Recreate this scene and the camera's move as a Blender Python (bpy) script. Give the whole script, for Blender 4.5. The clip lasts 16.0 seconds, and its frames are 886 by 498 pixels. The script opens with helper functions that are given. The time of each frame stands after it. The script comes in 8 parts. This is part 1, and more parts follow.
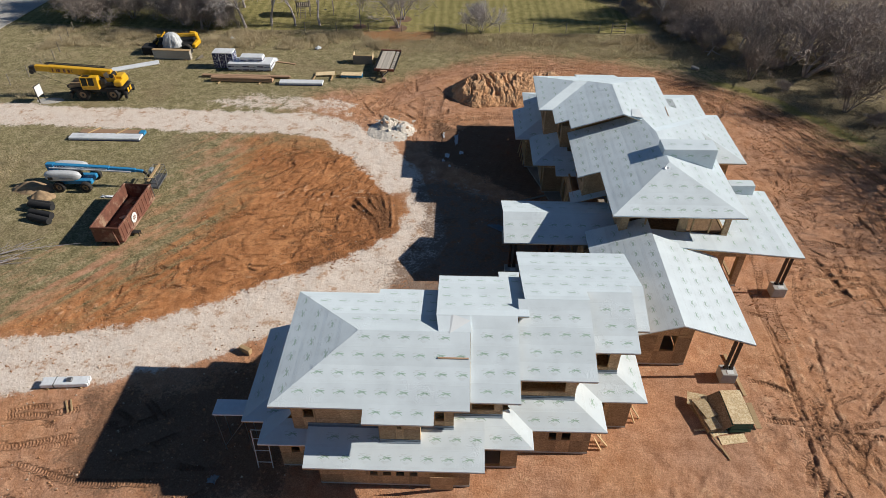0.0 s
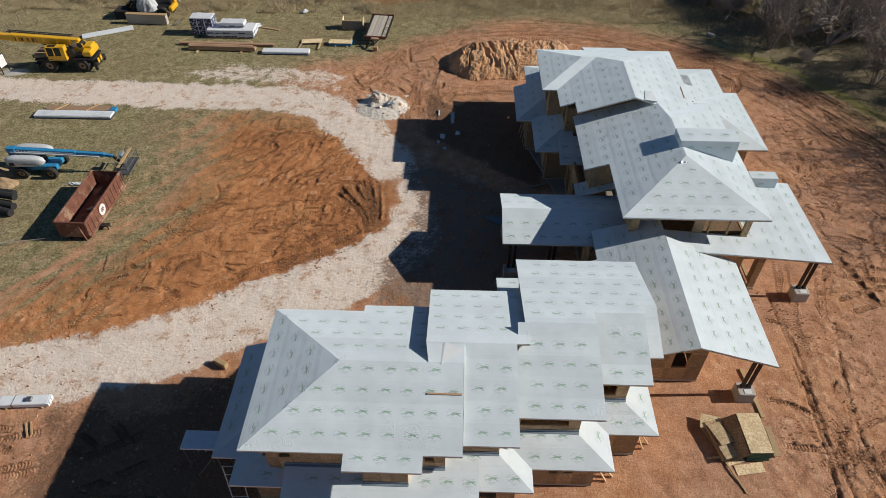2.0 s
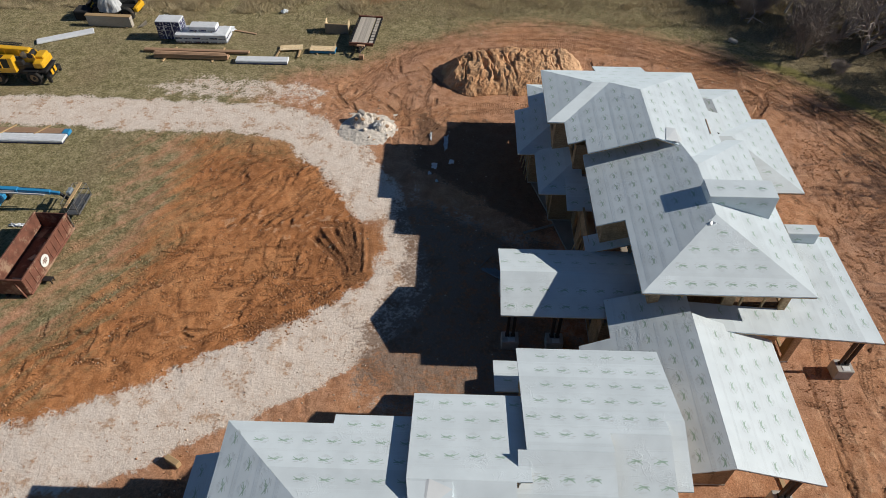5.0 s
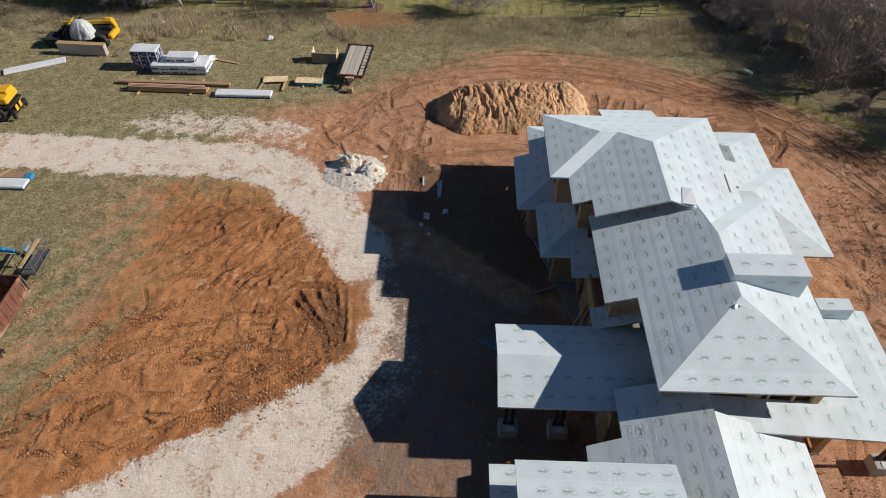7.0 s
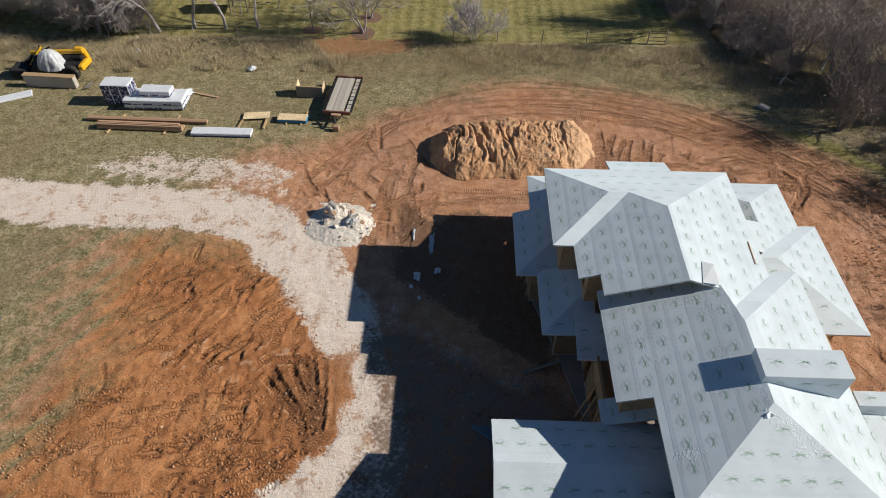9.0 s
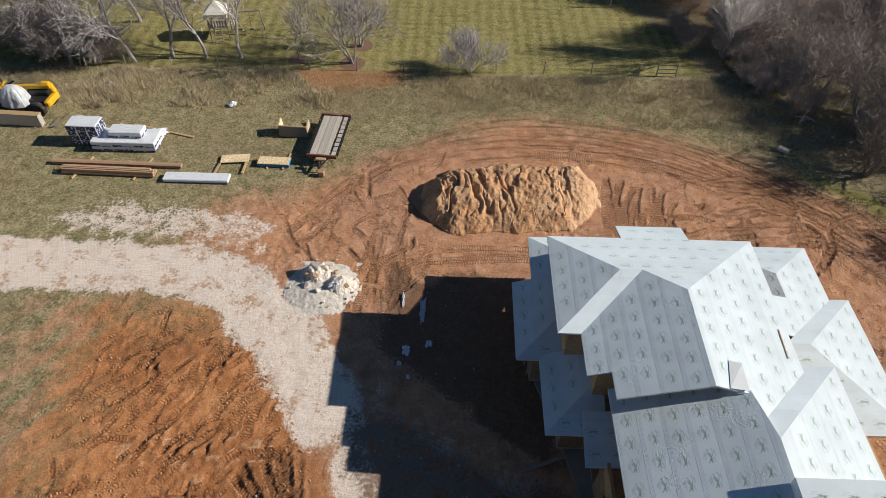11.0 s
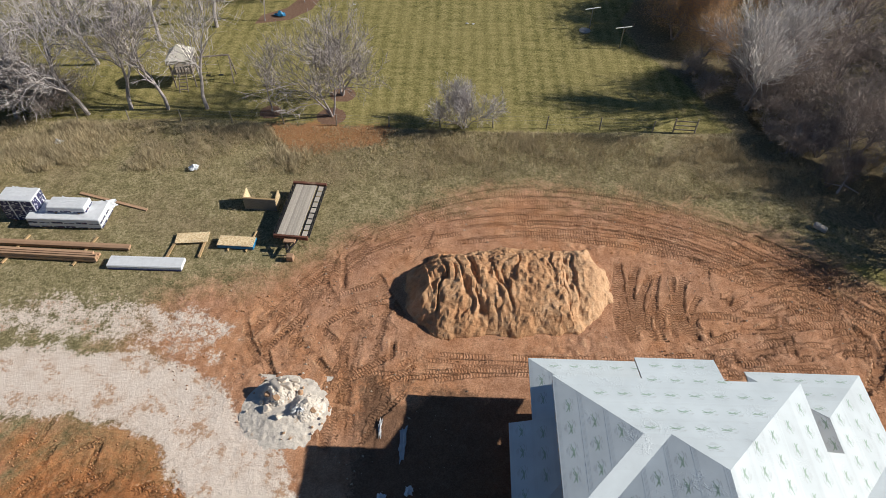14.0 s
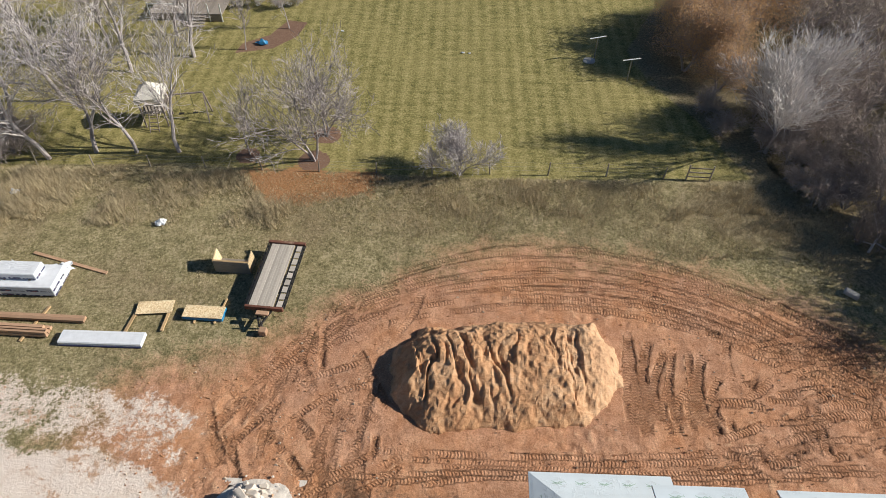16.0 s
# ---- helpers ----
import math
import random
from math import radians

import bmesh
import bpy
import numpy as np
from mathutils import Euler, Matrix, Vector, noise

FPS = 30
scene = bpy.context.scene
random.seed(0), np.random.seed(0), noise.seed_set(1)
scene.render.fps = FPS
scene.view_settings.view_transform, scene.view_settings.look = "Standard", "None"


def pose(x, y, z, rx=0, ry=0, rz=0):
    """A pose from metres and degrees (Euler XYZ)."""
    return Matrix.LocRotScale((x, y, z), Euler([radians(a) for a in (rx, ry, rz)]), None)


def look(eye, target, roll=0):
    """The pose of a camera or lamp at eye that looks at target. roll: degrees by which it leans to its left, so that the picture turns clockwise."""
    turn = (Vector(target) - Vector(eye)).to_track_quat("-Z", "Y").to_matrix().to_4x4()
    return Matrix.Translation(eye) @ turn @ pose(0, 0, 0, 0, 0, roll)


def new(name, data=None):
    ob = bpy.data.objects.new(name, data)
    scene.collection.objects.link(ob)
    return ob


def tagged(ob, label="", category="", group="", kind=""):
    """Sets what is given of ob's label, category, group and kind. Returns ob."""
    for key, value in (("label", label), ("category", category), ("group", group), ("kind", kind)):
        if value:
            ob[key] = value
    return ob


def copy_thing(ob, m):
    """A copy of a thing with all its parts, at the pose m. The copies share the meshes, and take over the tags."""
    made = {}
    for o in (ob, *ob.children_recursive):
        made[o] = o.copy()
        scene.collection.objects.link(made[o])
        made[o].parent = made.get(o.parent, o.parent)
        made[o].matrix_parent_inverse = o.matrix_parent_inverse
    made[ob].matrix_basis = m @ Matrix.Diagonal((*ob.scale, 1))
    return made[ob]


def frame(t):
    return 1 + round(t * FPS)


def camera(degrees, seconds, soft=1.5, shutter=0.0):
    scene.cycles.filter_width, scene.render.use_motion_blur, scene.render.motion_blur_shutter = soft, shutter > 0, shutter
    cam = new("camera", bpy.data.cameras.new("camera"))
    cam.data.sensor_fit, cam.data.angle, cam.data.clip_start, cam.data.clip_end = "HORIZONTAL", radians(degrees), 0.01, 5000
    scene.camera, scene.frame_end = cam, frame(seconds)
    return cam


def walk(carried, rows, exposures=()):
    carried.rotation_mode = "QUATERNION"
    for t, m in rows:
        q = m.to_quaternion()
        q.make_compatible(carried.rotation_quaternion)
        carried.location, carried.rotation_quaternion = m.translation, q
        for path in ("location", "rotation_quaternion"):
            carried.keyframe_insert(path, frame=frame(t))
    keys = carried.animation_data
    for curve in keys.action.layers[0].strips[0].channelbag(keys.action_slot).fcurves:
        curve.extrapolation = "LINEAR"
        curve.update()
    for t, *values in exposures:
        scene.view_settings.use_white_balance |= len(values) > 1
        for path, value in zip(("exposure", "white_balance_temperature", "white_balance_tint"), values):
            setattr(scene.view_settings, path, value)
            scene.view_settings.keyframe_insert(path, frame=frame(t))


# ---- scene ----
cam = camera(68.8, 16.0, soft=0.45)
METRES, EYE, TILT, LEAN, TURN = 45.68, 32.0, 0.0, 0.0, 1.7
ROWS = [
    (0.0, 0.0, 0.0, 0.0, 0.02, -39.78, -0.02),
    (0.5, 0.0024, 0.0266, -0.0006, 0.02, -40.94, -0.02),
    (1.0, 0.0047, 0.0537, -0.0012, 0.03, -41.98, -0.04),
    (1.5, 0.007, 0.0814, -0.0016, 0.04, -43.0, -0.05),
    (2.0, 0.0093, 0.1097, -0.0018, 0.04, -44.02, -0.06),
    (2.5, 0.0116, 0.1385, -0.0021, 0.05, -45.04, -0.08),
    (3.0, 0.0136, 0.1667, -0.0023, 0.04, -46.01, -0.1),
    (3.5, 0.0162, 0.1965, -0.0023, 0.06, -46.58, -0.1),
    (4.0, 0.0182, 0.2262, -0.0027, 0.08, -46.57, -0.12),
    (6.5, 0.0299, 0.3799, -0.006, 0.1, -46.53, -0.21),
    (7.0, 0.0327, 0.4113, -0.0066, 0.12, -46.52, -0.22),
    (7.5, 0.0355, 0.443, -0.007, 0.12, -46.54, -0.22),
    (8.0, 0.0386, 0.4745, -0.0075, 0.14, -46.55, -0.23),
    (8.5, 0.0403, 0.506, -0.0085, 0.1, -46.54, -0.25),
    (9.0, 0.0435, 0.5373, -0.0094, 0.13, -46.52, -0.25),
    (11.5, 0.0556, 0.6968, -0.0121, 0.18, -46.51, -0.37),
    (12.0, 0.0588, 0.7292, -0.0134, 0.21, -46.51, -0.36),
    (12.5, 0.061, 0.7618, -0.0144, 0.21, -46.54, -0.41),
    (13.0, 0.064, 0.7951, -0.0152, 0.23, -46.6, -0.43),
    (13.5, 0.067, 0.8285, -0.0161, 0.24, -46.62, -0.44),
    (14.0, 0.0695, 0.8618, -0.017, 0.25, -46.66, -0.48),
    (14.5, 0.0727, 0.8945, -0.0186, 0.25, -46.64, -0.45),
    (15.0, 0.0759, 0.9284, -0.0188, 0.28, -46.72, -0.46),
    (15.5, 0.0787, 0.9621, -0.0195, 0.28, -46.75, -0.47),
    (16.0, 0.0816, 0.9964, -0.0199, 0.27, -46.82, -0.48),
]
walk(cam, [(t, pose(0, 0, EYE, TILT, LEAN, TURN) @ pose(METRES * x, METRES * y, METRES * z, 90 + pitch, roll, yaw)) for t, x, y, z, yaw, pitch, roll in ROWS],
     exposures=[(0.0, 0.20), (2.0, 0.05), (4.0, 0.0), (8.0, 0.17), (12.5, 0.23), (14.0, 0.25), (16.0, 0.44)])

# ---- sky and sun ----
SUN_WAY = Vector((11.35, 0.46, 6.4)).normalized()   # towards the sun
world = bpy.data.worlds.new("sky")
scene.world = world
world.use_nodes = True
wt = world.node_tree
wt.nodes.clear()
sky = wt.nodes.new("ShaderNodeTexSky")
sky.sky_type = "NISHITA"
sky.sun_disc = False
sky.sun_elevation = math.asin(SUN_WAY.z)
sky.sun_rotation = math.atan2(SUN_WAY.x, SUN_WAY.y)
sky.air_density, sky.dust_density, sky.ozone_density = 1.0, 0.1, 4.0
wb = wt.nodes.new("ShaderNodeBackground")
wb.inputs["Strength"].default_value = 0.042
wo = wt.nodes.new("ShaderNodeOutputWorld")
deep = wt.nodes.new("ShaderNodeHueSaturation")
deep.inputs["Saturation"].default_value = 1.08
wt.links.new(sky.outputs[0], deep.inputs["Color"])
wt.links.new(deep.outputs[0], wb.inputs[0])
wt.links.new(wb.outputs[0], wo.inputs[0])
sun_data = bpy.data.lights.new("sun", "SUN")
sun_data.energy, sun_data.angle, sun_data.color = 4.7, radians(0.53), (1.0, 0.935, 0.83)
sun = new("sun", sun_data)
sun.matrix_world = look(SUN_WAY * 60, (0, 0, 0))

# ---- materials ----
def nodes_of(name, rough=0.8, metal=0.0):
    m = bpy.data.materials.new(name)
    m.use_nodes = True
    t = m.node_tree
    b = t.nodes["Principled BSDF"]
    b.inputs["Roughness"].default_value = rough
    b.inputs["Metallic"].default_value = metal
    return m, t, b


def add(t, kind, **values):
    n = t.nodes.new(kind)
    for k, v in values.items():
        n.inputs[k].default_value = v
    return n


def noise_of(t, scale, detail=4.0, rough=0.55, vec=None, dims="3D"):
    n = add(t, "ShaderNodeTexNoise", Scale=scale, Detail=detail, Roughness=rough)
    if vec is not None:
        t.links.new(vec, n.inputs["Vector"])
    return n.outputs["Fac"]


def ramp(t, fac, stops):
    n = t.nodes.new("ShaderNodeValToRGB")
    e = n.color_ramp.elements
    while len(e) < len(stops):
        e.new(0.5)
    for i, (p, c) in enumerate(stops):
        e[i].position = p
        e[i].color = (*c, 1) if len(c) == 3 else c
    t.links.new(fac, n.inputs[0])
    return n.outputs[0]


def span(t, v, a, b, lo=0.0, hi=1.0):
    n = t.nodes.new("ShaderNodeMapRange")
    n.inputs[1].default_value, n.inputs[2].default_value = a, b
    n.inputs[3].default_value, n.inputs[4].default_value = lo, hi
    t.links.new(v, n.inputs[0])
    return n.outputs[0]


def calc(t, op, a, b=None):
    n = t.nodes.new("ShaderNodeMath")
    n.operation = op
    for i, v in enumerate((a, b)):
        if v is None:
            continue
        if isinstance(v, (int, float)):
            n.inputs[i].default_value = v
        else:
            t.links.new(v, n.inputs[i])
    return n.outputs[0]


def mix(t, fac, a, b, how="MIX"):
    n = t.nodes.new("ShaderNodeMix")
    n.data_type, n.blend_type = "RGBA", how
    for sock, v in ((n.inputs[0], fac), (n.inputs[6], a), (n.inputs[7], b)):
        if isinstance(v, (int, float)):
            sock.default_value = v
        elif isinstance(v, tuple):
            sock.default_value = (*v, 1)
        else:
            t.links.new(v, sock)
    return n.outputs[2]


def bump(t, b, height, strength=0.4, dist=0.02, prev=None):
    n = add(t, "ShaderNodeBump", Strength=strength, Distance=dist)
    t.links.new(height, n.inputs["Height"])
    if prev is not None:
        t.links.new(prev, n.inputs["Normal"])
    t.links.new(n.outputs[0], b.inputs["Normal"])
    return n.outputs[0]


def place(t, kind="Object", scale=(1, 1, 1)):
    c = t.nodes.new("ShaderNodeTexCoord")
    m = add(t, "ShaderNodeMapping", Scale=scale)
    t.links.new(c.outputs[kind], m.inputs[0])
    return m.outputs[0]


def plain(name, colour, rough=0.6, metal=0.0, vary=0.25, scale=6.0, grit=60.0, relief=0.15, dirt=None, dirt_from=0.58):
    """Paint, metal, plastic or cloth: two scales of variation, some dirt, fine relief."""
    m, t, b = nodes_of(name, rough, metal)
    v = place(t)
    big, small = noise_of(t, scale, 5, vec=v), noise_of(t, grit, 3, vec=v)
    tone = calc(t, "ADD", calc(t, "MULTIPLY", big, 0.65), calc(t, "MULTIPLY", small, 0.35))
    lo = tuple(c * (1 - vary) for c in colour)
    hi = tuple(min(1.0, c * (1 + vary)) for c in colour)
    col = ramp(t, tone, [(0.3, lo), (0.7, hi)])
    if dirt:
        col = mix(t, span(t, noise_of(t, scale * 0.6, 6, 0.65, vec=v), dirt_from, dirt_from + 0.12), col, dirt)
    t.links.new(col, b.inputs["Base Color"])
    t.links.new(span(t, big, 0.3, 0.7, max(0.05, rough - 0.12), min(1.0, rough + 0.12)), b.inputs["Roughness"])
    bump(t, b, small, relief, 0.01)
    return m


def wood(name, a, c, grain=(3, 40, 40), rough=0.75):
    m, t, b = nodes_of(name, rough)
    v = place(t, scale=grain)
    g = noise_of(t, 1.0, 6, 0.6, vec=v)
    info = t.nodes.new("ShaderNodeObjectInfo")
    col = ramp(t, g, [(0.3, a), (0.7, c)])
    hs = add(t, "ShaderNodeHueSaturation")
    t.links.new(span(t, info.outputs["Random"], 0, 1, 0.8, 1.18), hs.inputs["Value"])
    t.links.new(col, hs.inputs["Color"])
    t.links.new(hs.outputs[0], b.inputs["Base Color"])
    bump(t, b, g, 0.3, 0.01)
    return m


def flake_board(name, a, c, e):
    """Pressed strand board: random flakes, a little tone from sheet to sheet."""
    m, t, b = nodes_of(name, 0.8)
    v = place(t)
    vor = add(t, "ShaderNodeTexVoronoi", Scale=14.0)
    t.links.new(place(t, scale=(1, 1, 2.2)), vor.inputs["Vector"])
    sep = t.nodes.new("ShaderNodeSeparateColor")
    t.links.new(vor.outputs["Color"], sep.inputs[0])
    col = ramp(t, sep.outputs[0], [(0.0, a), (0.5, c), (1.0, e)])
    stain = noise_of(t, 0.9, 5, 0.6, vec=v)
    col = mix(t, span(t, stain, 0.45, 0.75, 0, 0.55), col, tuple(x * 0.55 for x in a))
    # printed nailing lines
    xyz = t.nodes.new("ShaderNodeSeparateXYZ")
    t.links.new(v, xyz.inputs[0])
    rule = span(t, calc(t, "PINGPONG", xyz.outputs[2], 0.2), 0.0, 0.016, 0.35, 0.0)
    col = mix(t, rule, col, (0.16, 0.10, 0.06))
    info = t.nodes.new("ShaderNodeObjectInfo")
    hs = add(t, "ShaderNodeHueSaturation")
    t.links.new(span(t, info.outputs["Random"], 0, 1, 0.74, 1.22), hs.inputs["Value"])
    t.links.new(col, hs.inputs["Color"])
    t.links.new(hs.outputs[0], b.inputs["Base Color"])
    bump(t, b, sep.outputs[1], 0.2, 0.008)
    return m


def sheet_wrap(name, colour):
    """Woven roofing underlayment: pale, slightly glossy, wrinkled along its length."""
    m, t, b = nodes_of(name, 0.5)
    b.inputs["Sheen Weight"].default_value, b.inputs["Sheen Roughness"].default_value = 1.0, 0.55
    b.inputs["Sheen Tint"].default_value = (0.78, 0.91, 1.0, 1)
    v = place(t)
    big, fine = noise_of(t, 0.7, 4, vec=v), noise_of(t, 9.0, 4, vec=v)
    lo, hi = tuple(x * 0.9 for x in colour), tuple(min(1, x * 1.06) for x in colour)
    col = ramp(t, big, [(0.3, lo), (0.7, hi)])
    col = mix(t, span(t, fine, 0.62, 0.75, 0, 0.25), col, tuple(x * 0.8 for x in colour))
    info = t.nodes.new("ShaderNodeObjectInfo")
    hs = add(t, "ShaderNodeHueSaturation")
    t.links.new(span(t, info.outputs["Random"], 0, 1, 0.94, 1.05), hs.inputs["Value"])
    t.links.new(col, hs.inputs["Color"])
    t.links.new(hs.outputs[0], b.inputs["Base Color"])
    w1 = add(t, "ShaderNodeTexNoise", Scale=1.6, Detail=5.0, Roughness=0.6, Distortion=1.3)
    t.links.new(v, w1.inputs["Vector"])
    fold = calc(t, "ABSOLUTE", calc(t, "SUBTRACT", w1.outputs["Fac"], 0.5))
    fold = span(t, fold, 0.0, 0.05, 1.0, 0.0)
    keep = span(t, noise_of(t, 0.55, 2, vec=v), 0.54, 0.68)
    n1 = bump(t, b, calc(t, "MULTIPLY", fold, keep), 0.32, 0.03)
    bump(t, b, fine, 0.12, 0.01, n1)
    return m


M_WRAP = sheet_wrap("roof underlayment", (0.655, 0.725, 0.765))
M_FLASH = sheet_wrap("self-adhesive membrane", (0.72, 0.74, 0.75))
M_GREEN = sheet_wrap("green print", (0.33, 0.47, 0.385))
M_GREY = sheet_wrap("grey print", (0.54, 0.59, 0.61))
M_LINE = sheet_wrap("pale grey lap lines", (0.585, 0.64, 0.67))
M_OSB = flake_board("sheathing board", (0.34, 0.222, 0.12), (0.47, 0.322, 0.182), (0.60, 0.44, 0.27))
M_OSB_NEW = flake_board("fresh strand board", (0.58, 0.42, 0.23), (0.74, 0.57, 0.34), (0.84, 0.71, 0.48))
M_SUBFLOOR = flake_board("subfloor with room shade in its colour", (0.13, 0.075, 0.04), (0.19, 0.115, 0.06), (0.25, 0.16, 0.09))
M_LUMBER = wood("framing lumber", (0.40, 0.26, 0.13), (0.56, 0.40, 0.22))
M_OLDWOOD = wood("weathered boards", (0.20, 0.17, 0.14), (0.36, 0.32, 0.27))
M_DECK = wood("silvered deck boards", (0.38, 0.34, 0.29), (0.56, 0.51, 0.45))
M_CANVAS = plain("cream canvas", (0.72, 0.69, 0.62), 0.7, vary=0.12)
M_PLANK = wood("brown planks", (0.34, 0.20, 0.12), (0.52, 0.34, 0.22))
M_DARK = plain("dark sealed felt", (0.02, 0.02, 0.022), 0.9)
M_TAPE = plain("grey flashing tape", (0.20, 0.25, 0.30), 0.5)
M_CONC = plain("pale concrete", (0.45, 0.43, 0.40), 0.9, vary=0.2, scale=3.0, grit=40, relief=0.3, dirt=(0.33, 0.2, 0.12))
M_SLAB = plain("dusty slab", (0.30, 0.26, 0.22), 0.9, vary=0.25, scale=1.0)
M_BLACK = plain("black painted steel", (0.018, 0.018, 0.02), 0.5, vary=0.4)
M_RUBBER = plain("tyre rubber", (0.025, 0.024, 0.023), 0.85, vary=0.4, dirt=(0.17, 0.11, 0.07))
M_YELLOW = plain("yellow machine paint", (0.72, 0.40, 0.02), 0.4, vary=0.15, dirt=(0.35, 0.2, 0.05), dirt_from=0.66)
M_BLUE = plain("blue machine paint", (0.03, 0.24, 0.48), 0.4, vary=0.2, dirt=(0.25, 0.28, 0.3), dirt_from=0.66)
M_WHITE = plain("white machine paint", (0.70, 0.72, 0.72), 0.4, vary=0.1, dirt=(0.45, 0.4, 0.33), dirt_from=0.62)
M_STEEL = plain("dull steel", (0.30, 0.30, 0.30), 0.45, 0.8, vary=0.3)
M_RUST = plain("rusted red paint", (0.165, 0.066, 0.043), 0.75, vary=0.5, scale=2.0, dirt=(0.34, 0.22, 0.15), dirt_from=0.52)
M_PLASTIC = plain("white lumber wrap", (0.74, 0.77, 0.81), 0.45, vary=0.1, scale=3.0, relief=0.4)
M_NAVY = plain("dark blue print", (0.03, 0.035, 0.11), 0.5)
M_RED = plain("dull red print", (0.30, 0.06, 0.07), 0.5)
M_HOOD = plain("light grey hood", (0.56, 0.58, 0.60), 0.4, vary=0.12, dirt=(0.4, 0.36, 0.3), dirt_from=0.64)
M_TARP = plain("silver tarpaulin", (0.50, 0.52, 0.54), 0.4, vary=0.25, scale=3.0, relief=0.5)
M_GLASS, _t, _b = nodes_of("cab glass", 0.08)
_b.inputs["Base Color"].default_value = (0.02, 0.025, 0.03, 1)
M_BARK = plain("pale bark", (0.36, 0.325, 0.32), 0.9, vary=0.35, scale=3.0)
M_BARK_PALE = plain("whitish twigs", (0.47, 0.435, 0.43), 0.9, vary=0.25, scale=3.0)
M_BARK_WHITE = plain("white twigs", (0.62, 0.585, 0.57), 0.9, vary=0.2, scale=3.0)
M_BARK_DARK = plain("dark bark", (0.25, 0.21, 0.185), 0.9, vary=0.35, scale=3.0)
M_TWIG = plain("grey brown twigs", (0.375, 0.32, 0.29), 0.9, vary=0.35, scale=1.0)
M_DEADLEAF = plain("rust brown leaves", (0.62, 0.43, 0.26), 0.8, vary=0.4, scale=1.5)
_t = M_DEADLEAF.node_tree
_p, _o = _t.nodes["Principled BSDF"], _t.nodes["Material Output"]
_x, _l = _t.nodes.new("ShaderNodeMixShader"), _t.nodes.new("ShaderNodeBsdfTranslucent")
_l.inputs[0].default_value = (0.62, 0.42, 0.24, 1)
_x.inputs[0].default_value = 0.55
_t.links.new(_p.outputs[0], _x.inputs[1])
_t.links.new(_l.outputs[0], _x.inputs[2])
_t.links.new(_x.outputs[0], _o.inputs[0])
M_STRAW = plain("dry grass", (0.47, 0.39, 0.25), 0.85, vary=0.35, scale=0.6)
M_TURF = plain("green grass", (0.255, 0.225, 0.085), 0.85, vary=0.4, scale=0.6)
M_TURF_DRY = plain("faded field grass", (0.285, 0.25, 0.155), 0.85, vary=0.35, scale=0.6)
M_RUBBLE = plain("pale stone dust", (0.64, 0.585, 0.52), 0.95, vary=0.3, scale=3.0, grit=25, relief=1.0, dirt=(0.45, 0.30, 0.19), dirt_from=0.6)
M_ROCK = plain("pale quarry stone", (0.58, 0.46, 0.35), 0.9, vary=0.3, scale=2.0, grit=20, relief=0.5)
M_ROCK_PALE = plain("whitish quarry stone", (0.66, 0.59, 0.51), 0.9, vary=0.22, scale=2.5, grit=25, relief=0.6, dirt=(0.50, 0.34, 0.22), dirt_from=0.58)
M_ROCK_ORANGE = plain("ochre stone", (0.44, 0.28, 0.17), 0.9, vary=0.3, scale=2.0, grit=20, relief=0.5)
M_SAND = plain("brown sand", (0.36, 0.25, 0.15), 0.95, vary=0.3, scale=3.0, grit=40, relief=0.5)


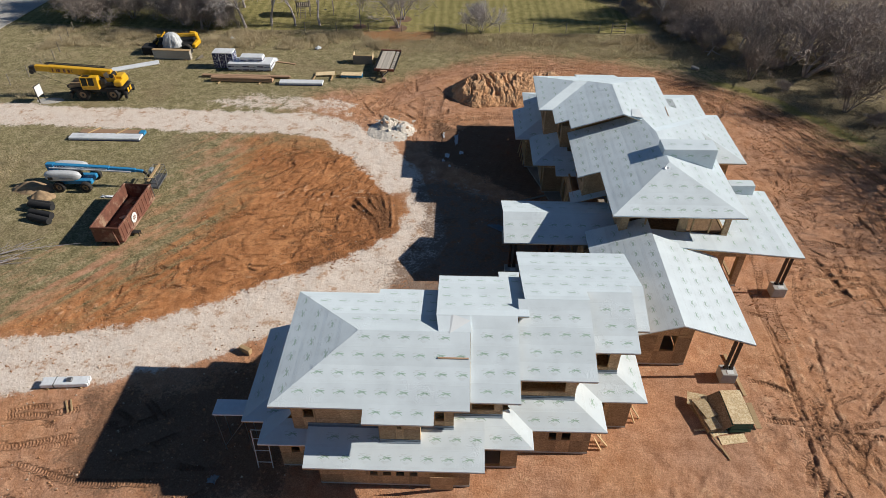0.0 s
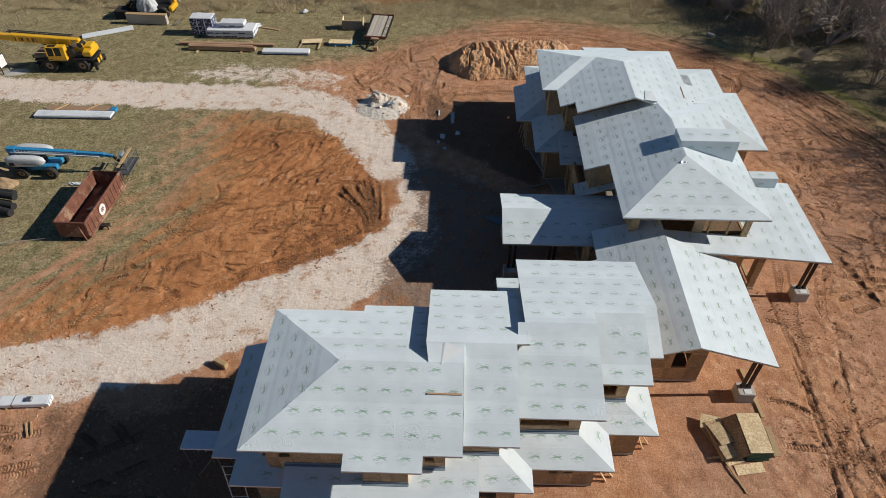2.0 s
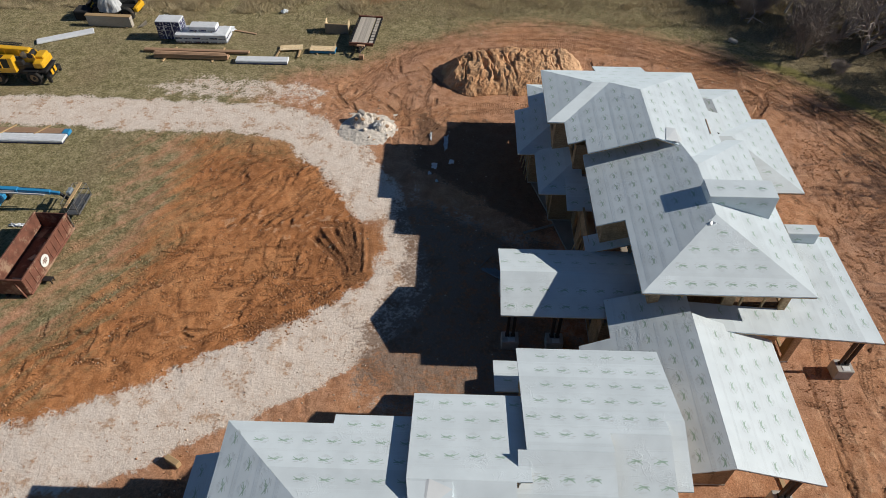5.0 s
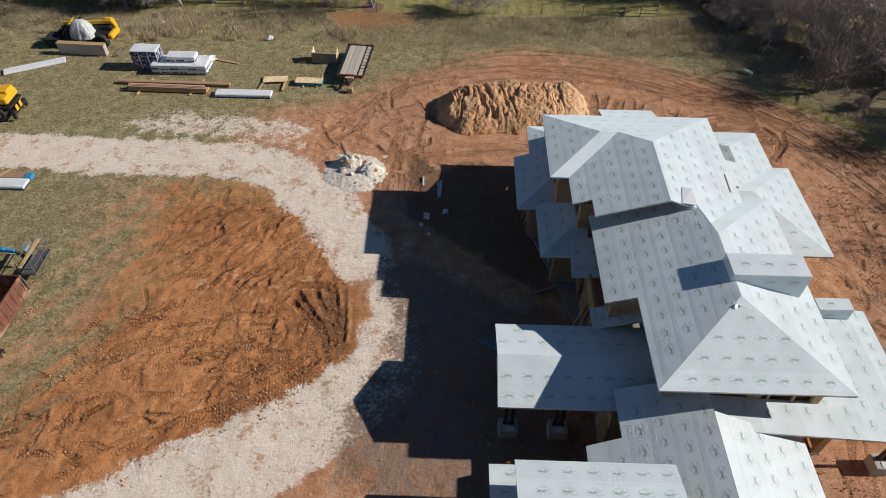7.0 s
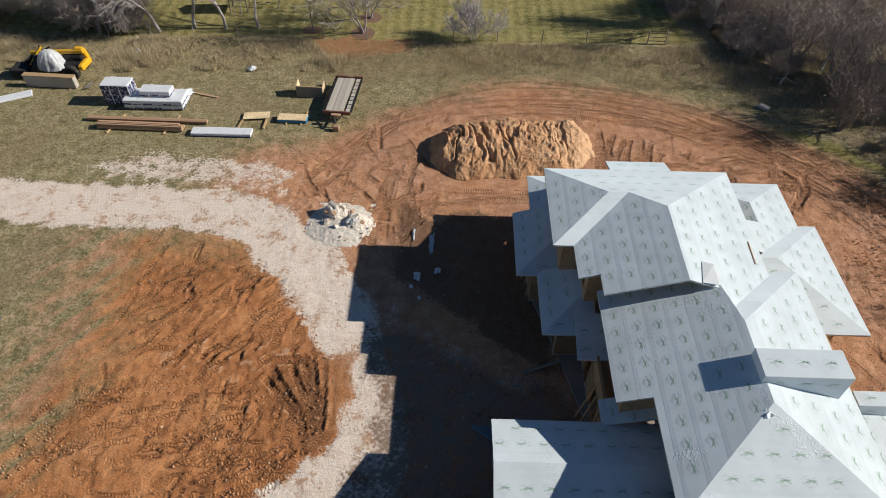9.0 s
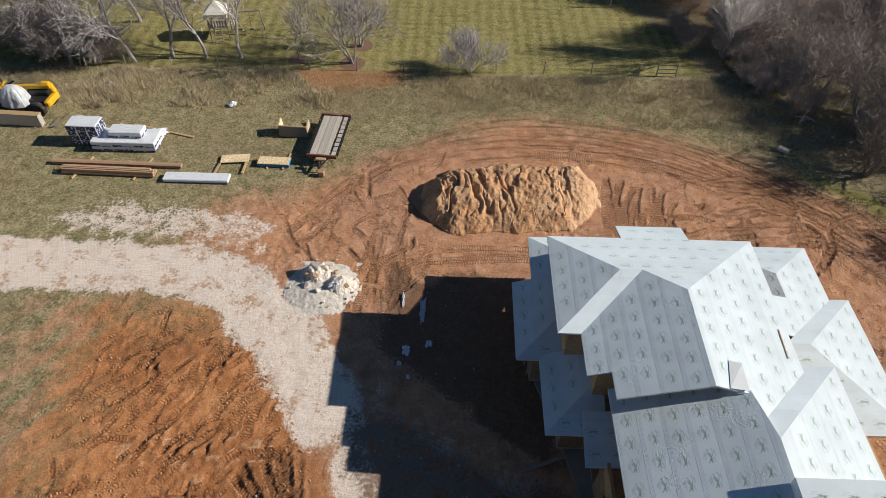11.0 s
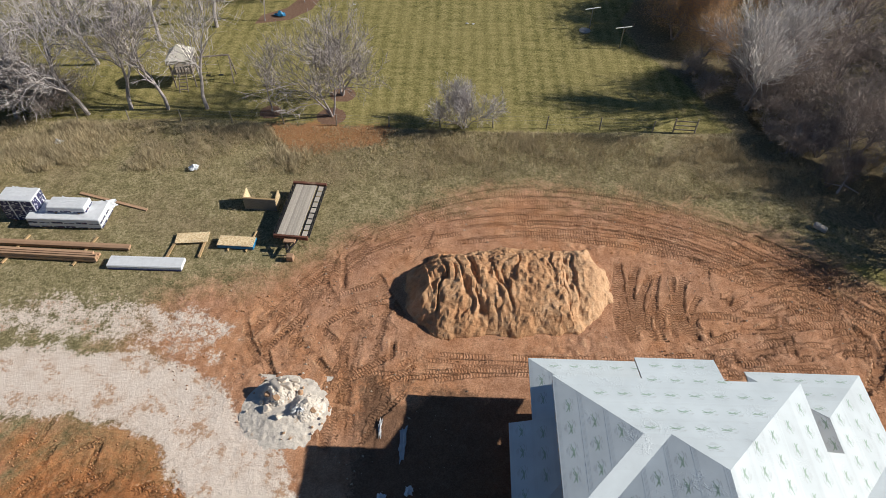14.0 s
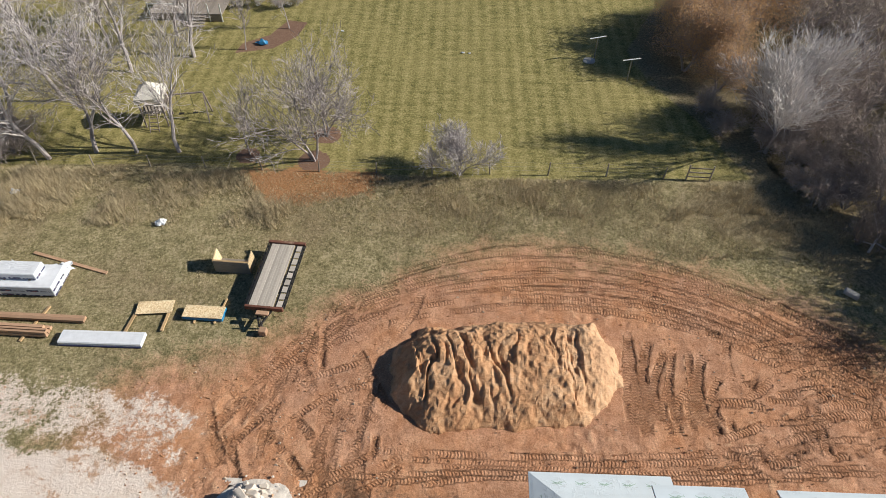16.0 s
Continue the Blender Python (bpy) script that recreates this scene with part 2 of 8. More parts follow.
# ---- small mesh kit ----
class Kit:
    """Collects faces in metres; obj() links them as one mesh."""

    def __init__(self):
        self.v, self.f, self.m = [], [], []

    def put(self, verts, faces, mat=0):
        n = len(self.v)
        self.v += [tuple(p) for p in verts]
        self.f += [tuple(i + n for i in q) for q in faces]
        self.m += [mat] * len(faces)
        return self

    def box(self, centre, size, turn=0.0, tilt=0.0, edge=0.0, mat=0, roll=0.0):
        hx, hy, hz = (s / 2 for s in size)
        mtx = Matrix.Translation(centre) @ Euler((radians(roll), radians(tilt), radians(turn))).to_matrix().to_4x4()
        c = min(edge, hx * 0.45, hy * 0.45, hz * 0.45)
        if c <= 0:
            pts = [(x, y, z) for z in (-hz, hz) for x, y in ((-hx, -hy), (hx, -hy), (hx, hy), (-hx, hy))]
            fs = [(3, 2, 1, 0), (4, 5, 6, 7), (0, 1, 5, 4), (1, 2, 6, 5), (2, 3, 7, 6), (3, 0, 4, 7)]
        else:
            ring = lambda a, b: [(-a + c, -b), (a - c, -b), (a, -b + c), (a, b - c), (a - c, b), (-a + c, b), (-a, b - c), (-a, -b + c)]
            small = [(x * (hx - c) / hx, y * (hy - c) / hy) for x, y in ring(hx, hy)]
            pts = [(x, y, z) for z, r in ((-hz, small), (-hz + c, ring(hx, hy)), (hz - c, ring(hx, hy)), (hz, small)) for x, y in r]
            fs = [tuple(range(7, -1, -1)), tuple(range(24, 32))]
            for k in range(3):
                fs += [(8 * k + i, 8 * k + (i + 1) % 8, 8 * k + 8 + (i + 1) % 8, 8 * k + 8 + i) for i in range(8)]
        return self.put([mtx @ Vector(p) for p in pts], fs, mat)

    def beam(self, a, b, w, h, edge=0.0, mat=0, up=(0, 0, 1)):
        a, b = Vector(a), Vector(b)
        d = b - a
        x = d.normalized()
        u = Vector(up) if abs(x.dot(Vector(up))) < 0.98 else Vector((0, 1, 0))
        y = u.cross(x).normalized()
        z = x.cross(y)
        mtx = Matrix((x, y, z)).transposed().to_4x4()
        mtx.translation = (a + b) / 2
        k = Kit().box((0, 0, 0), (d.length, w, h), edge=edge)
        return self.put([mtx @ Vector(p) for p in k.v], k.f, mat)

    def rod(self, a, b, r0, r1=None, n=8, mat=0, caps=True):
        a, b = Vector(a), Vector(b)
        r1 = r0 if r1 is None else r1
        x = (b - a).normalized()
        y = x.orthogonal().normalized()
        z = x.cross(y)
        pts = []
        for p, r in ((a, r0), (b, r1)):
            pts += [p + (y * math.cos(2 * math.pi * i / n) + z * math.sin(2 * math.pi * i / n)) * r for i in range(n)]
        fs = [(i, (i + 1) % n, n + (i + 1) % n, n + i) for i in range(n)]
        if caps:
            fs += [tuple(range(n - 1, -1, -1)), tuple(range(n, 2 * n))]
        return self.put(pts, fs, mat)

    def prism(self, poly, z0, z1, mat=0):
        """poly: (x, y) points; z0, z1 heights (numbers or functions of x, y)."""
        n = len(poly)
        h0 = z0 if callable(z0) else (lambda x, y: z0)
        h1 = z1 if callable(z1) else (lambda x, y: z1)
        area = sum(poly[i][0] * poly[(i + 1) % n][1] - poly[(i + 1) % n][0] * poly[i][1] for i in range(n))
        if area < 0:
            poly = poly[::-1]
        pts = [(x, y, h0(x, y)) for x, y in poly] + [(x, y, h1(x, y)) for x, y in poly]
        fs = [tuple(range(n - 1, -1, -1)), tuple(range(n, 2 * n))]
        fs += [(i, (i + 1) % n, n + (i + 1) % n, n + i) for i in range(n)]
        return self.put(pts, fs, mat)

    def side(self, outline, x0, x1, at=(0, 0, 0), turn=0.0, mat=0):
        """An outline of (y, z) points pulled along x, then turned and moved."""
        k = Kit().prism([(p[0], p[1]) for p in outline], x0, x1)
        mtx = Matrix.Translation(at) @ Matrix.Rotation(radians(turn), 4, "Z")
        return self.put([mtx @ Vector((p[2], p[0], p[1])) for p in k.v], k.f, mat)

    def tyre(self, centre, axis, r, w, n=20, mat=0, hole=0.55):
        c, x = Vector(centre), Vector(axis).normalized()
        y = x.orthogonal().normalized()
        z = x.cross(y)
        prof = [(-0.5, hole), (-0.5, 0.86), (-0.34, 1.0), (0.34, 1.0), (0.5, 0.86), (0.5, hole)]
        pts, m = [], len(prof)
        for i in range(n):
            a = 2 * math.pi * i / n
            d = y * math.cos(a) + z * math.sin(a)
            pts += [c + x * (w * u) + d * (r * q * (1.0 if not (i % 2 and 0 < j < m - 1) else 0.97)) for j, (u, q) in enumerate(prof)]
        fs = [(i * m + j, ((i + 1) % n) * m + j, ((i + 1) % n) * m + (j + 1) % m, i * m + (j + 1) % m) for i in range(n) for j in range(m)]
        return self.put(pts, fs, mat)

    def moved(self, mtx):
        self.v = [tuple(mtx @ Vector(p)) for p in self.v]
        return self

    def mesh(self, name, *mats, smooth=False):
        me = bpy.data.meshes.new(name)
        me.from_pydata(self.v, [], self.f)
        for m in mats:
            me.materials.append(m)
        if len(mats) > 1:
            me.polygons.foreach_set("material_index", self.m)
        if smooth:
            me.shade_smooth()
        me.update()
        return me


def part(name, kit, mats, parent=None, label="", kind="", smooth=False):
    mats = mats if isinstance(mats, (tuple, list)) else (mats,)
    ob = new(name, kit.mesh(name, *mats, smooth=smooth))
    if parent is not None:
        ob.parent = parent
    return tagged(ob, label=label, kind=kind)


def thing(name, at, label, category, group="", kind="", turn=0.0):
    ob = new(name)
    ob.empty_display_size = 0.2
    ob.matrix_basis = Matrix.Translation(at) @ Matrix.Rotation(radians(turn), 4, "Z")
    return tagged(ob, label, category, group, kind)

# ---- ground ----
def steps(lo, hi, fine, far, coarse):
    mid = list(np.arange(lo, hi + 1e-6, fine))
    out = []
    d, g = fine, lo
    left = []
    while g > -far:
        d = min(d * 1.25, 60)
        g -= d
        left.append(g)
    d, g = coarse, mid[-1]
    while g < far:
        g += d
        if g > 120 or coarse == fine:
            d = min(d * 1.25, 60)
        out.append(g)
    return np.array(left[::-1] + mid + out)


GX, GY = steps(-50, 44, 0.105, 900, 0.105), steps(13, 79, 0.105, 900, 0.3)
XX, YY = np.meshgrid(GX, GY)


def value_noise(x, y, scale, seed, octaves=3):
    """Smooth lattice noise from -1 to 1."""
    rng = np.random.RandomState(seed)
    grid = rng.uniform(-1, 1, (256, 256))
    total, amp, norm = np.zeros_like(x), 1.0, 0.0
    for o in range(octaves):
        u, v = x / scale * 2 ** o + 37.1 * o, y / scale * 2 ** o + 11.7 * o
        i, j = np.floor(u).astype(int), np.floor(v).astype(int)
        a, b = u - i, v - j
        a, b = a * a * (3 - 2 * a), b * b * (3 - 2 * b)
        g = lambda p, q: grid[(p % 256), (q % 256)]
        total += amp * ((g(i, j) * (1 - a) + g(i + 1, j) * a) * (1 - b) + (g(i, j + 1) * (1 - a) + g(i + 1, j + 1) * a) * b)
        norm += amp
        amp *= 0.5
    return total / norm


def smooth_line(points, step=0.1):
    """Catmull-Rom through the points, at even steps."""
    p = np.array(points, float)
    p = np.vstack([2 * p[0] - p[1], p, 2 * p[-1] - p[-2]])
    out = []
    for i in range(1, len(p) - 2):
        n = max(2, int(np.linalg.norm(p[i + 1] - p[i]) / step))
        t = np.linspace(0, 1, n, endpoint=False)[:, None]
        out.append(0.5 * (2 * p[i] + (p[i + 1] - p[i - 1]) * t + (2 * p[i - 1] - 5 * p[i] + 4 * p[i + 1] - p[i + 2]) * t ** 2
                          + (3 * p[i] - p[i - 1] - 3 * p[i + 1] + p[i + 2]) * t ** 3))
    return np.vstack(out + [p[-2:-1]])


def inside(poly, x, y):
    res = np.zeros(x.shape, bool)
    n = len(poly)
    for i in range(n):
        (x0, y0), (x1, y1) = poly[i], poly[(i + 1) % n]
        if y0 == y1:
            continue
        c = (y0 > y) != (y1 > y)
        res ^= c & (x < (x1 - x0) * (y - y0) / (y1 - y0) + x0)
    return res


def in_outline(poly, x, y):
    return bool(inside(poly, np.array([float(x)]), np.array([float(y)]))[0])


def near_line(points, x, y):
    """Distance of every place to a polyline."""
    d = np.full(x.shape, 1e9)
    for (x0, y0), (x1, y1) in zip(points[:-1], points[1:]):
        dx, dy = x1 - x0, y1 - y0
        t = np.clip(((x - x0) * dx + (y - y0) * dy) / (dx * dx + dy * dy + 1e-9), 0, 1)
        d = np.minimum(d, np.hypot(x - x0 - t * dx, y - y0 - t * dy))
    return d


def zone(poly, soft, wob=0.0, seed=3):
    """1 inside the outline, 0 outside, with a soft and uneven rim."""
    px, py = XX, YY
    if wob:
        px = XX + wob * value_noise(XX, YY, 2.2, seed)
        py = YY + wob * value_noise(XX, YY, 2.2, seed + 1)
    d = near_line(list(poly) + [poly[0]], px, py)
    s = np.where(inside(poly, px, py), d, -d)
    return np.clip(s / soft * 0.5 + 0.5, 0, 1)


ROAD = smooth_line([(-60, 60), (-48, 59), (-32, 58.3), (-24, 58), (-17, 57.9), (-13, 56.8), (-9.6, 53.8), (-7, 50.8), (-4.8, 46.5), (-3.2, 42), (-3.6, 38.6),
                    (-7, 35.4), (-12, 32.2), (-17, 29.3), (-23, 27.2), (-29, 26.1), (-40, 24.5), (-60, 22)], 1.0)
YARD = [(-7, 35), (-5, 31.5), (0, 28.5), (9, 30), (9, 45.2), (4.5, 45.8), (1.5, 47.2), (-2.2, 50.0), (-6, 48), (-3.6, 43)]
PATCH = [(-28.6, 62.3), (-24.4, 64.6), (-17, 64.8), (-10.2, 62.6), (-11.2, 59.5), (-18.6, 59.5), (-25.2, 60.2)]
EARTH = [(-22, 55.3), (-21, 46.4), (-21.6, 40.5), (-24.5, 35.6), (-33, 30), (-60, 27), (-60, -30), (60, -30), (50, 36), (41, 49), (37.0, 56.6), (33.0, 62.9), (28.0, 67.4),
         (24.6, 70.2), (20.0, 72.4), (15.0, 74.3), (7.8, 75.2), (0.8, 73.4), (-4.5, 69.9), (-9.0, 66.4), (-15, 64.6), (-18, 61), (-14, 58), (-13, 55)]
LAWN = [(-200, 90), (-60, 84), (-31.3, 81.9), (-19, 82.8), (-8, 82.4), (2, 82), (10, 82.2), (24.0, 82.6), (21.7, 90.3), (18.9, 95.1), (17.9, 100.8), (21.4, 108.6), (60, 135), (60, 400), (-200, 400)]
MULCH_BEDS = [(-13.5, 83.9, 0.9), (-8.4, 83.5, 1.2), (-7.9, 86.7, 1.1)]
WOODS = [(24.5, 82.6), (17.6, 80.5), (23.0, 76.6), (28.6, 71.8), (32.9, 65.6), (36.6, 59.9), (43.5, 50), (52, 38), (120, 10), (200, 200), (60, 200), (60, 135), (21.4, 108.6), (18, 100), (21.7, 90.3)]
VERGE = [(27.2, 68.4), (29.6, 66.9), (33.4, 63.0), (36.2, 58.8), (38.4, 55.0), (39.4, 55.6), (37.0, 60.2), (34.6, 63.4), (31.6, 67.2), (29.4, 68.4)]
HOUSE_SHADE = [(-3, 58), (7.5, 58), (7.5, 45), (4.0, 46.8), (1.0, 48.6), (-2.0, 51)]
WEEDS = [(-13.5, 82.4), (-3.4, 82.2), (-4.2, 79.6), (-10.6, 78.4)]
ISLAND = [(-13.2, 55), (-9.6, 51), (-7.3, 48.0), (-5.2, 44), (-5.0, 40.5), (-7.2, 37.0), (-12, 34), (-17, 31), (-24, 29), (-30, 29), (-23, 36), (-20.5, 41), (-19.5, 47), (-20, 54.6)]

slant = lambda sd, long, wide: value_noise((XX * 0.62 + YY * 0.78) / long, (XX * 0.78 - YY * 0.62) / wide, 1.0, sd, 3)
streak = slant(6, 3.4, 0.4)
earth = zone(EARTH, 7.5, 2.4, 5)
north = np.clip((YY - 55) / 4, 0, 1)
earth = earth * (1 - north) + north * zone(EARTH, 2.6, 1.3, 5)
earth = np.clip(earth + 0.55 * streak * np.clip((-16.5 - XX) / 4, 0, 1) * np.clip((57 - YY) / 3, 0, 1) * (4 * earth * (1 - earth)), 0, 1)
road_d = near_line([tuple(p) for p in ROAD], XX + 0.5 * value_noise(XX, YY, 1.7, 21), YY + 0.5 * value_noise(XX, YY, 1.7, 22))
road_w = 1.9 + 0.3 * np.clip((46 - YY) / 8, 0, 1) + 0.35 * value_noise(XX, YY, 6, 24)
gravel = np.clip((road_w - road_d) / 0.9 * 0.5 + 0.62, 0, 1)
gravel = np.maximum(gravel, 0.52 * zone(YARD, 2.4, 1.4, 31))
gravel = np.maximum(gravel, 0.54 * zone(PATCH, 1.4, 1.3, 41))
lawn = zone(LAWN, 0.7, 0.25, 51)
woods = zone(WOODS, 3.0, 1.5, 61)
weeds = zone(WEEDS, 1.6, 1.0, 71)
verge = zone(VERGE, 1.2, 0.8, 75)
# brown tint deepening the shadows the house casts on yard and earth
shade_tint = np.maximum(zone(HOUSE_SHADE, 1.6, 1.2, 77), 0.62 * np.maximum(0.92 * zone(YARD, 2.0, 1.4, 79), zone([(-23, 16.5), (-8, 16.5), (-8, 27), (-12, 27.6), (-23, 24.5)], 2.0, 1.2, 80)))
mulch = np.zeros_like(XX)
for mx, my, mr in MULCH_BEDS:
    mulch = np.maximum(mulch, np.clip((mr - np.hypot(XX - mx, YY - my)) / 0.15 + 0.5, 0, 1))
mulch = np.maximum(mulch, zone([(-18.3, 98.6), (-15, 99.6), (-13.2, 101.8), (-12.6, 104.6), (-14.6, 105), (-15.8, 102), (-18.0, 100.4)], 0.3))

# wheel tracks: middle lines of vehicles, wheel gauge, tread width, depth
TRACKS = []
def track(points, gauge=1.9, width=0.5, depth=0.07, pitch=1.0, broken=1.3):
    TRACKS.append((smooth_line(points, 0.06), gauge, width, depth, pitch, broken))

arc_r = random.Random(31)
for i in range(24):
    o = -1.8 + 0.21 * i + arc_r.uniform(-0.2, 0.2)
    k0 = arc_r.uniform(0, 3)
    pts = [(-10 + k0, 61.5 + 0.6 * o), (-6.5 + 0.3 * o, 66.8 - 0.2 * o), (-1.4, 71.0 - 0.75 * o), (6, 73.2 - o), (13.5, 72.8 - o), (20.3 - 0.3 * o, 70.2 - 0.9 * o), (26 - 0.6 * o, 65.8 - 0.7 * o), (31.5 - o, 59 - 0.3 * o), (35.5 - o, 50)]
    c0, c1 = arc_r.choice((0, 0, 1, 2, 3)), arc_r.choice((0, 0, 0, 1, 2))
    track(pts[c0:len(pts) - c1], 0.0, arc_r.uniform(0.17, 0.34), arc_r.uniform(0.015, 0.045), 1.0)
for i in range(11):
    o = arc_r.uniform(-1.4, 1.6)
    track([(-3.0 + o, 53.5 + arc_r.uniform(0, 2)), (-3.4 + o + arc_r.uniform(-0.4, 0.4), 59), (-3.0 + 0.8 * o, 64 + arc_r.uniform(-1, 2))], 0.0, arc_r.uniform(0.25, 0.5), arc_r.uniform(0.03, 0.08), 1.0)
for i in range(9):
    o = arc_r.uniform(-0.8, 1.2)
    track([(-3 + arc_r.uniform(0, 5), 59.6 + o), (5, 59.9 + 0.6 * o), (13, 60.0 + 0.8 * o), (18 + arc_r.uniform(0, 8), 60.8 + o)], 0.0, arc_r.uniform(0.2, 0.38), arc_r.uniform(0.015, 0.04), 1.0)
rut_r = random.Random(5)
for i in range(15):
    x0, w0 = 11.9 + 0.36 * i + rut_r.uniform(-0.15, 0.15), rut_r.uniform(-0.3, 0.45)
    ya, yb = 61.6 + rut_r.uniform(0, 1.0), 67.6 + rut_r.uniform(-1.8, 1.2) - 0.12 * i
    track([(x0, ya), (x0 + w0, (ya + yb) / 2), (x0 + 0.7 + rut_r.uniform(-0.3, 0.3), yb)], 0.0, rut_r.uniform(0.3, 0.42), rut_r.uniform(0.04, 0.075), 1.0, 0.5)
for k, (o, dp) in enumerate(((0.0, 0.09), (0.6, 0.06), (-0.75, 0.07), (1.3, 0.05), (-1.5, 0.05))):
    track([(21.5 + o, 70.4 + 0.2 * o), (27.0 + 0.7 * o, 66.2 + 0.7 * o), (30.9 + 0.8 * o, 62.8 + 0.6 * o), (33.8 + o, 58.4 + 0.5 * o), (36.0 + o, 54.4 + 0.3 * o), (38.6 + o, 48.5), (41 + o, 42)], 2.0 if k == 0 else 0.0, 0.3, dp, 1.0, 0.35)
track([(25.6, 63.9), (26.6, 62.2), (26.0, 60.2), (24.6, 58.6)], 0.0, 0.36, 0.12, 1.0, 0.2)
track([(27.4, 63.4), (27.1, 61.4), (25.4, 59.0)], 0.0, 0.34, 0.1, 1.0, 0.2)
for i in range(4):
    track([(23.6 + 0.3 * i, 62.6 - 0.45 * i), (25.2, 62.9 - 0.45 * i), (27.2, 62.5 - 0.4 * i)], 0.0, 0.26, 0.09, 1.0, 0.4)
track([(20.95, 35), (20.9, 32.4), (20.86, 29.4), (20.6, 25.6), (20.25, 21.9), (19.6, 17)], 0.0, 0.17, 0.13, 0.0, 0.3)
track([(21.3, 31), (21.0, 27.5), (20.75, 24), (20.9, 20), (21.6, 15)], 0.0, 0.2, 0.09, 1.0, 0.8)
track([(23.8, 30), (23.0, 26.5), (22.6, 23), (23.1, 18)], 0.0, 0.2, 0.09, 1.0, 0.9)
track([(18.1, 23.4), (20.6, 23.1), (23.2, 23.0), (27, 23.6)], 0.0, 0.36, 0.1, 1.0, 0.6)
track([(19.5, 22.3), (21.8, 22.5), (25, 22.2)], 0.0, 0.3, 0.08, 1.0, 0.6)
for i in range(6):
    track([(18.0 + 0.5 * i, 60.5 + 0.6 * i), (22 + 0.2 * i, 61.2 + 0.7 * i), (26, 62.4 + 0.5 * i)], 0.0, 0.5, 0.1)
track([(26, 63), (24.5, 57), (24.2, 50), (27, 44), (32, 38)], 2.0, 0.26, 0.025, 1.0, 2.0)
track([(31, 64), (29, 56), (28.5, 48), (30, 40), (33, 32)], 2.0, 0.26, 0.025, 1.0, 2.0)
track([(29, 66), (33, 58), (35, 50), (36, 40)], 2.0, 0.26, 0.025, 1.0, 2.0)
track([(24.5, 37), (28, 36.6), (33, 36.2), (39, 36.5)], 1.2, 0.34, 0.1)
track([(25.5, 33.5), (29, 34.6), (34, 34.8), (39, 34.0)], 1.2, 0.34, 0.1)
track([(27.0, 38.5), (27.6, 35), (28.4, 32)], 0.0, 0.4, 0.1)
track([(30.2, 38.2), (30.4, 35), (31, 32)], 0.0, 0.4, 0.1)
track([(19.6, 34), (19.2, 29), (20, 24), (23, 19), (26, 15)], 0.0, 0.2, 0.1, 0.0)
bit_r = random.Random(53)
def chunks(count, area, ways, lo, hi, shallow, deep, keep=None, thin=1.0):
    """Short stretches of tyre print, broken off where the ground was hard."""
    done = 0
    while done < count:
        x0, y0 = bit_r.uniform(area[0], area[1]), bit_r.uniform(area[2], area[3])
        if keep and not keep(x0, y0):
            continue
        a = bit_r.choice(ways) + bit_r.gauss(0, 0.22)
        n, c = bit_r.uniform(lo, hi), bit_r.gauss(0, 0.06)
        track([(x0, y0), (x0 + n * (math.cos(a) * 0.5 - c * math.sin(a)), y0 + n * (math.sin(a) * 0.5 + c * math.cos(a))), (x0 + n * math.cos(a), y0 + n * math.sin(a))],
              0.0, bit_r.uniform(0.22, 0.4) * thin, bit_r.uniform(shallow, deep), 1.0)
        done += 1


east_side = lambda x, y: x > 24.6 or y < 19 or (y < 33 and x > 19.5)
chunks(95, (18, 36, 12, 25), (0.1, 0.5, 2.6, 1.2), 1.0, 4.0, 0.05, 0.12, lambda x, y: x > 19 or y < 18)
chunks(26, (8, 22, 12.5, 17.5), (0.9, 0.3, 1.4), 0.8, 2.5, 0.05, 0.11)
chunks(80, (26, 40, 30, 42), (0.0, 0.1, 3.0, 1.5), 1.2, 4.5, 0.04, 0.1)
chunks(210, (20.5, 40, 14, 60), (1.5, 1.75, 1.2, 0.2, 2.7), 0.4, 2.6, 0.035, 0.095, east_side, 0.75)
for i in range(7):
    o = bit_r.uniform(-2.2, 2.2)
    track([(23.5 + o, 45), (24.2 + o, 38), (22.6 + o, 31 + bit_r.uniform(-2, 2)), (23.5 + 1.3 * o, 24), (26 + 1.6 * o, 17)], 0.0, 0.2, bit_r.uniform(0.01, 0.02), 1.0, 2.4)
track([(-9.0, 45.2), (-7.5, 45.4), (-6.2, 45.2)], 0.0, 0.5, 0.1)
track([(-8.6, 42.8), (-7.6, 43.8), (-6.6, 44.9)], 0.0, 0.4, 0.12)
for i in range(7):
    track([(-15.5 + 0.2 * i, 33.4 + 0.75 * i), (-11.5, 35.4 + 0.62 * i), (-8, 37.3 + 0.5 * i), (-6.4, 39.2 + 0.5 * i)], 0.0, 0.5, 0.08)
track([(-28, 20), (-24, 19.2), (-19.5, 20.4), (-16, 22.2)], 1.9, 0.4, 0.04)
track([(-30, 17), (-25, 18.2), (-20, 17.2), (-14, 17.5)], 1.9, 0.4, 0.04)
track([(-33, 22.2), (-27, 21), (-22, 22)], 1.9, 0.4, 0.04)
on_island = lambda x, y: in_outline(ISLAND, x, y)
chunks(260, (-22, -7, 38, 54), (0.75, 0.9, 0.6, 1.3), 0.5, 3.6, 0.03, 0.10, on_island, 0.66)
chunks(290, (-25, -5, 29, 43), (0.05, 0.2, 0.5, 1.7, 2.8), 0.5, 2.8, 0.03, 0.11, on_island, 0.7)
chunks(24, (-16, -8.5, 45, 53), (0.9, 1.1, 1.5), 1.2, 3.8, 0.04, 0.11, on_island)
chunks(30, (-33, -12, 13.5, 23), (0.1, 0.4, 2.9), 1.0, 4.0, 0.04, 0.1)
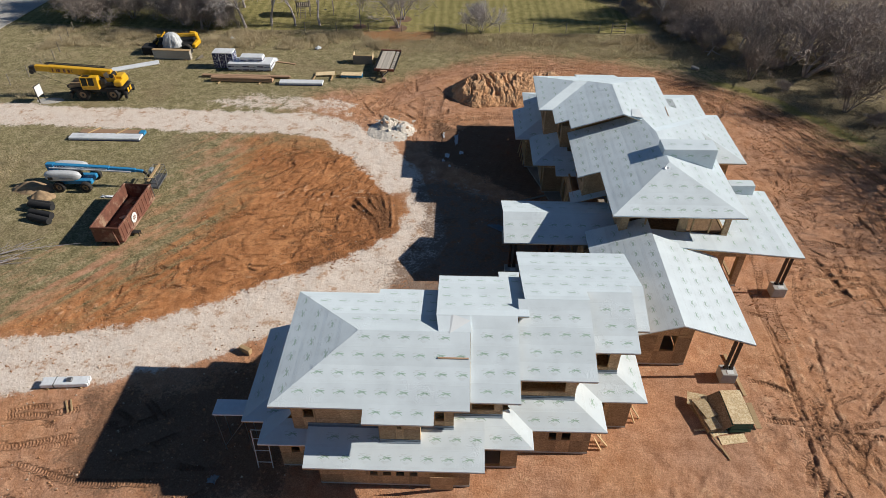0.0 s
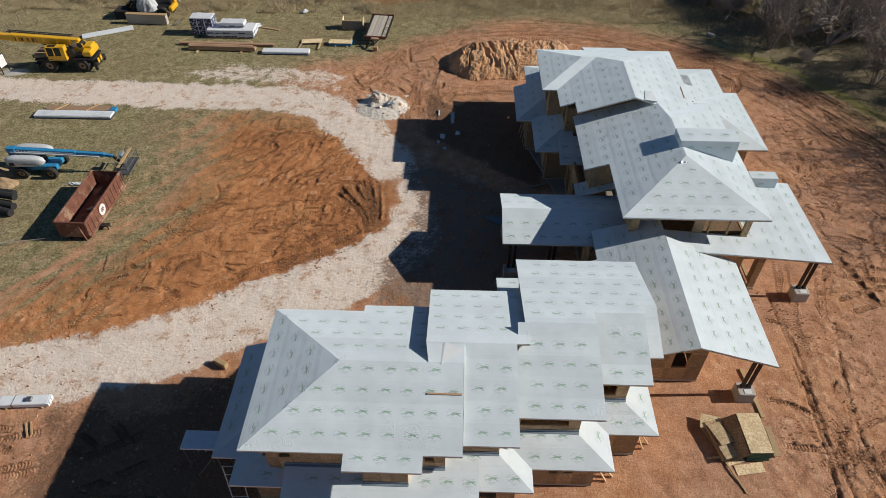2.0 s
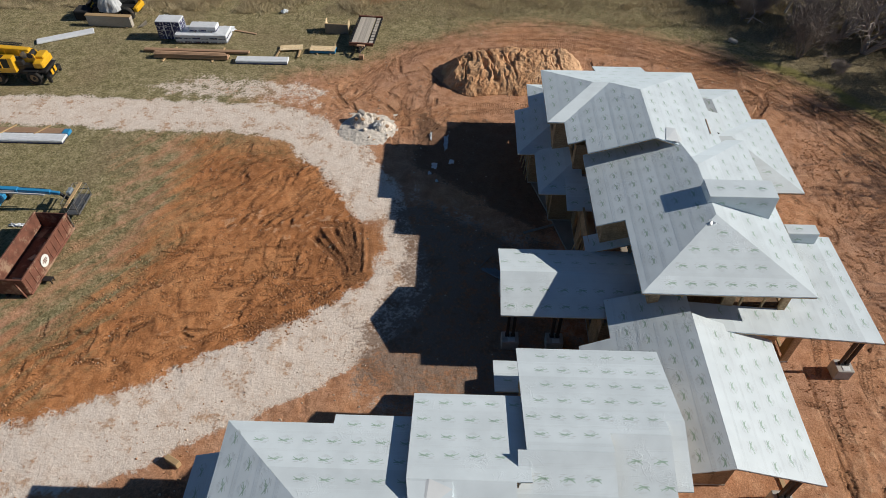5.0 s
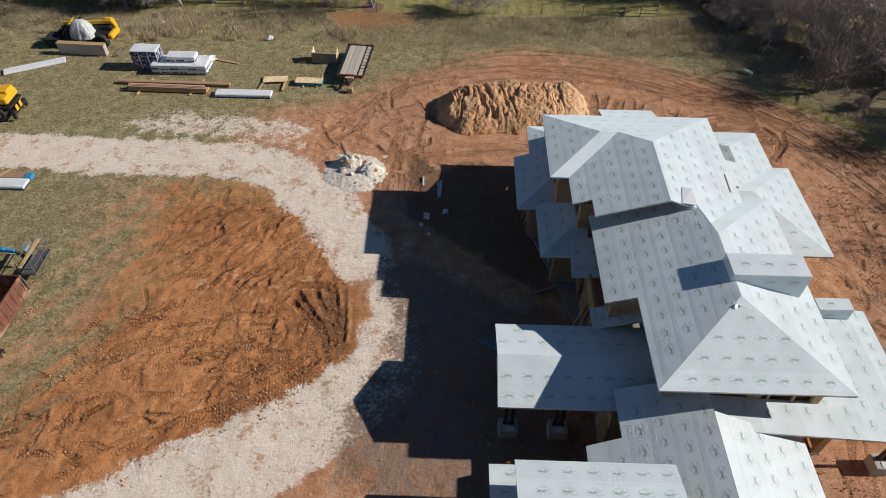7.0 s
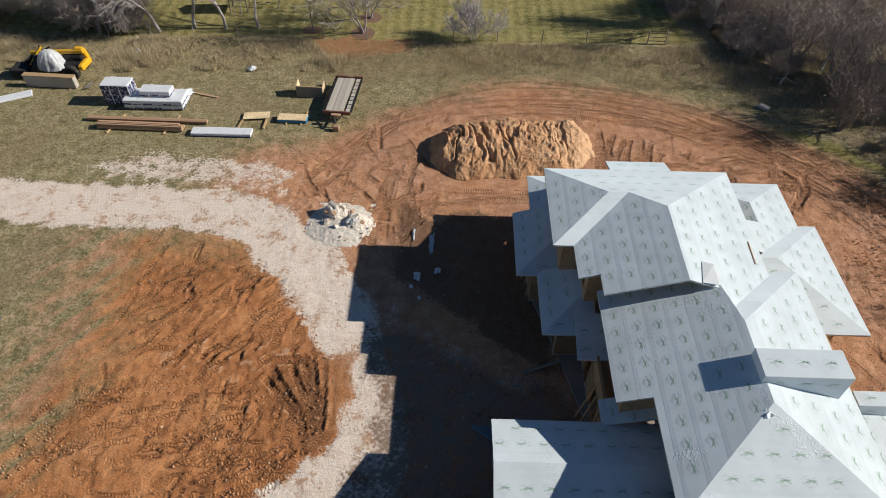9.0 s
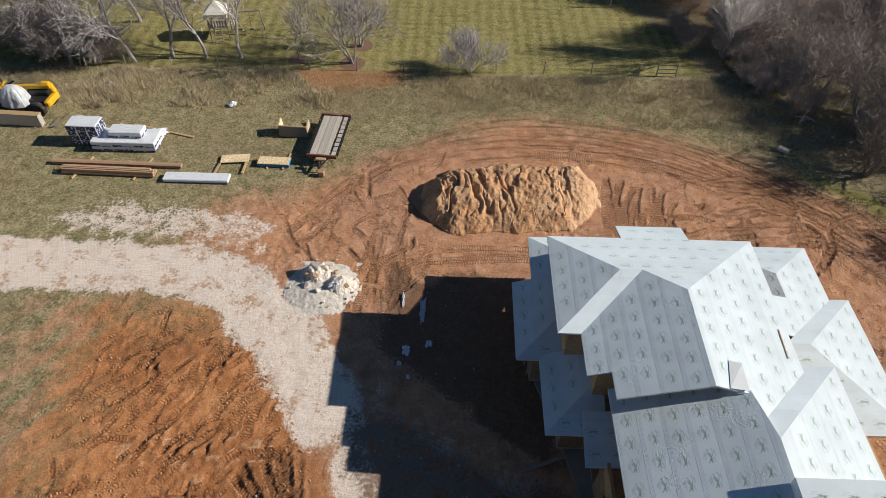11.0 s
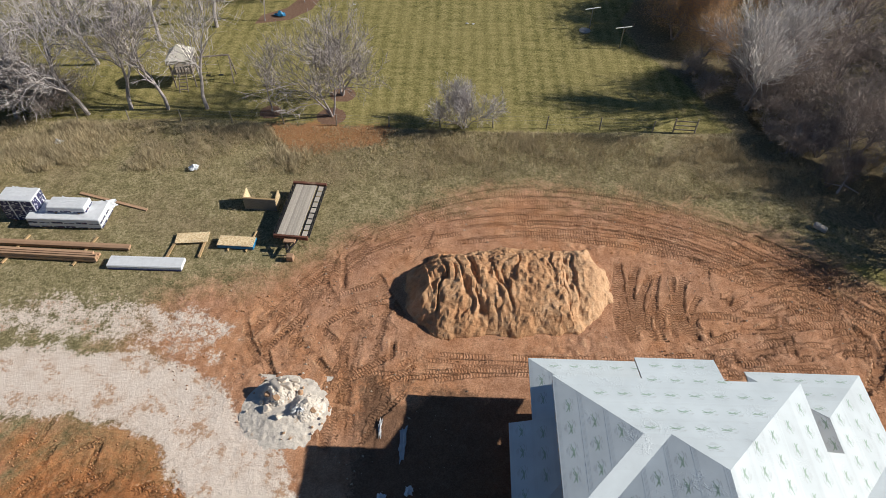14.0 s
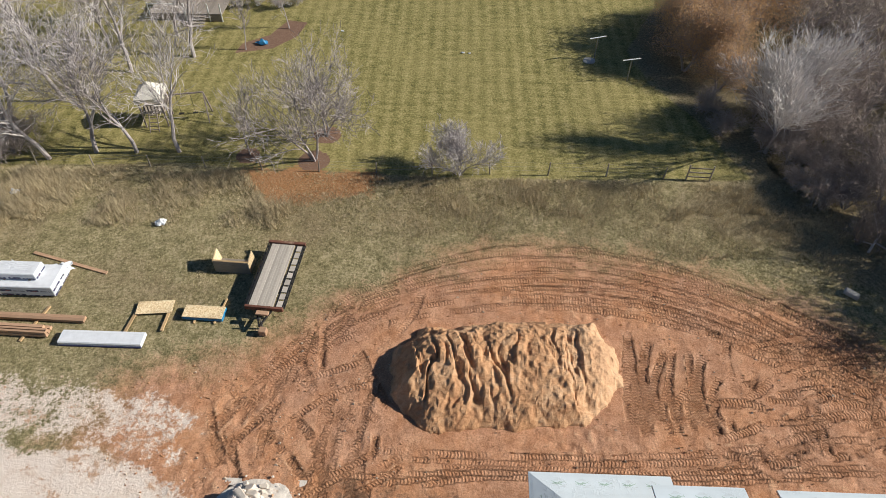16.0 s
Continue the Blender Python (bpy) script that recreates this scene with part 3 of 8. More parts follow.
chunks(22, (16, 22.5, 60.3, 65.8), (0.1, 0.25, 1.6), 1.2, 3.5, 0.04, 0.09)
chunks(56, (-9, -0.5, 53, 69), (1.2, 1.6, 0.8, 2.2), 1.5, 4.5, 0.03, 0.09)
chunks(22, (18, 30, 58, 68), (0.1, 2.6, 1.3), 1.5, 4.0, 0.04, 0.1)
chunks(20, (-30, -20, 30, 50), (0.8, 1.0, 1.3), 1.2, 3.5, 0.02, 0.05)

for i in range(10):
    q = i / 9
    x, y = -9.3 + 5.3 * q + bit_r.uniform(-0.3, 0.3), 43.0 + 3.0 * math.sin(math.pi * (0.12 + 0.72 * q)) + bit_r.uniform(-0.4, 0.3)
    track([(-6.4 + 0.13 * i, 39.3 + bit_r.uniform(0, 0.8)), (-6.9 + 2.6 * q + bit_r.uniform(-0.2, 0.2), 41.6), (x, y)], 0.0, bit_r.uniform(0.26, 0.32), bit_r.uniform(0.08, 0.13), 1.0, 0.15)
tread_u, tread_v, tread_m = np.zeros_like(XX), np.zeros_like(XX), np.zeros_like(XX)
rut = np.zeros_like(XX)
for line, gauge, width, depth, pitch, broken in TRACKS:
    d = np.gradient(line, axis=0)
    d /= np.linalg.norm(d, axis=1)[:, None] + 1e-9
    side = np.stack([-d[:, 1], d[:, 0]], 1)
    run = np.concatenate([[0], np.cumsum(np.linalg.norm(np.diff(line, axis=0), axis=1))])
    fade = np.clip(np.minimum(run, run[-1] - run) / 0.4, 0, 1) * np.clip(1.2 - 0.5 * broken + broken * value_noise(line[:, 0] + 7 * len(line) % 31, line[:, 1], 2.2, 17, 2), 0.0, 1)
    for off in ((-gauge / 2, gauge / 2) if gauge else (0.0,)):
        for v in np.arange(-width * 0.9, width * 0.9 + 0.01, 0.06):
            p = line + side * (off + v)
            i = np.clip(np.searchsorted(GX, p[:, 0]), 1, len(GX) - 1)
            j = np.clip(np.searchsorted(GY, p[:, 1]), 1, len(GY) - 1)
            i -= (GX[i] - p[:, 0]) > (p[:, 0] - GX[i - 1])
            j -= (GY[j] - p[:, 1]) > (p[:, 1] - GY[j - 1])
            q = abs(v) / width
            h = np.where(q < 0.5, -depth, depth * 0.55 * max(0.0, 1 - abs(q - 0.68) / 0.22)) * fade
            low = h < 0
            rut[j, i] = np.where(low, np.minimum(rut[j, i], h), np.where(rut[j, i] < 0, rut[j, i], np.maximum(rut[j, i], h)))
            if q < 0.55 and pitch:
                tread_u[j, i], tread_v[j, i], tread_m[j, i] = run, v, fade

tread_m *= np.clip(1.25 - 1.6 * gravel, 0, 1)
rut *= np.clip(1.3 - 1.3 * gravel, 0.1, 1)
rough_amt = 0.25 + 0.75 * earth * (1 - 0.75 * np.clip(gravel, 0, 1))
isl = zone(ISLAND, 2.0, 1.0, 81)
mud = zone([(-8.6, 44), (-6.8, 45.8), (-4.6, 45.6), (-3.9, 43), (-5.4, 40.2), (-7.4, 41.2)], 1.2, 0.8, 85)
height = 0.045 * value_noise(XX, YY, 5.0, 91) + rough_amt * (0.05 * value_noise(XX, YY, 0.9, 92, 3))
churn = np.clip(0.35 + 1.1 * value_noise(XX, YY, 4.5, 97, 2), 0, 1)
detail = 0.022 * isl * slant(98, 1.1, 0.3) * churn + earth * (1 - 0.7 * gravel) * (0.05 * value_noise(XX, YY, 0.36, 96, 2) * (0.25 + 1.1 * churn))
height += isl * (0.06 + 0.05 * value_noise(XX, YY, 3.0, 93, 3) + 0.04 * value_noise(XX, YY, 0.5, 94, 2))
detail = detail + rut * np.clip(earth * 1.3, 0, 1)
height += detail
far = np.clip((np.hypot(XX, YY - 50) - 130) / 300, 0, 1)
height = height * (1 - far) + far * 2.0 * value_noise(XX, YY, 120.0, 95)
# creek bed under the trees
creek = near_line([(27.5, 84.5), (30, 81), (34, 79.5), (40, 76), (52, 70), (80, 60)], XX, YY)
height -= 1.1 * np.clip(1 - creek / 1.6, 0, 1) ** 0.7
gravel = gravel * (1 - 0.85 * mud)
house_pad = zone([(-11.5, 17), (3, 17), (11, 21), (17.8, 24), (24, 33), (24, 58.5), (5, 58.5), (8, 34), (3, 32.5), (-11.5, 27)], 1.0)
height *= 1 - 0.8 * house_pad
height -= 0.02

ny, nx = XX.shape
co = np.stack([XX, YY, height], -1).reshape(-1, 3).astype(np.float32)
ix = np.arange(ny * nx).reshape(ny, nx)
quads = np.stack([ix[:-1, :-1], ix[:-1, 1:], ix[1:, 1:], ix[1:, :-1]], -1).reshape(-1, 4)
gm = bpy.data.meshes.new("ground")
gm.vertices.add(len(co))
gm.vertices.foreach_set("co", co.ravel())
gm.loops.add(quads.size)
gm.loops.foreach_set("vertex_index", quads.ravel().astype(np.int32))
gm.polygons.add(len(quads))
gm.polygons.foreach_set("loop_start", (np.arange(len(quads)) * 4).astype(np.int32))
gm.polygons.foreach_set("loop_total", np.full(len(quads), 4, np.int32))
gm.update(calc_edges=True)
gm.shade_smooth()
for name, chans in (("cover", (earth, gravel, lawn, woods)), ("tread", (tread_u, tread_v, tread_m, weeds)), ("bed", (mulch, isl, detail, mud)), ("extra", (verge, shade_tint, verge * 0, verge * 0))):
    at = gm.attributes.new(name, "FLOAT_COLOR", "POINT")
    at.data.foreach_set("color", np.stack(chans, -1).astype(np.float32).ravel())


def ground_material():
    m, t, b = nodes_of("site ground", 0.95)
    b.inputs["Specular IOR Level"].default_value = 0.2
    geo = t.nodes.new("ShaderNodeNewGeometry")
    pos = geo.outputs["Position"]

    def attr(name):
        n = t.nodes.new("ShaderNodeAttribute")
        n.attribute_name = name
        s = t.nodes.new("ShaderNodeSeparateColor")
        t.links.new(n.outputs["Color"], s.inputs[0])
        return s.outputs[0], s.outputs[1], s.outputs[2], n.outputs["Alpha"]

    a_earth, a_gravel, a_lawn, a_woods = attr("cover")
    u, v, a_tread, a_weeds = attr("tread")
    a_mulch, a_isl, a_crest, a_mud = attr("bed")
    a_verge, a_shade = attr("extra")[:2]
    n_big, n_mid, n_fine, n_grit = noise_of(t, 0.16, 4, 0.6, pos), noise_of(t, 1.1, 6, 0.65, pos), noise_of(t, 5.0, 6, 0.72, pos), noise_of(t, 11.0, 5, 0.75, pos)
    # red earth
    soil = ramp(t, calc(t, "ADD", calc(t, "MULTIPLY", n_big, 0.5), calc(t, "MULTIPLY", n_mid, 0.5)),
                [(0.34, (0.295, 0.119, 0.049)), (0.5, (0.53, 0.230, 0.094)), (0.66, (0.71, 0.356, 0.164))])
    soil = mix(t, span(t, n_fine, 0.55, 0.75, 0, 0.5), soil, (0.211, 0.097, 0.046))
    soil = mix(t, span(t, n_fine, 0.3, 0.42, 0.45, 0), soil, (0.743, 0.462, 0.276))
    pale = mix(t, span(t, n_mid, 0.35, 0.65), (0.475, 0.272, 0.178), (0.68, 0.453, 0.335))
    soil = mix(t, span(t, calc(t, "ADD", a_isl, calc(t, "MULTIPLY", n_big, 0.9)), 0.35, 0.95, 0.6, 0.0), soil, pale)
    # tyre lugs in a chevron: crumbly dry bars, grooves with their shade painted dark
    way = calc(t, "ADD", u, calc(t, "MULTIPLY", calc(t, "ABSOLUTE", v), 0.45))
    lug = calc(t, "PINGPONG", calc(t, "ADD", way, calc(t, "MULTIPLY", n_fine, 0.07)), 0.09)
    lug = span(t, lug, 0.022, 0.065)
    a_tread = calc(t, "MULTIPLY", a_tread, span(t, calc(t, "ADD", calc(t, "MULTIPLY", n_mid, 0.6), calc(t, "MULTIPLY", n_fine, 0.4)), 0.30, 0.50, 0.25, 1.0))
    groove = calc(t, "MULTIPLY", calc(t, "SUBTRACT", 1.0, lug), a_tread)
    # dry crests pale; hollows darkened, their shade put into the soil colour
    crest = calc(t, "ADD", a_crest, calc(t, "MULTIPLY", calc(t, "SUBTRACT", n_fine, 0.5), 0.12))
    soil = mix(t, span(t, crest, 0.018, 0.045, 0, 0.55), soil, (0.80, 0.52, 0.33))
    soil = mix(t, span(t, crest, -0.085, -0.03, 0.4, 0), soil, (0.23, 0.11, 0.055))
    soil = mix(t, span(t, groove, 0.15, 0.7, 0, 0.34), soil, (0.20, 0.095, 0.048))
    soil = mix(t, span(t, calc(t, "ADD", a_mud, calc(t, "MULTIPLY", calc(t, "SUBTRACT", n_fine, 0.5), 0.9)), 0.3, 0.9, 0, 0.3), soil, (0.17, 0.10, 0.065))
    # crushed limestone
    vor = add(t, "ShaderNodeTexVoronoi", Scale=52.0)
    t.links.new(pos, vor.inputs["Vector"])
    vs = t.nodes.new("ShaderNodeSeparateColor")
    t.links.new(vor.outputs["Color"], vs.inputs[0])
    stone = ramp(t, vs.outputs[0], [(0.0, (0.68, 0.56, 0.47)), (0.3, (0.80, 0.685, 0.595)), (1.0, (0.88, 0.79, 0.71))])
    worn = noise_of(t, 0.75, 7, 0.72, pos)
    stone = mix(t, span(t, calc(t, "ADD", worn, calc(t, "MULTIPLY", calc(t, "SUBTRACT", n_fine, 0.5), 0.55)), 0.545, 0.64, 0.0, 0.85), stone, (0.50, 0.29, 0.165))
    stone = mix(t, span(t, n_mid, 0.36, 0.5, 0.35, 0.0), stone, (0.56, 0.40, 0.29))
    # grasses
    turf = ramp(t, calc(t, "ADD", calc(t, "MULTIPLY", n_mid, 0.45), calc(t, "MULTIPLY", n_fine, 0.55)),
                [(0.38, (0.150, 0.132, 0.064)), (0.5, (0.325, 0.283, 0.152)), (0.62, (0.55, 0.465, 0.295))])
    turf = mix(t, span(t, n_big, 0.5, 0.68, 0, 0.5), turf, (0.316, 0.235, 0.151))
    fleck = add(t, "ShaderNodeTexVoronoi", Scale=7.0)
    t.links.new(pos, fleck.inputs["Vector"])
    fs_ = t.nodes.new("ShaderNodeSeparateColor")
    t.links.new(fleck.outputs["Color"], fs_.inputs[0])
    spot = calc(t, "MULTIPLY", span(t, fs_.outputs[0], 0.72, 0.8), span(t, fleck.outputs["Distance"], 0.25, 0.5, 1.0, 0.0))
    turf = mix(t, calc(t, "MULTIPLY", spot, 0.6), turf, (0.52, 0.45, 0.26))
    turf = mix(t, calc(t, "MULTIPLY", span(t, fs_.outputs[1], 0.6, 0.9), 0.45), turf, (0.10, 0.095, 0.04))
    # mown lawn: stripes both ways, straw tips
    sx = t.nodes.new("ShaderNodeSeparateXYZ")
    t.links.new(pos, sx.inputs[0])
    wob = calc(t, "MULTIPLY", noise_of(t, 0.8, 2, vec=pos), 0.2)
    s1 = calc(t, "SINE", calc(t, "MULTIPLY", calc(t, "ADD", sx.outputs[0], wob), 5.2))
    s2 = calc(t, "SINE", calc(t, "MULTIPLY", calc(t, "ADD", sx.outputs[1], wob), 7.0))
    stripes = calc(t, "ADD", calc(t, "MULTIPLY", s1, 0.6), calc(t, "MULTIPLY", s2, 0.22))
    lawn_t = calc(t, "ADD", calc(t, "ADD", calc(t, "MULTIPLY", stripes, 0.052), calc(t, "MULTIPLY", n_fine, 0.65)), calc(t, "MULTIPLY", n_mid, 0.35))
    grass = ramp(t, lawn_t, [(0.38, (0.122, 0.120, 0.042)), (0.5, (0.283, 0.256, 0.095)), (0.61, (0.45, 0.39, 0.183))])
    grass = mix(t, span(t, n_big, 0.42, 0.62, 0, 0.3), grass, mix(t, n_fine, (0.30, 0.255, 0.095), (0.49, 0.423, 0.19)))
    litter = ramp(t, n_fine, [(0.35, (0.15, 0.125, 0.075)), (0.55, (0.33, 0.275, 0.17)), (0.7, (0.50, 0.425, 0.28))])

    edge = lambda a, wide: span(t, calc(t, "ADD", a, calc(t, "MULTIPLY", calc(t, "SUBTRACT", calc(t, "ADD", calc(t, "MULTIPLY", n_fine, 0.55), calc(t, "MULTIPLY", n_mid, 0.45)), 0.5), wide)), 0.42, 0.58)
    col = mix(t, span(t, calc(t, "ADD", a_earth, calc(t, "MULTIPLY", calc(t, "SUBTRACT", calc(t, "ADD", calc(t, "MULTIPLY", n_fine, 0.5), calc(t, "MULTIPLY", n_mid, 0.5)), 0.5), 1.7)), 0.22, 0.78), turf, soil)
    col = mix(t, edge(a_gravel, 1.9), col, stone)
    col = mix(t, edge(a_woods, 1.2), col, litter)
    col = mix(t, edge(a_lawn, 0.7), col, grass)
    col = mix(t, calc(t, "MULTIPLY", edge(a_verge, 1.6), 0.8), col, mix(t, n_fine, (0.15, 0.15, 0.045), (0.40, 0.36, 0.12)))
    # house shadow painted into the ground colour as dark brown
    col = mix(t, calc(t, "MULTIPLY", edge(a_shade, 1.4), 0.8), col, mix(t, n_fine, (0.10, 0.055, 0.035), (0.27, 0.16, 0.10)))
    col = mix(t, calc(t, "MULTIPLY", edge(a_weeds, 1.6), 0.75), col, mix(t, n_fine, (0.25, 0.11, 0.05), (0.58, 0.27, 0.12)))
    col = mix(t, edge(a_mulch, 0.4), col, mix(t, n_fine, (0.14, 0.08, 0.055), (0.34, 0.22, 0.16)))
    col = mix(t, calc(t, "MULTIPLY", span(t, n_grit, 0.42, 0.58, 0.0, 1.0), calc(t, "SUBTRACT", 0.55, calc(t, "MULTIPLY", a_gravel, 0.42))), col, mix(t, 1.0, col, (0.55, 0.5, 0.45), "MULTIPLY"))
    # crumbs, chaff and small stones, each of its own tone
    col = mix(t, 1.0, col, ramp(t, vs.outputs[1], [(0.0, (0.84, 0.83, 0.82)), (0.5, (0.99, 0.99, 0.99)), (1.0, (1.12, 1.13, 1.14))]), "MULTIPLY")
    t.links.new(col, b.inputs["Base Color"])
    # relief: clods, stones, tyre lugs in a chevron
    n0 = bump(t, b, calc(t, "MULTIPLY", lug, a_tread), 1.0, 0.045)
    n1 = bump(t, b, n_fine, 0.8, 0.075, n0)
    n2 = bump(t, b, calc(t, "MULTIPLY", vor.outputs["Distance"], edge(a_gravel, 1.9)), 0.22, 0.03, n1)
    bump(t, b, n_grit, 0.6, 0.022, n2)
    return m


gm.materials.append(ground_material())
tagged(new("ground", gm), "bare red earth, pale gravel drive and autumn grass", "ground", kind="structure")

# ---- house under construction ----
house = thing("house", (0, 0, 0), "large unfinished house with pale wrapped roofs and bare strand-board walls", "house")
P3 = 1 / 3


def clip(poly, nx_, ny_, c):
    """Keep the part of an outline where nx*x + ny*y <= c."""
    out = []
    for i in range(len(poly)):
        a, b = poly[i], poly[(i + 1) % len(poly)]
        da, db = nx_ * a[0] + ny_ * a[1] - c, nx_ * b[0] + ny_ * b[1] - c
        if da <= 0:
            out.append(a)
        if (da < 0) != (db < 0) and abs(da - db) > 1e-9:
            k = da / (da - db)
            if 0 < k < 1:
                out.append((a[0] + (b[0] - a[0]) * k, a[1] + (b[1] - a[1]) * k))
    return out


def in_poly(poly, x, y):
    return bool(inside(poly, np.array([float(x)]), np.array([float(y)]))[0])


# the printed mark on the underlayment, as plain green shapes: an ellipse, tapering bars, and grey bars under it
def stroke(x0, y0, x1, y1, w):
    n = math.hypot(x1 - x0, y1 - y0)
    a, b = -(y1 - y0) / n * w / 2, (x1 - x0) / n * w / 2
    return [(x0 + a, y0 + b), (x0 - a, y0 - b), (x1 - a * 0.35, y1 - b * 0.35), (x1 + a * 0.35, y1 + b * 0.35)]


def curve(tone, w, *pts):
    """A curved line of the print, as tapering strokes."""
    line = smooth_line(pts, 0.07)
    n = len(line) - 1
    return [(tone, stroke(*line[i], *line[i + 1], w * (1.0 - 0.55 * i / n))) for i in range(n)]


# one sweeping green shape with side strokes, and broken grey lines above and below
MARK = (curve(0, 0.13, (0.16, 0.03), (0.03, 0.05), (-0.16, 0.0)) + curve(0, 0.035, (-0.12, 0.0), (-0.23, -0.03), (-0.33, 0.0)) + curve(0, 0.03, (-0.22, -0.03), (-0.27, -0.06), (-0.3, -0.1))
        + curve(0, 0.085, (0.13, 0.02), (0.22, 0.06), (0.3, 0.05)) + curve(0, 0.07, (0.15, 0.02), (0.23, -0.03), (0.3, -0.09)) + curve(0, 0.06, (0.04, 0.05), (-0.03, 0.10), (-0.13, 0.11)) + curve(0, 0.05, (0.0, 0.01), (-0.06, -0.05), (-0.16, -0.07))
        + curve(1, 0.055, (-0.36, 0.10), (-0.24, 0.14), (-0.12, 0.16)) + curve(1, 0.06, (0.06, 0.14), (0.18, 0.15), (0.28, 0.19)) + curve(1, 0.04, (-0.28, 0.2), (-0.14, 0.21), (0.0, 0.22))
        + curve(1, 0.035, (-0.2, -0.13), (0.0, -0.135), (0.2, -0.13)) + curve(1, 0.035, (-0.14, -0.18), (0.0, -0.185), (0.15, -0.18)) + curve(1, 0.028, (-0.08, -0.225), (0.0, -0.23), (0.09, -0.225)))
STRIP = 0.99
face_count = 0


def roof_face(poly, at, g, name="roof_slope", thick=0.13, marks=True, phase=0.0, parent=house):
    """One sloping face: a board deck, lapped strips of underlayment on it, and their printed marks.
    at: a point (x, y, z) of the plane; g: its rise per metre in x and y."""
    global face_count
    face_count += 1
    rnd = random.Random(face_count)
    z = lambda x, y: at[2] + (x - at[0]) * g[0] + (y - at[1]) * g[1]
    mid_x, mid_y = sum(p[0] for p in poly) / len(poly), sum(p[1] for p in poly) / len(poly)
    under = [(x + 0.012 * (mid_x - x) / max(0.3, math.hypot(mid_x - x, mid_y - y)), y + 0.012 * (mid_y - y) / max(0.3, math.hypot(mid_x - x, mid_y - y))) for x, y in poly]
    deck = part(name, Kit().prism(under, lambda x, y: z(x, y) - thick, lambda x, y: z(x, y) - 0.02), M_LUMBER, parent)
    s = math.hypot(*g)
    d = (-g[0] / s, -g[1] / s) if s > 1e-6 else (0.0, -1.0)       # downhill
    c = (-d[1], d[0])                                             # along the contour
    fall = math.sqrt(1 + s * s)
    low = max(p[0] * d[0] + p[1] * d[1] for p in poly)
    high = min(p[0] * d[0] + p[1] * d[1] for p in poly)
    step = STRIP / fall
    prints = Kit()
    k = 0
    edge = low + phase * step
    while edge > high:
        strip = clip(clip(poly, d[0], d[1], edge), -d[0], -d[1], -(edge - step - 0.06))
        if len(strip) > 2:
            lift = lambda x, y: z(x, y) + 0.004 + 0.003 * (1 - (edge - (x * d[0] + y * d[1])) / step)
            kit = Kit().prism([(x, y) for x, y in strip], lambda x, y: z(x, y) - 0.075, lambda x, y: lift(x, y) + 0.004)
            part("underlayment_strip", kit, M_WRAP, deck)
            for off, w in ((0.07, 0.009), (0.115, 0.007), (0.16, 0.009)) if marks else ():
                e1 = edge - off / fall
                bar = clip(clip(strip, d[0], d[1], e1), -d[0], -d[1], -(e1 - w))
                if len(bar) > 2:
                    pts = [(x, y, lift(x, y) + 0.0052) for x, y in bar]
                    n = len(pts)
                    area = sum(bar[i][0] * bar[(i + 1) % n][1] - bar[(i + 1) % n][0] * bar[i][1] for i in range(n))
                    prints.put(pts if area > 0 else pts[::-1], [tuple(range(n))], 2)
            if marks:
                cs = [p[0] * c[0] + p[1] * c[1] for p in strip]
                q = min(cs) - rnd.uniform(0, 1.0)
                mid = edge - step * 0.55
                while q < max(cs):
                    q += 1.02
                    mx, my = d[0] * mid + c[0] * q, d[1] * mid + c[1] * q
                    if not all(in_poly(strip, mx + c[0] * o + d[0] * r, my + c[1] * o + d[1] * r) for o, r in ((-0.36, 0), (0.33, 0), (0, -0.25), (0, 0.25))):
                        continue
                    for tone, shape in MARK:
                        pts = []
                        for a, b in shape:
                            x, y = mx + c[0] * a * 0.98 - d[0] * b * 1.05 / fall, my + c[1] * a * 0.98 - d[1] * b * 1.05 / fall
                            pts.append((x, y, lift(x, y) + 0.0056))
                        n = len(pts)
                        area = sum(pts[i][0] * pts[(i + 1) % n][1] - pts[(i + 1) % n][0] * pts[i][1] for i in range(n))
                        prints.put(pts if area > 0 else pts[::-1], [tuple(range(n))], tone)
        edge -= step
        k += 1
    if prints.f:
        part("print_layer", prints, (M_GREEN, M_GREY, M_LINE), deck, kind="stuff")
    return deck


PA, EA = 0.3, 6.4
# near wing, upper roofs
roof_face([(-8.98, 18.7), (-8.98, 26.68), (-4.99, 22.69)], (-8.98, 18.7, EA), (PA, 0))
roof_face([(-8.98, 18.7), (-4.4, 18.7), (-4.4, 18.0), (-0.98, 18.0), (-0.98, 18.7), (0.72, 18.7), (0.72, 22.69), (-4.99, 22.69)], (-8.98, 18.7, EA), (0, PA))
roof_face([(-8.98, 26.68), (-4.99, 22.69), (0.3, 22.69), (0.3, 27.2), (-4.43, 27.2), (-4.43, 26.68)], (-8.98, 26.68, EA), (0, -PA))
roof_face([(0.74, 19.22), (3.2, 19.22), (3.2, 23.75), (0.74, 23.75)], (0, 19.22, EA), (0, PA))
roof_face([(-1.05, 23.75), (3.8, 23.75), (3.8, 28.28), (-1.05, 28.28)], (0, 28.28, EA), (0, -PA))
crk = Kit()
top_, west_, south_, east_ = (-0.15, 23.75, 7.80), (-1.05, 23.3, 7.56), (-0.3, 22.6, 7.61), (0.74, 23.4, 7.72)
crk.put([top_, west_, south_, east_], [(0, 1, 2), (0, 2, 3)])
crk.put([(p[0], p[1], p[2] - 0.35) for p in (top_, west_, south_, east_)], [(2, 1, 0), (3, 2, 0)])
part("cricket", crk, M_FLASH, house, "small folded cricket of pale membrane")
roof_face([(-1.05, 23.75), (0.74, 23.75), (0.74, 22.69), (-0.9, 22.69)], (0, 23.75, 7.765), (0, 0.155), marks=False)
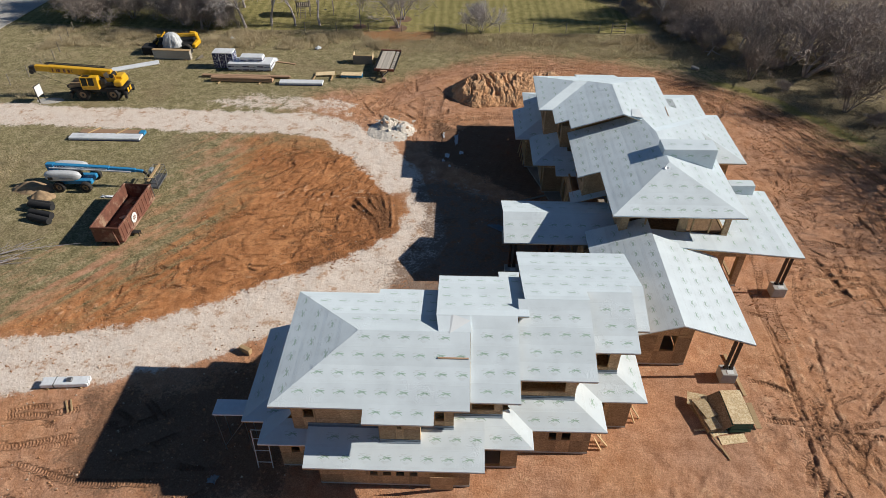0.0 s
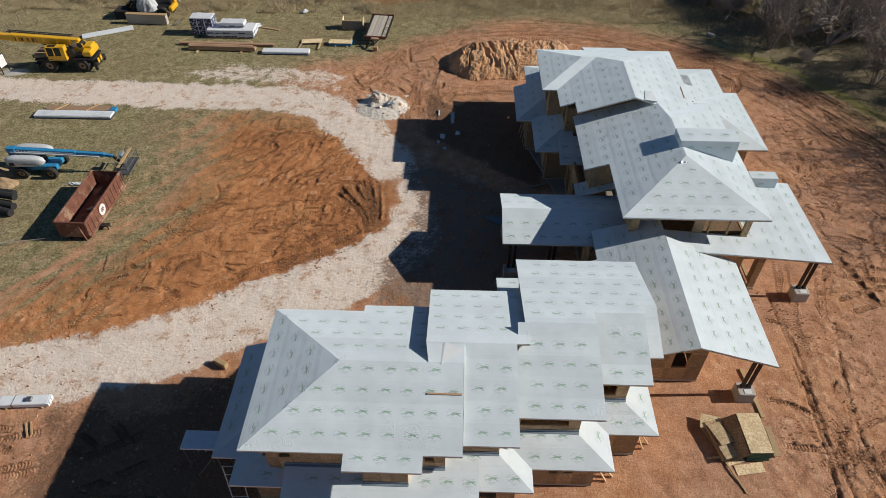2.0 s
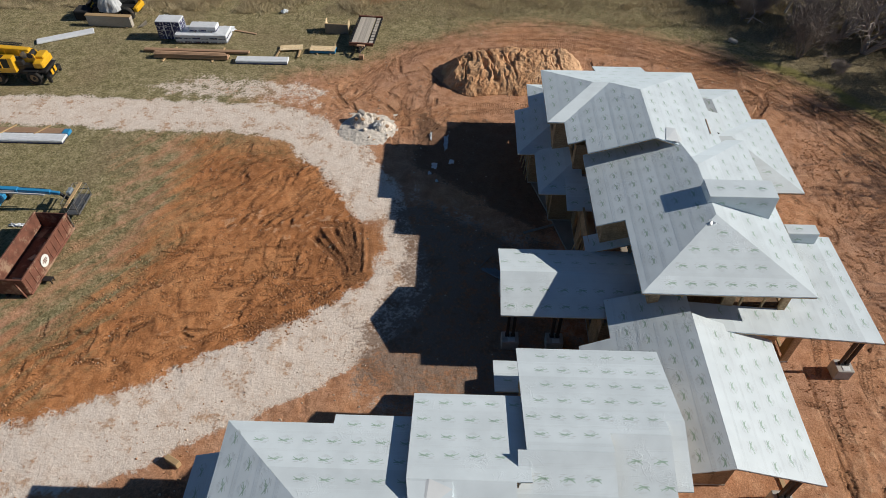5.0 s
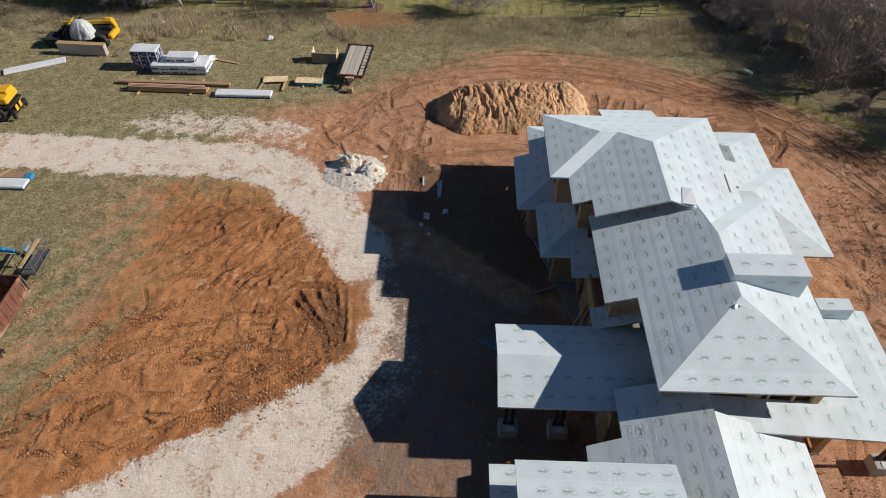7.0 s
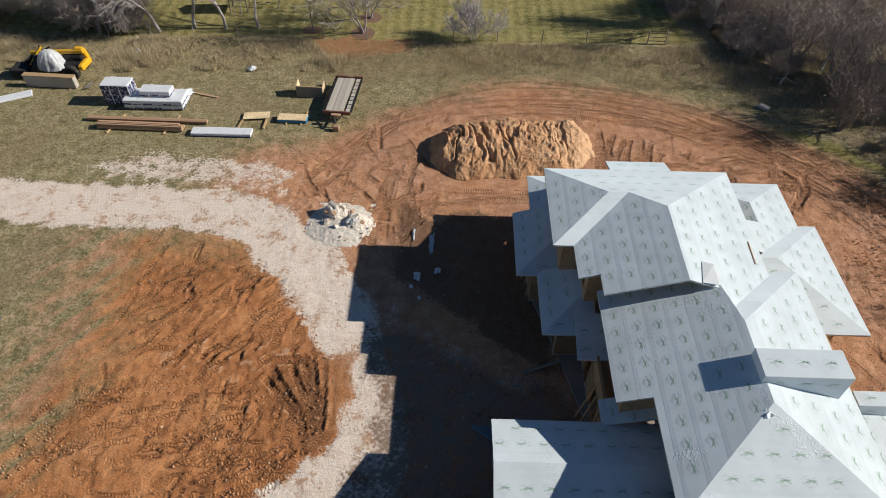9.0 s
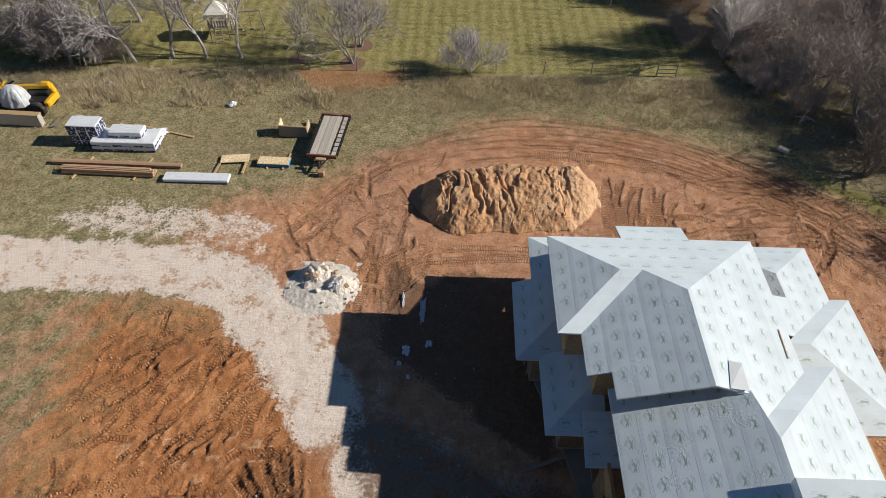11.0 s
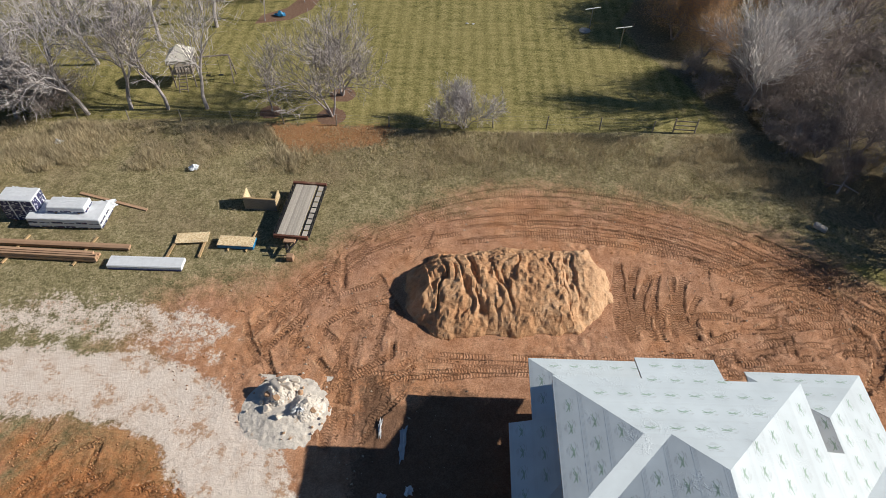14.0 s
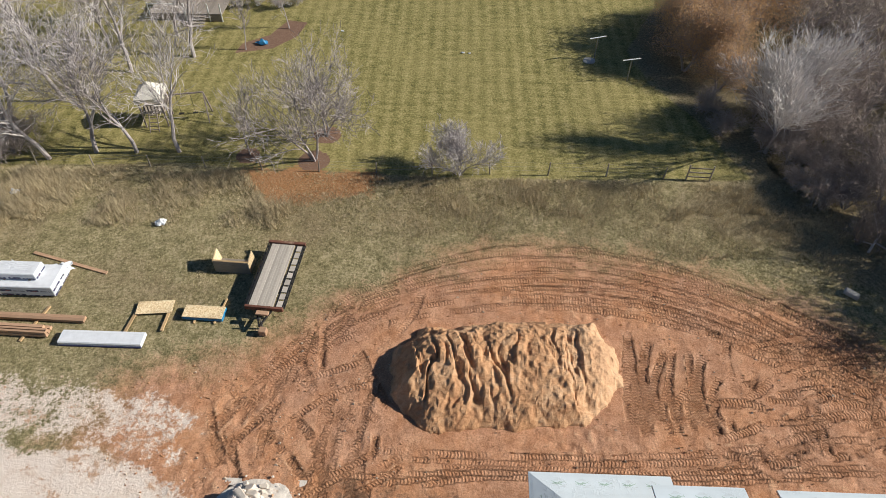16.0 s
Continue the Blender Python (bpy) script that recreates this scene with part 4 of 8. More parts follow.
roof_face([(3.24, 20.65), (7.12, 20.65), (7.12, 25.08), (3.3, 25.08), (3.3, 23.7), (3.24, 23.7)], (0, 20.65, EA), (0, PA))
roof_face([(7.14, 22.57), (9.6, 22.57), (9.6, 26.05), (7.14, 26.05)], (0, 22.57, EA), (0, PA))
roof_face([(9.62, 24.15), (10.4, 24.15), (10.4, 26.85), (9.62, 26.85)], (0, 24.15, EA), (0, PA))
roof_face([(3.65, 25.08), (7.13, 25.08), (7.13, 26.05), (9.61, 26.05), (9.61, 26.85), (10.38, 26.85), (10.38, 31.2), (3.65, 31.2)], (0, 31.2, 5.9), (0, -PA))

# far wing, upper roofs
EN = 6.6
roof_face([(6.5, 48.75), (6.5, 55.2), (9.72, 51.98)], (6.5, 55.2, EN), (P3, 0))
roof_face([(6.5, 48.75), (7.6, 48.75), (10.82, 51.98), (9.72, 51.98)], (6.5, 48.75, EN), (0, P3), marks=False)
roof_face([(6.5, 55.2), (10.47, 55.2), (10.47, 56.6), (14.1, 56.6), (14.1, 55.2), (17.4, 55.2), (12.5, 50.3), (10.82, 51.98), (9.72, 51.98)], (6.5, 55.2, EN), (0, -P3))
roof_face([(7.6, 48.75), (10.82, 51.98), (12.5, 50.3), (12.5, 45.1), (8.65, 45.1), (8.65, 46.45), (7.6, 46.45)], (7.6, 48, EN), (P3, 0))
roof_face([(12.5, 50.3), (17.4, 55.2), (17.4, 46.6), (14.3, 43.5), (14.12, 45.1), (12.5, 45.1)], (12.5, 50, 8.23), (-P3, 0))
roof_face([(10.17, 34.4), (14.58, 38.81), (14.58, 43.0), (14.1, 45.3), (13.6, 46.2), (8.62, 46.2), (8.62, 39.75), (10.17, 39.75)], (10.17, 34.4, 6.45), (P3, 0))
roof_face([(10.17, 34.4), (18.99, 34.4), (14.58, 38.81)], (10.17, 34.4, 6.45), (0, P3))
roof_face([(18.99, 34.4), (18.99, 47.41), (14.58, 43.0), (14.58, 38.81)], (18.99, 34.4, 6.45), (-P3, 0))
roof_face([(14.58, 43.0), (18.99, 47.41), (17.84, 47.41), (14.0, 43.57)], (14.58, 43.0, 7.92), (0, -P3), marks=False)

sad = Kit()
s_a, s_b, s_c, s_d, s_e = (13.15, 45.12, 8.06), (13.5, 46.6, 7.95), (14.0, 46.4, 8.0), (13.95, 45.06, 7.98), (14.35, 45.6, 7.66)
sad.put([s_a, s_b, s_c, s_d, s_e], [(0, 3, 2, 1), (3, 4, 2)])
sad.put([(p[0], p[1], p[2] - 0.3) for p in (s_a, s_b, s_c, s_d, s_e)], [(1, 2, 3, 0), (2, 4, 3)])
part("saddle", sad, M_FLASH, house, "folded saddle of membrane between two ridges")

# lower roofs
EL = 3.52
roof_face([(16.6, 57.6), (22.26, 57.6), (19.27, 54.6), (16.6, 57.27)], (0, 57.6, 3.75), (0, -P3))
roof_face([(22.26, 57.6), (22.26, 50.2), (16.85, 50.2), (16.85, 52.6), (19.27, 52.9), (19.27, 54.6)], (22.26, 0, 3.75), (-P3, 0))
roof_face([(19.27, 54.6), (19.27, 52.9), (16.6, 52.6), (16.6, 57.27)], (19.27, 0, 4.745), (P3, 0))
roof_face([(23.33, 45.5), (23.33, 53.7), (19.23, 49.6)], (23.33, 0, 3.72), (-0.35, 0))
roof_face([(23.33, 53.7), (19.23, 49.6), (18.05, 49.6), (22.36, 53.7)], (0, 53.7, 3.72), (0, -0.35), marks=False)
roof_face([(23.33, 45.5), (18.0, 45.5), (18.0, 49.6), (19.23, 49.6)], (0, 45.5, 3.72), (0, 0.35))
roof_face([(23.2, 33.5), (23.2, 41.3), (18.35, 41.3), (18.35, 35.3), (12.6, 35.3), (12.6, 33.5)], (23.2, 0, 3.9), (-0.085, 0))
cheek = Kit().prism([(16.85, 52.5), (16.9, 52.6), (19.27, 52.9), (19.27, 52.8)], lambda x, y: 4.745 - (19.27 - x) / 3 - 0.05, lambda x, y: 4.745 + (19.27 - x) / 3 - 0.02)
part("cheek", cheek, M_WRAP, house, "small wrapped cheek wall between two roof slopes")
roof_face([(5.94, 54.47), (5.94, 58.14), (7.4, 56.68), (7.4, 54.47)], (5.94, 0, EL), (P3, 0))
roof_face([(5.94, 58.14), (12.2, 58.14), (12.2, 54.6), (9.48, 54.6)], (0, 58.14, EL), (0, -P3))
roof_face([(4.82, 49.28), (4.82, 54.47), (7.4, 54.47), (7.4, 51.86)], (4.82, 0, EL), (P3, 0))
roof_face([(4.82, 49.28), (7.4, 51.86), (7.4, 49.28)], (0, 49.28, EL), (0, P3))
roof_face([(6.0, 45.13), (6.0, 49.6), (8.9, 49.6), (8.9, 48.03)], (6.0, 0, EL), (P3, 0))
roof_face([(6.0, 45.13), (8.9, 48.03), (8.9, 45.13)], (0, 45.13, EL), (0, P3))
roof_face([(7.7, 43.6), (9.6, 43.6), (9.6, 46.0), (7.7, 46.0)], (0, 43.6, EL), (0, P3))
# roofed drive-through
roof_face([(3.2, 35.02), (12.0, 35.02), (12.0, 37.55), (3.2, 37.55)], (0, 35.02, 3.5), (0, P3))
roof_face([(3.2, 40.08), (3.2, 37.55), (12.0, 37.55), (12.0, 40.08)], (0, 40.08, 3.5), (0, -P3))
roof_face([(8.45, 39.9), (11.2, 39.9), (11.2, 41.3), (8.45, 41.3)], (8.45, 0, 3.5), (P3, 0))
# garage gable
roof_face([(12.95, 25.75), (17.4, 25.75), (17.4, 33.62), (12.95, 34.2)], (12.95, 0, 5.2), (-0.325, 0))
roof_face([(12.95, 25.75), (12.95, 36.0), (8.9, 36.0), (8.9, 33.4), (7.3, 33.2), (7.3, 31.9), (8.3, 31.9), (8.3, 25.75)], (12.95, 0, 5.2), (0.325, 0))
# near wing, lower roofs
roof_face([(-11.12, 19.86), (-11.12, 26.4), (-7.9, 26.4), (-7.9, 23.08)], (-11.12, 0, EL), (P3, 0))
roof_face([(-11.12, 19.86), (-7.9, 23.08), (-7.9, 20.6), (-9.3, 19.86)], (0, 19.86, EL), (0, P3))
roof_face([(-9.94, 18.5), (-7.38, 18.5), (-7.38, 19.8), (-8.64, 19.8)], (0, 18.5, EL), (0, P3))
roof_face([(-9.94, 18.5), (-8.64, 19.8), (-8.2, 20.5), (-9.94, 20.2)], (-9.94, 0, EL), (P3, 0))
roof_face([(-7.4, 17.25), (1.52, 17.25), (1.52, 19.6), (-7.4, 19.6)], (0, 17.25, EL), (0, P3))
roof_face([(1.5, 18.57), (4.02, 18.57), (2.2, 20.39), (-1.2, 20.39), (-1.2, 19.6), (1.5, 19.6)], (0, 18.57, EL), (0, P3))
roof_face([(4.02, 18.57), (4.02, 19.9), (3.3, 21.0), (2.2, 20.39)], (4.02, 0, EL), (-P3, 0))
roof_face([(4.0, 19.72), (7.87, 19.72), (6.1, 21.49), (2.8, 21.49), (2.8, 20.9)], (0, 19.72, EL), (0, P3))
roof_face([(7.87, 19.72), (7.87, 21.8), (6.9, 22.8), (6.1, 21.49)], (7.87, 0, EL), (-P3, 0))
roof_face([(7.85, 21.65), (10.32, 21.65), (8.6, 23.37), (6.4, 23.37), (6.4, 23.1)], (0, 21.65, EL), (0, P3))
roof_face([(10.32, 21.65), (10.32, 25.6), (8.6, 25.6), (8.6, 23.37)], (10.32, 0, EL), (-P3, 0))
roof_face([(2.72, 32.2), (7.3, 32.2), (7.3, 29.9), (2.72, 29.9)], (0, 32.2, 3.3), (0, -P3))


def wall(p, q, z0, z1, holes=(), inset=0.14, board=True):
    """A straight stud wall with board outside (to the right of p to q). holes: (from, to, sill, head) along the wall."""
    p, q = Vector((*p, 0)), Vector((*q, 0))
    n = (q - p).length
    x = (q - p) / n
    out = Vector((x.y, -x.x, 0))
    cut = lambda s, z: any(a < s < b and c < z < d for a, b, c, d in holes)

    def slab(kit, s0, s1, a, b, d0, d1):
        pts = []
        for d in (d0, d1):
            for s, z in ((s0, a), (s1, a), (s1, b), (s0, b)):
                v = p + x * s + out * d
                pts.append((v.x, v.y, z))
        kit.put(pts, [(0, 1, 2, 3), (7, 6, 5, 4), (0, 4, 5, 1), (1, 5, 6, 2), (2, 6, 7, 3), (3, 7, 4, 0)])

    def cells(ss, zs):
        for s0, s1 in zip(ss[:-1], ss[1:]):
            for a, b in zip(zs[:-1], zs[1:]):
                if s1 - s0 > 0.03 and b - a > 0.03 and not cut((s0 + s1) / 2, (a + b) / 2):
                    yield s0, s1, a, b

    ends_s = sorted({0, n, *(h[0] for h in holes), *(h[1] for h in holes)})
    ends_z = sorted({z0, z1, *(h[2] for h in holes), *(h[3] for h in holes)})
    body = Kit()
    for c in cells(ends_s, ends_z):
        slab(body, *c, -inset, 0)
    w = part("wall", body, M_LUMBER, house, "stud wall with strand-board sheathing")
    if board:
        ss = sorted({*ends_s, *np.arange(1.22, n, 1.22)})
        zs = sorted({*ends_z, *np.arange(z0 + 2.44, z1, 2.44)})
        for s0, s1, a, b in cells(ss, zs):
            k = Kit()
            slab(k, s0 + 0.01, s1 - 0.01, a + 0.01, b - 0.01, 0.0, 0.014)
            part("strand_board", k, M_OSB, w)
    base = Kit()
    slab(base, 0, n, z0 - 0.02, z0 + 0.1, 0.015, 0.03)
    part("flashing_tape", base, M_TAPE if z0 > 1 else M_CONC, w)
    for a, b, c, d in holes:
        k = Kit()
        for s in (a - 0.001, b - 0.039):
            slab(k, s, s + 0.04, c, d, -inset, 0.004)
        slab(k, a, b, d - 0.04, d, -inset, 0.004)
        slab(k, a, b, c, c + 0.04, -inset, 0.006)
        part("rough_frame", k, M_LUMBER, w)
    return w


def ring_walls(points, z0, z1, holes={}):
    for i in range(len(points) - 1):
        wall(points[i], points[i + 1], z0, z1, holes.get(i, ()))


# lower storey of the near wing: outside lies to the right of the way round
ring_walls([(-9.3, 25.9), (-9.3, 19.5), (-7.05, 19.5), (-7.05, 18.5), (0.85, 18.5), (0.85, 19.7), (3.4, 19.7), (3.4, 20.7), (7.4, 20.7), (7.4, 22.5), (9.85, 22.5), (9.85, 27.3), (14.4, 27.3), (14.4, 34.6)],
           0.12, 3.55,
           {1: [(0.55, 1.1, 1.3, 2.3)], 3: [(2.6, 3.1, 0.95, 1.8), (3.3, 3.8, 0.95, 1.8), (4.0, 4.5, 0.95, 1.8), (4.7, 5.2, 0.95, 1.8)], 5: [(0.1, 1.7, 0.15, 2.4)],
            7: [(1.7, 2.2, 1.3, 2.5), (2.4, 2.95, 1.3, 2.5)], 9: [(0.1, 1.0, 0.15, 2.4)], 11: [(2.75, 3.7, 1.3, 2.8)] })
ring_walls([(9.0, 31.0), (-9.3, 31.0 - 5.1)], 0.12, 3.5, {0: [(2, 4.4, 0.15, 2.4), (7, 9.4, 0.15, 2.4), (12, 14, 1.0, 2.3)]})
# upper storey of the near wing
ring_walls([(-8.15, 26.0), (-8.15, 19.32), (-3.7, 19.32), (-3.7, 18.62), (-1.68, 18.62), (-1.68, 19.32), (-0.05, 19.32), (-0.05, 20.2), (2.45, 20.2), (2.45, 21.42), (6.3, 21.42), (6.3, 23.3), (8.85, 23.3), (8.85, 24.9), (9.7, 24.9), (9.7, 27.6)],
           3.6, 6.3,
           {1: [(0.55, 1.15, 4.72, 5.9)], 3: [(0.85, 1.15, 4.97, 5.3)], 5: [(0.68, 1.2, 4.7, 5.8)], 7: [(0.9, 2.1, 4.5, 5.6)], 9: [(0.98, 3.35, 4.55, 5.7)], 11: [(1.25, 2.05, 4.4, 5.6)]})
ring_walls([(9.7, 27.6), (9.7, 30.4), (3.9, 30.4), (3.9, 27.6), (-0.6, 27.6), (-0.6, 26.0), (-8.15, 26.0)], 3.6, 5.9)
# far wing, upper storey
ring_walls([(11.0, 39.9), (11.0, 35.25), (18.4, 35.25), (18.4, 47.0)], 4.2, 6.4, {0: [(0.5, 3.9, 4.9, 5.9)], 1: [(0.5, 3.95, 4.5, 6.05), (4.5, 7.05, 4.3, 6.05)], 2: [(0.5, 3.4, 4.35, 6.0), (6.5, 8.0, 4.6, 5.8)]})
ring_walls([(8.3, 49.2), (8.3, 47.0), (9.3, 47.0), (9.3, 40.5), (11.0, 40.5), (11.0, 39.9)], 3.6, 6.1, {0: [(0.4, 1.6, 4.5, 5.8)], 2: [(1.6, 2.7, 4.4, 5.7), (4.2, 5.7, 4.4, 5.7)]})
ring_walls([(16.8, 54.6), (7.2, 54.6), (7.2, 49.4), (8.3, 49.2)], 3.6, 6.4, {0: [(1, 3, 4.6, 5.8)], 1: [(1.0, 1.9, 4.5, 5.6), (3.2, 4.2, 4.5, 5.6)]})
ring_walls([(16.8, 47.0), (16.8, 54.6)], 3.6, 6.4)
# far wing, lower storey
ring_walls([(17.0, 57.0), (7.0, 57.0), (7.0, 53.6), (5.9, 53.6), (5.9, 50.2), (7.1, 50.2), (7.1, 46.2), (8.7, 46.2), (8.7, 40.6)], 0.12, 3.6,
           {1: [(0.8, 1.8, 1.2, 2.3)], 3: [(0.8, 1.7, 1.1, 2.4)], 5: [(1.0, 1.9, 1.1, 2.4), (2.6, 3.5, 0.15, 2.3)], 7: [(1.0, 2.0, 0.15, 2.3), (3.0, 4.6, 0.15, 2.3)]})
ring_walls([(8.7, 40.6), (8.7, 34.6), (14.4, 34.6)], 0.12, 3.4, {0: [(1.5, 4.2, 0.15, 2.5)]})
ring_walls([(14.4, 34.6), (20.0, 34.8), (20.0, 41.4), (21.0, 41.6), (21.0, 46.4), (22.3, 46.4), (22.3, 52.8), (21.3, 52.8), (21.3, 56.6), (17.0, 56.6)], 0.12, 3.7,
           {0: [(0.5, 2.2, 0.15, 2.5), (4.1, 5.2, 0.2, 2.9)], 1: [(0.9, 3.0, 0.2, 2.6)], 3: [(1.0, 3.8, 0.15, 2.4)], 5: [(1.5, 4.5, 0.6, 2.4)]})


# floors inside
def floor_slab(name, poly, z0, z1, mat):
    part(name, Kit().prism(poly, z0, z1), mat, house)


floor_slab("slab", [(-9.1, 25.6), (-9.1, 19.7), (-6.9, 19.7), (-6.9, 18.7), (0.7, 18.7), (0.7, 19.9), (3.2, 19.9), (3.2, 20.9), (7.2, 20.9), (7.2, 22.7), (9.7, 22.7), (9.7, 27.5), (14.2, 27.5), (14.2, 34.4), (8.9, 34.4), (8.9, 30.7)], -0.02, 0.14, M_SLAB)
floor_slab("slab", [(17.8, 41.8), (20.8, 41.8), (22.1, 46.6), (22.1, 52.6), (21.1, 56.4), (7.2, 56.4), (6.1, 53.4), (6.1, 50.4), (7.3, 46.4), (8.9, 40.4), (8.9, 34.8), (17.8, 35.1)], -0.02, 0.14, M_SLAB)
floor_slab("upper_floor", [(-8.0, 25.8), (-8.0, 19.5), (-0.2, 19.5), (2.3, 20.4), (6.1, 21.6), (8.7, 23.5), (9.5, 25.0), (9.5, 30.2), (4.1, 30.2), (-0.8, 26.2)], 3.2, 3.45, M_OSB_NEW)
floor_slab("upper_floor", [(11.2, 35.5), (18.2, 35.5), (18.2, 46.8), (16.6, 54.4), (7.4, 54.4), (7.4, 49.6), (9.5, 47.0), (9.5, 40.7), (11.2, 40.7)], 3.75, 4.0, M_OSB_NEW)


# board colour darkened to stand for the dim room behind the openings
floor_slab("upper_floor", [(11.2, 35.5), (18.2, 35.5), (18.2, 40.5), (11.2, 40.5)], 4.2, 4.36, M_SUBFLOOR)


# wide flashing where the upper walls meet the lower roofs
for x0, x1, y, z in ((-7.4, -3.72, 19.32, 4.21), (-3.72, -1.66, 18.62, 3.98), (-1.66, -0.03, 19.32, 4.21), (-0.03, 2.47, 20.2, 4.06), (2.47, 6.32, 21.42, 4.09), (6.32, 8.87, 23.3, 4.07)):
    part("flashing_tape", Kit().box(((x0 + x1) / 2, y - 0.03, z + 0.05), (x1 - x0, 0.03, 0.2), edge=0.004).box(((x0 + x1) / 2, y - 0.085, z + 0.005), (x1 - x0, 0.12, 0.012), roll=18.4), M_TAPE, house, "blue-grey flashing along the wall foot")

# studs left standing in the wide upper openings
for sx in (12.7, 15.9, 17.1):
    part("stud", Kit().box((sx, 35.32, 5.25), (0.09, 0.12, 1.75)), M_LUMBER, house)

# chimney chases, wrapped like the roof
def chase(x0, x1, y0, y1, z0, z1):
    k = Kit().box(((x0 + x1) / 2, (y0 + y1) / 2, (z0 + z1) / 2), (x1 - x0, y1 - y0, z1 - z0), edge=0.02)
    c = part("chimney_chase", k, M_WRAP, house, "chimney chase wrapped in pale underlayment")
    marks = Kit()
    for row in range(int((z1 - z0) / 1.1) + 1):
        zc = z1 - 0.5 - 1.0 * row
        for i in range(int((x1 - x0) / 1.15)):
            for tone, shape in MARK:
                marks.put([(x0 + 0.7 + 1.15 * i + a * 0.95, y0 - 0.006, zc + b) for a, b in shape], [tuple(range(len(shape)))], tone)
    for i in range(int((x1 - x0) / 1.15)):
        for tone, shape in MARK:
            marks.put([(x0 + 0.7 + 1.15 * i + a * 0.95, (y0 + y1) / 2 + b, z1 + 0.006) for a, b in shape], [tuple(range(len(shape)))], tone)
    part("print_layer", marks, (M_GREEN, M_GREY), c, kind="stuff")
    return c


chase(14.35, 18.1, 39.75, 41.2, 5.9, 8.36)
chase(20.2, 22.05, 40.6, 41.4, 3.6, 4.85)

# ---- piers and posts under the open roofs ----
def pier(x, y, top, bw=0.95, bd=0.85, bh=0.8, name="porch_pier", gap=0.34, label="concrete pier carrying two dark timber posts"):
    p = thing(name, (x, y, 0), label, "pier", "piers under the open roofs")
    part("block", Kit().box((0, 0, bh / 2 - 0.03), (bw, bd, bh), edge=0.03), M_CONC, p, "pale concrete block")
    part("cap_plate", Kit().box((0.06, -0.2, bh - 0.02), (0.42, 0.3, 0.03), edge=0.008), M_WHITE, p)
    for s in (-1, 1):
        q = part("post", Kit().beam((s * gap / 2, 0.12, bh - 0.02), (s * gap / 2, 0.12, top), 0.17, 0.17, edge=0.012), M_POST, p)
        part("post_base", Kit().box((s * gap / 2, 0.12, bh + 0.03), (0.24, 0.24, 0.1), edge=0.01), M_BLACK, q)
    return p


M_POST = wood("dark stained posts", (0.035, 0.022, 0.016), (0.085, 0.052, 0.036))
pier(16.82, 26.4, 3.78)
pier(22.75, 34.2, 3.78)
pier(22.75, 40.4, 3.78)
pier(3.95, 35.6, 3.55, 1.0, 0.8, 0.75)
pier(6.55, 35.6, 3.55, 1.0, 0.8, 0.75)
pier(3.95, 39.6, 3.5, 1.0, 0.8, 0.75)
pier(6.55, 39.6, 3.5, 1.0, 0.8, 0.75)


def board(name, a, b, w, h, mat, label, category="board", group=""):
    mid = (Vector(a) + Vector(b)) / 2
    k = Kit().beam(Vector(a) - mid, Vector(b) - mid, w, h, edge=0.006)
    ob = part(name, k, mat)
    ob.location = mid
    return tagged(ob, label, category, group)


# loose boards on the roofs and round the walls
board("roof_board", (-0.9, 21.28, 7.215), (0.66, 21.28, 7.215), 0.09, 0.04, M_PLANK, "reddish board lying on the wrapped roof slope")
board("roof_board", (16.9, 49.2, 6.80), (16.8, 47.55, 6.83), 0.06, 0.035, M_PLANK, "brown board lying on the wrapped roof slope")
board("leaning_board", (8.15, 33.6, 0.9), (9.15, 35.9, 3.95), 0.14, 0.05, M_LUMBER, "long tan board leaning against the drive-through roof")
scaf = thing("scaffold", (-12.0, 20.85, 0), "tube scaffold with a pale plank deck beside the low roof", "scaffold")
part("deck", Kit().box((0, 0, 3.3), (1.7, 1.0, 0.1), edge=0.01), M_PLASTIC, scaf)
for sx in (-0.75, 0.75):
    for sy in (-0.45, 0.45):
        part("upright", Kit().rod((sx, sy, 0), (sx, sy, 3.25), 0.025), M_STEEL, scaf)
part("brace", Kit().rod((-0.75, -0.45, 0.4), (0.75, -0.45, 2.8), 0.02), M_STEEL, scaf)
lad = thing("ladder_frame", (-10.3, 19.6, 0), "white tube frame leaning by the wall corner", "scaffold")
for sx in (-0.4, 0.4):
    part("upright", Kit().rod((sx, -0.25, 0), (sx, 0.1, 2.9), 0.03), M_WHITE, lad)
for q in (0.15, 0.45, 0.75, 0.97):
    part("rung", Kit().rod((-0.4, -0.25 + 0.35 * q, 3.1 * q), (0.4, -0.25 + 0.35 * q, 3.1 * q), 0.022), M_WHITE, lad)
for i, (x, y, a) in enumerate(((7.75, 21.1, 0.5), (7.95, 21.35, 0.7), (8.1, 21.6, 0.3), (10.1, 23.0, 0.4), (10.25, 23.3, 0.6))):
    board("leaning_board", (x + a, y - 0.1, 0.02), (x, y, 1.0), 0.14, 0.04, M_LUMBER, "short lumber board leaning on the house wall", group="boards leaning on the wall")
pn = thing("plywood_sheet", (-0.6, 18.0, 0), "strand-board sheet propped on the lower house wall", "panel")
part("sheet", Kit().box((0, 0.17, 0.85), (1.2, 0.02, 1.72), roll=10), M_OSB, pn)
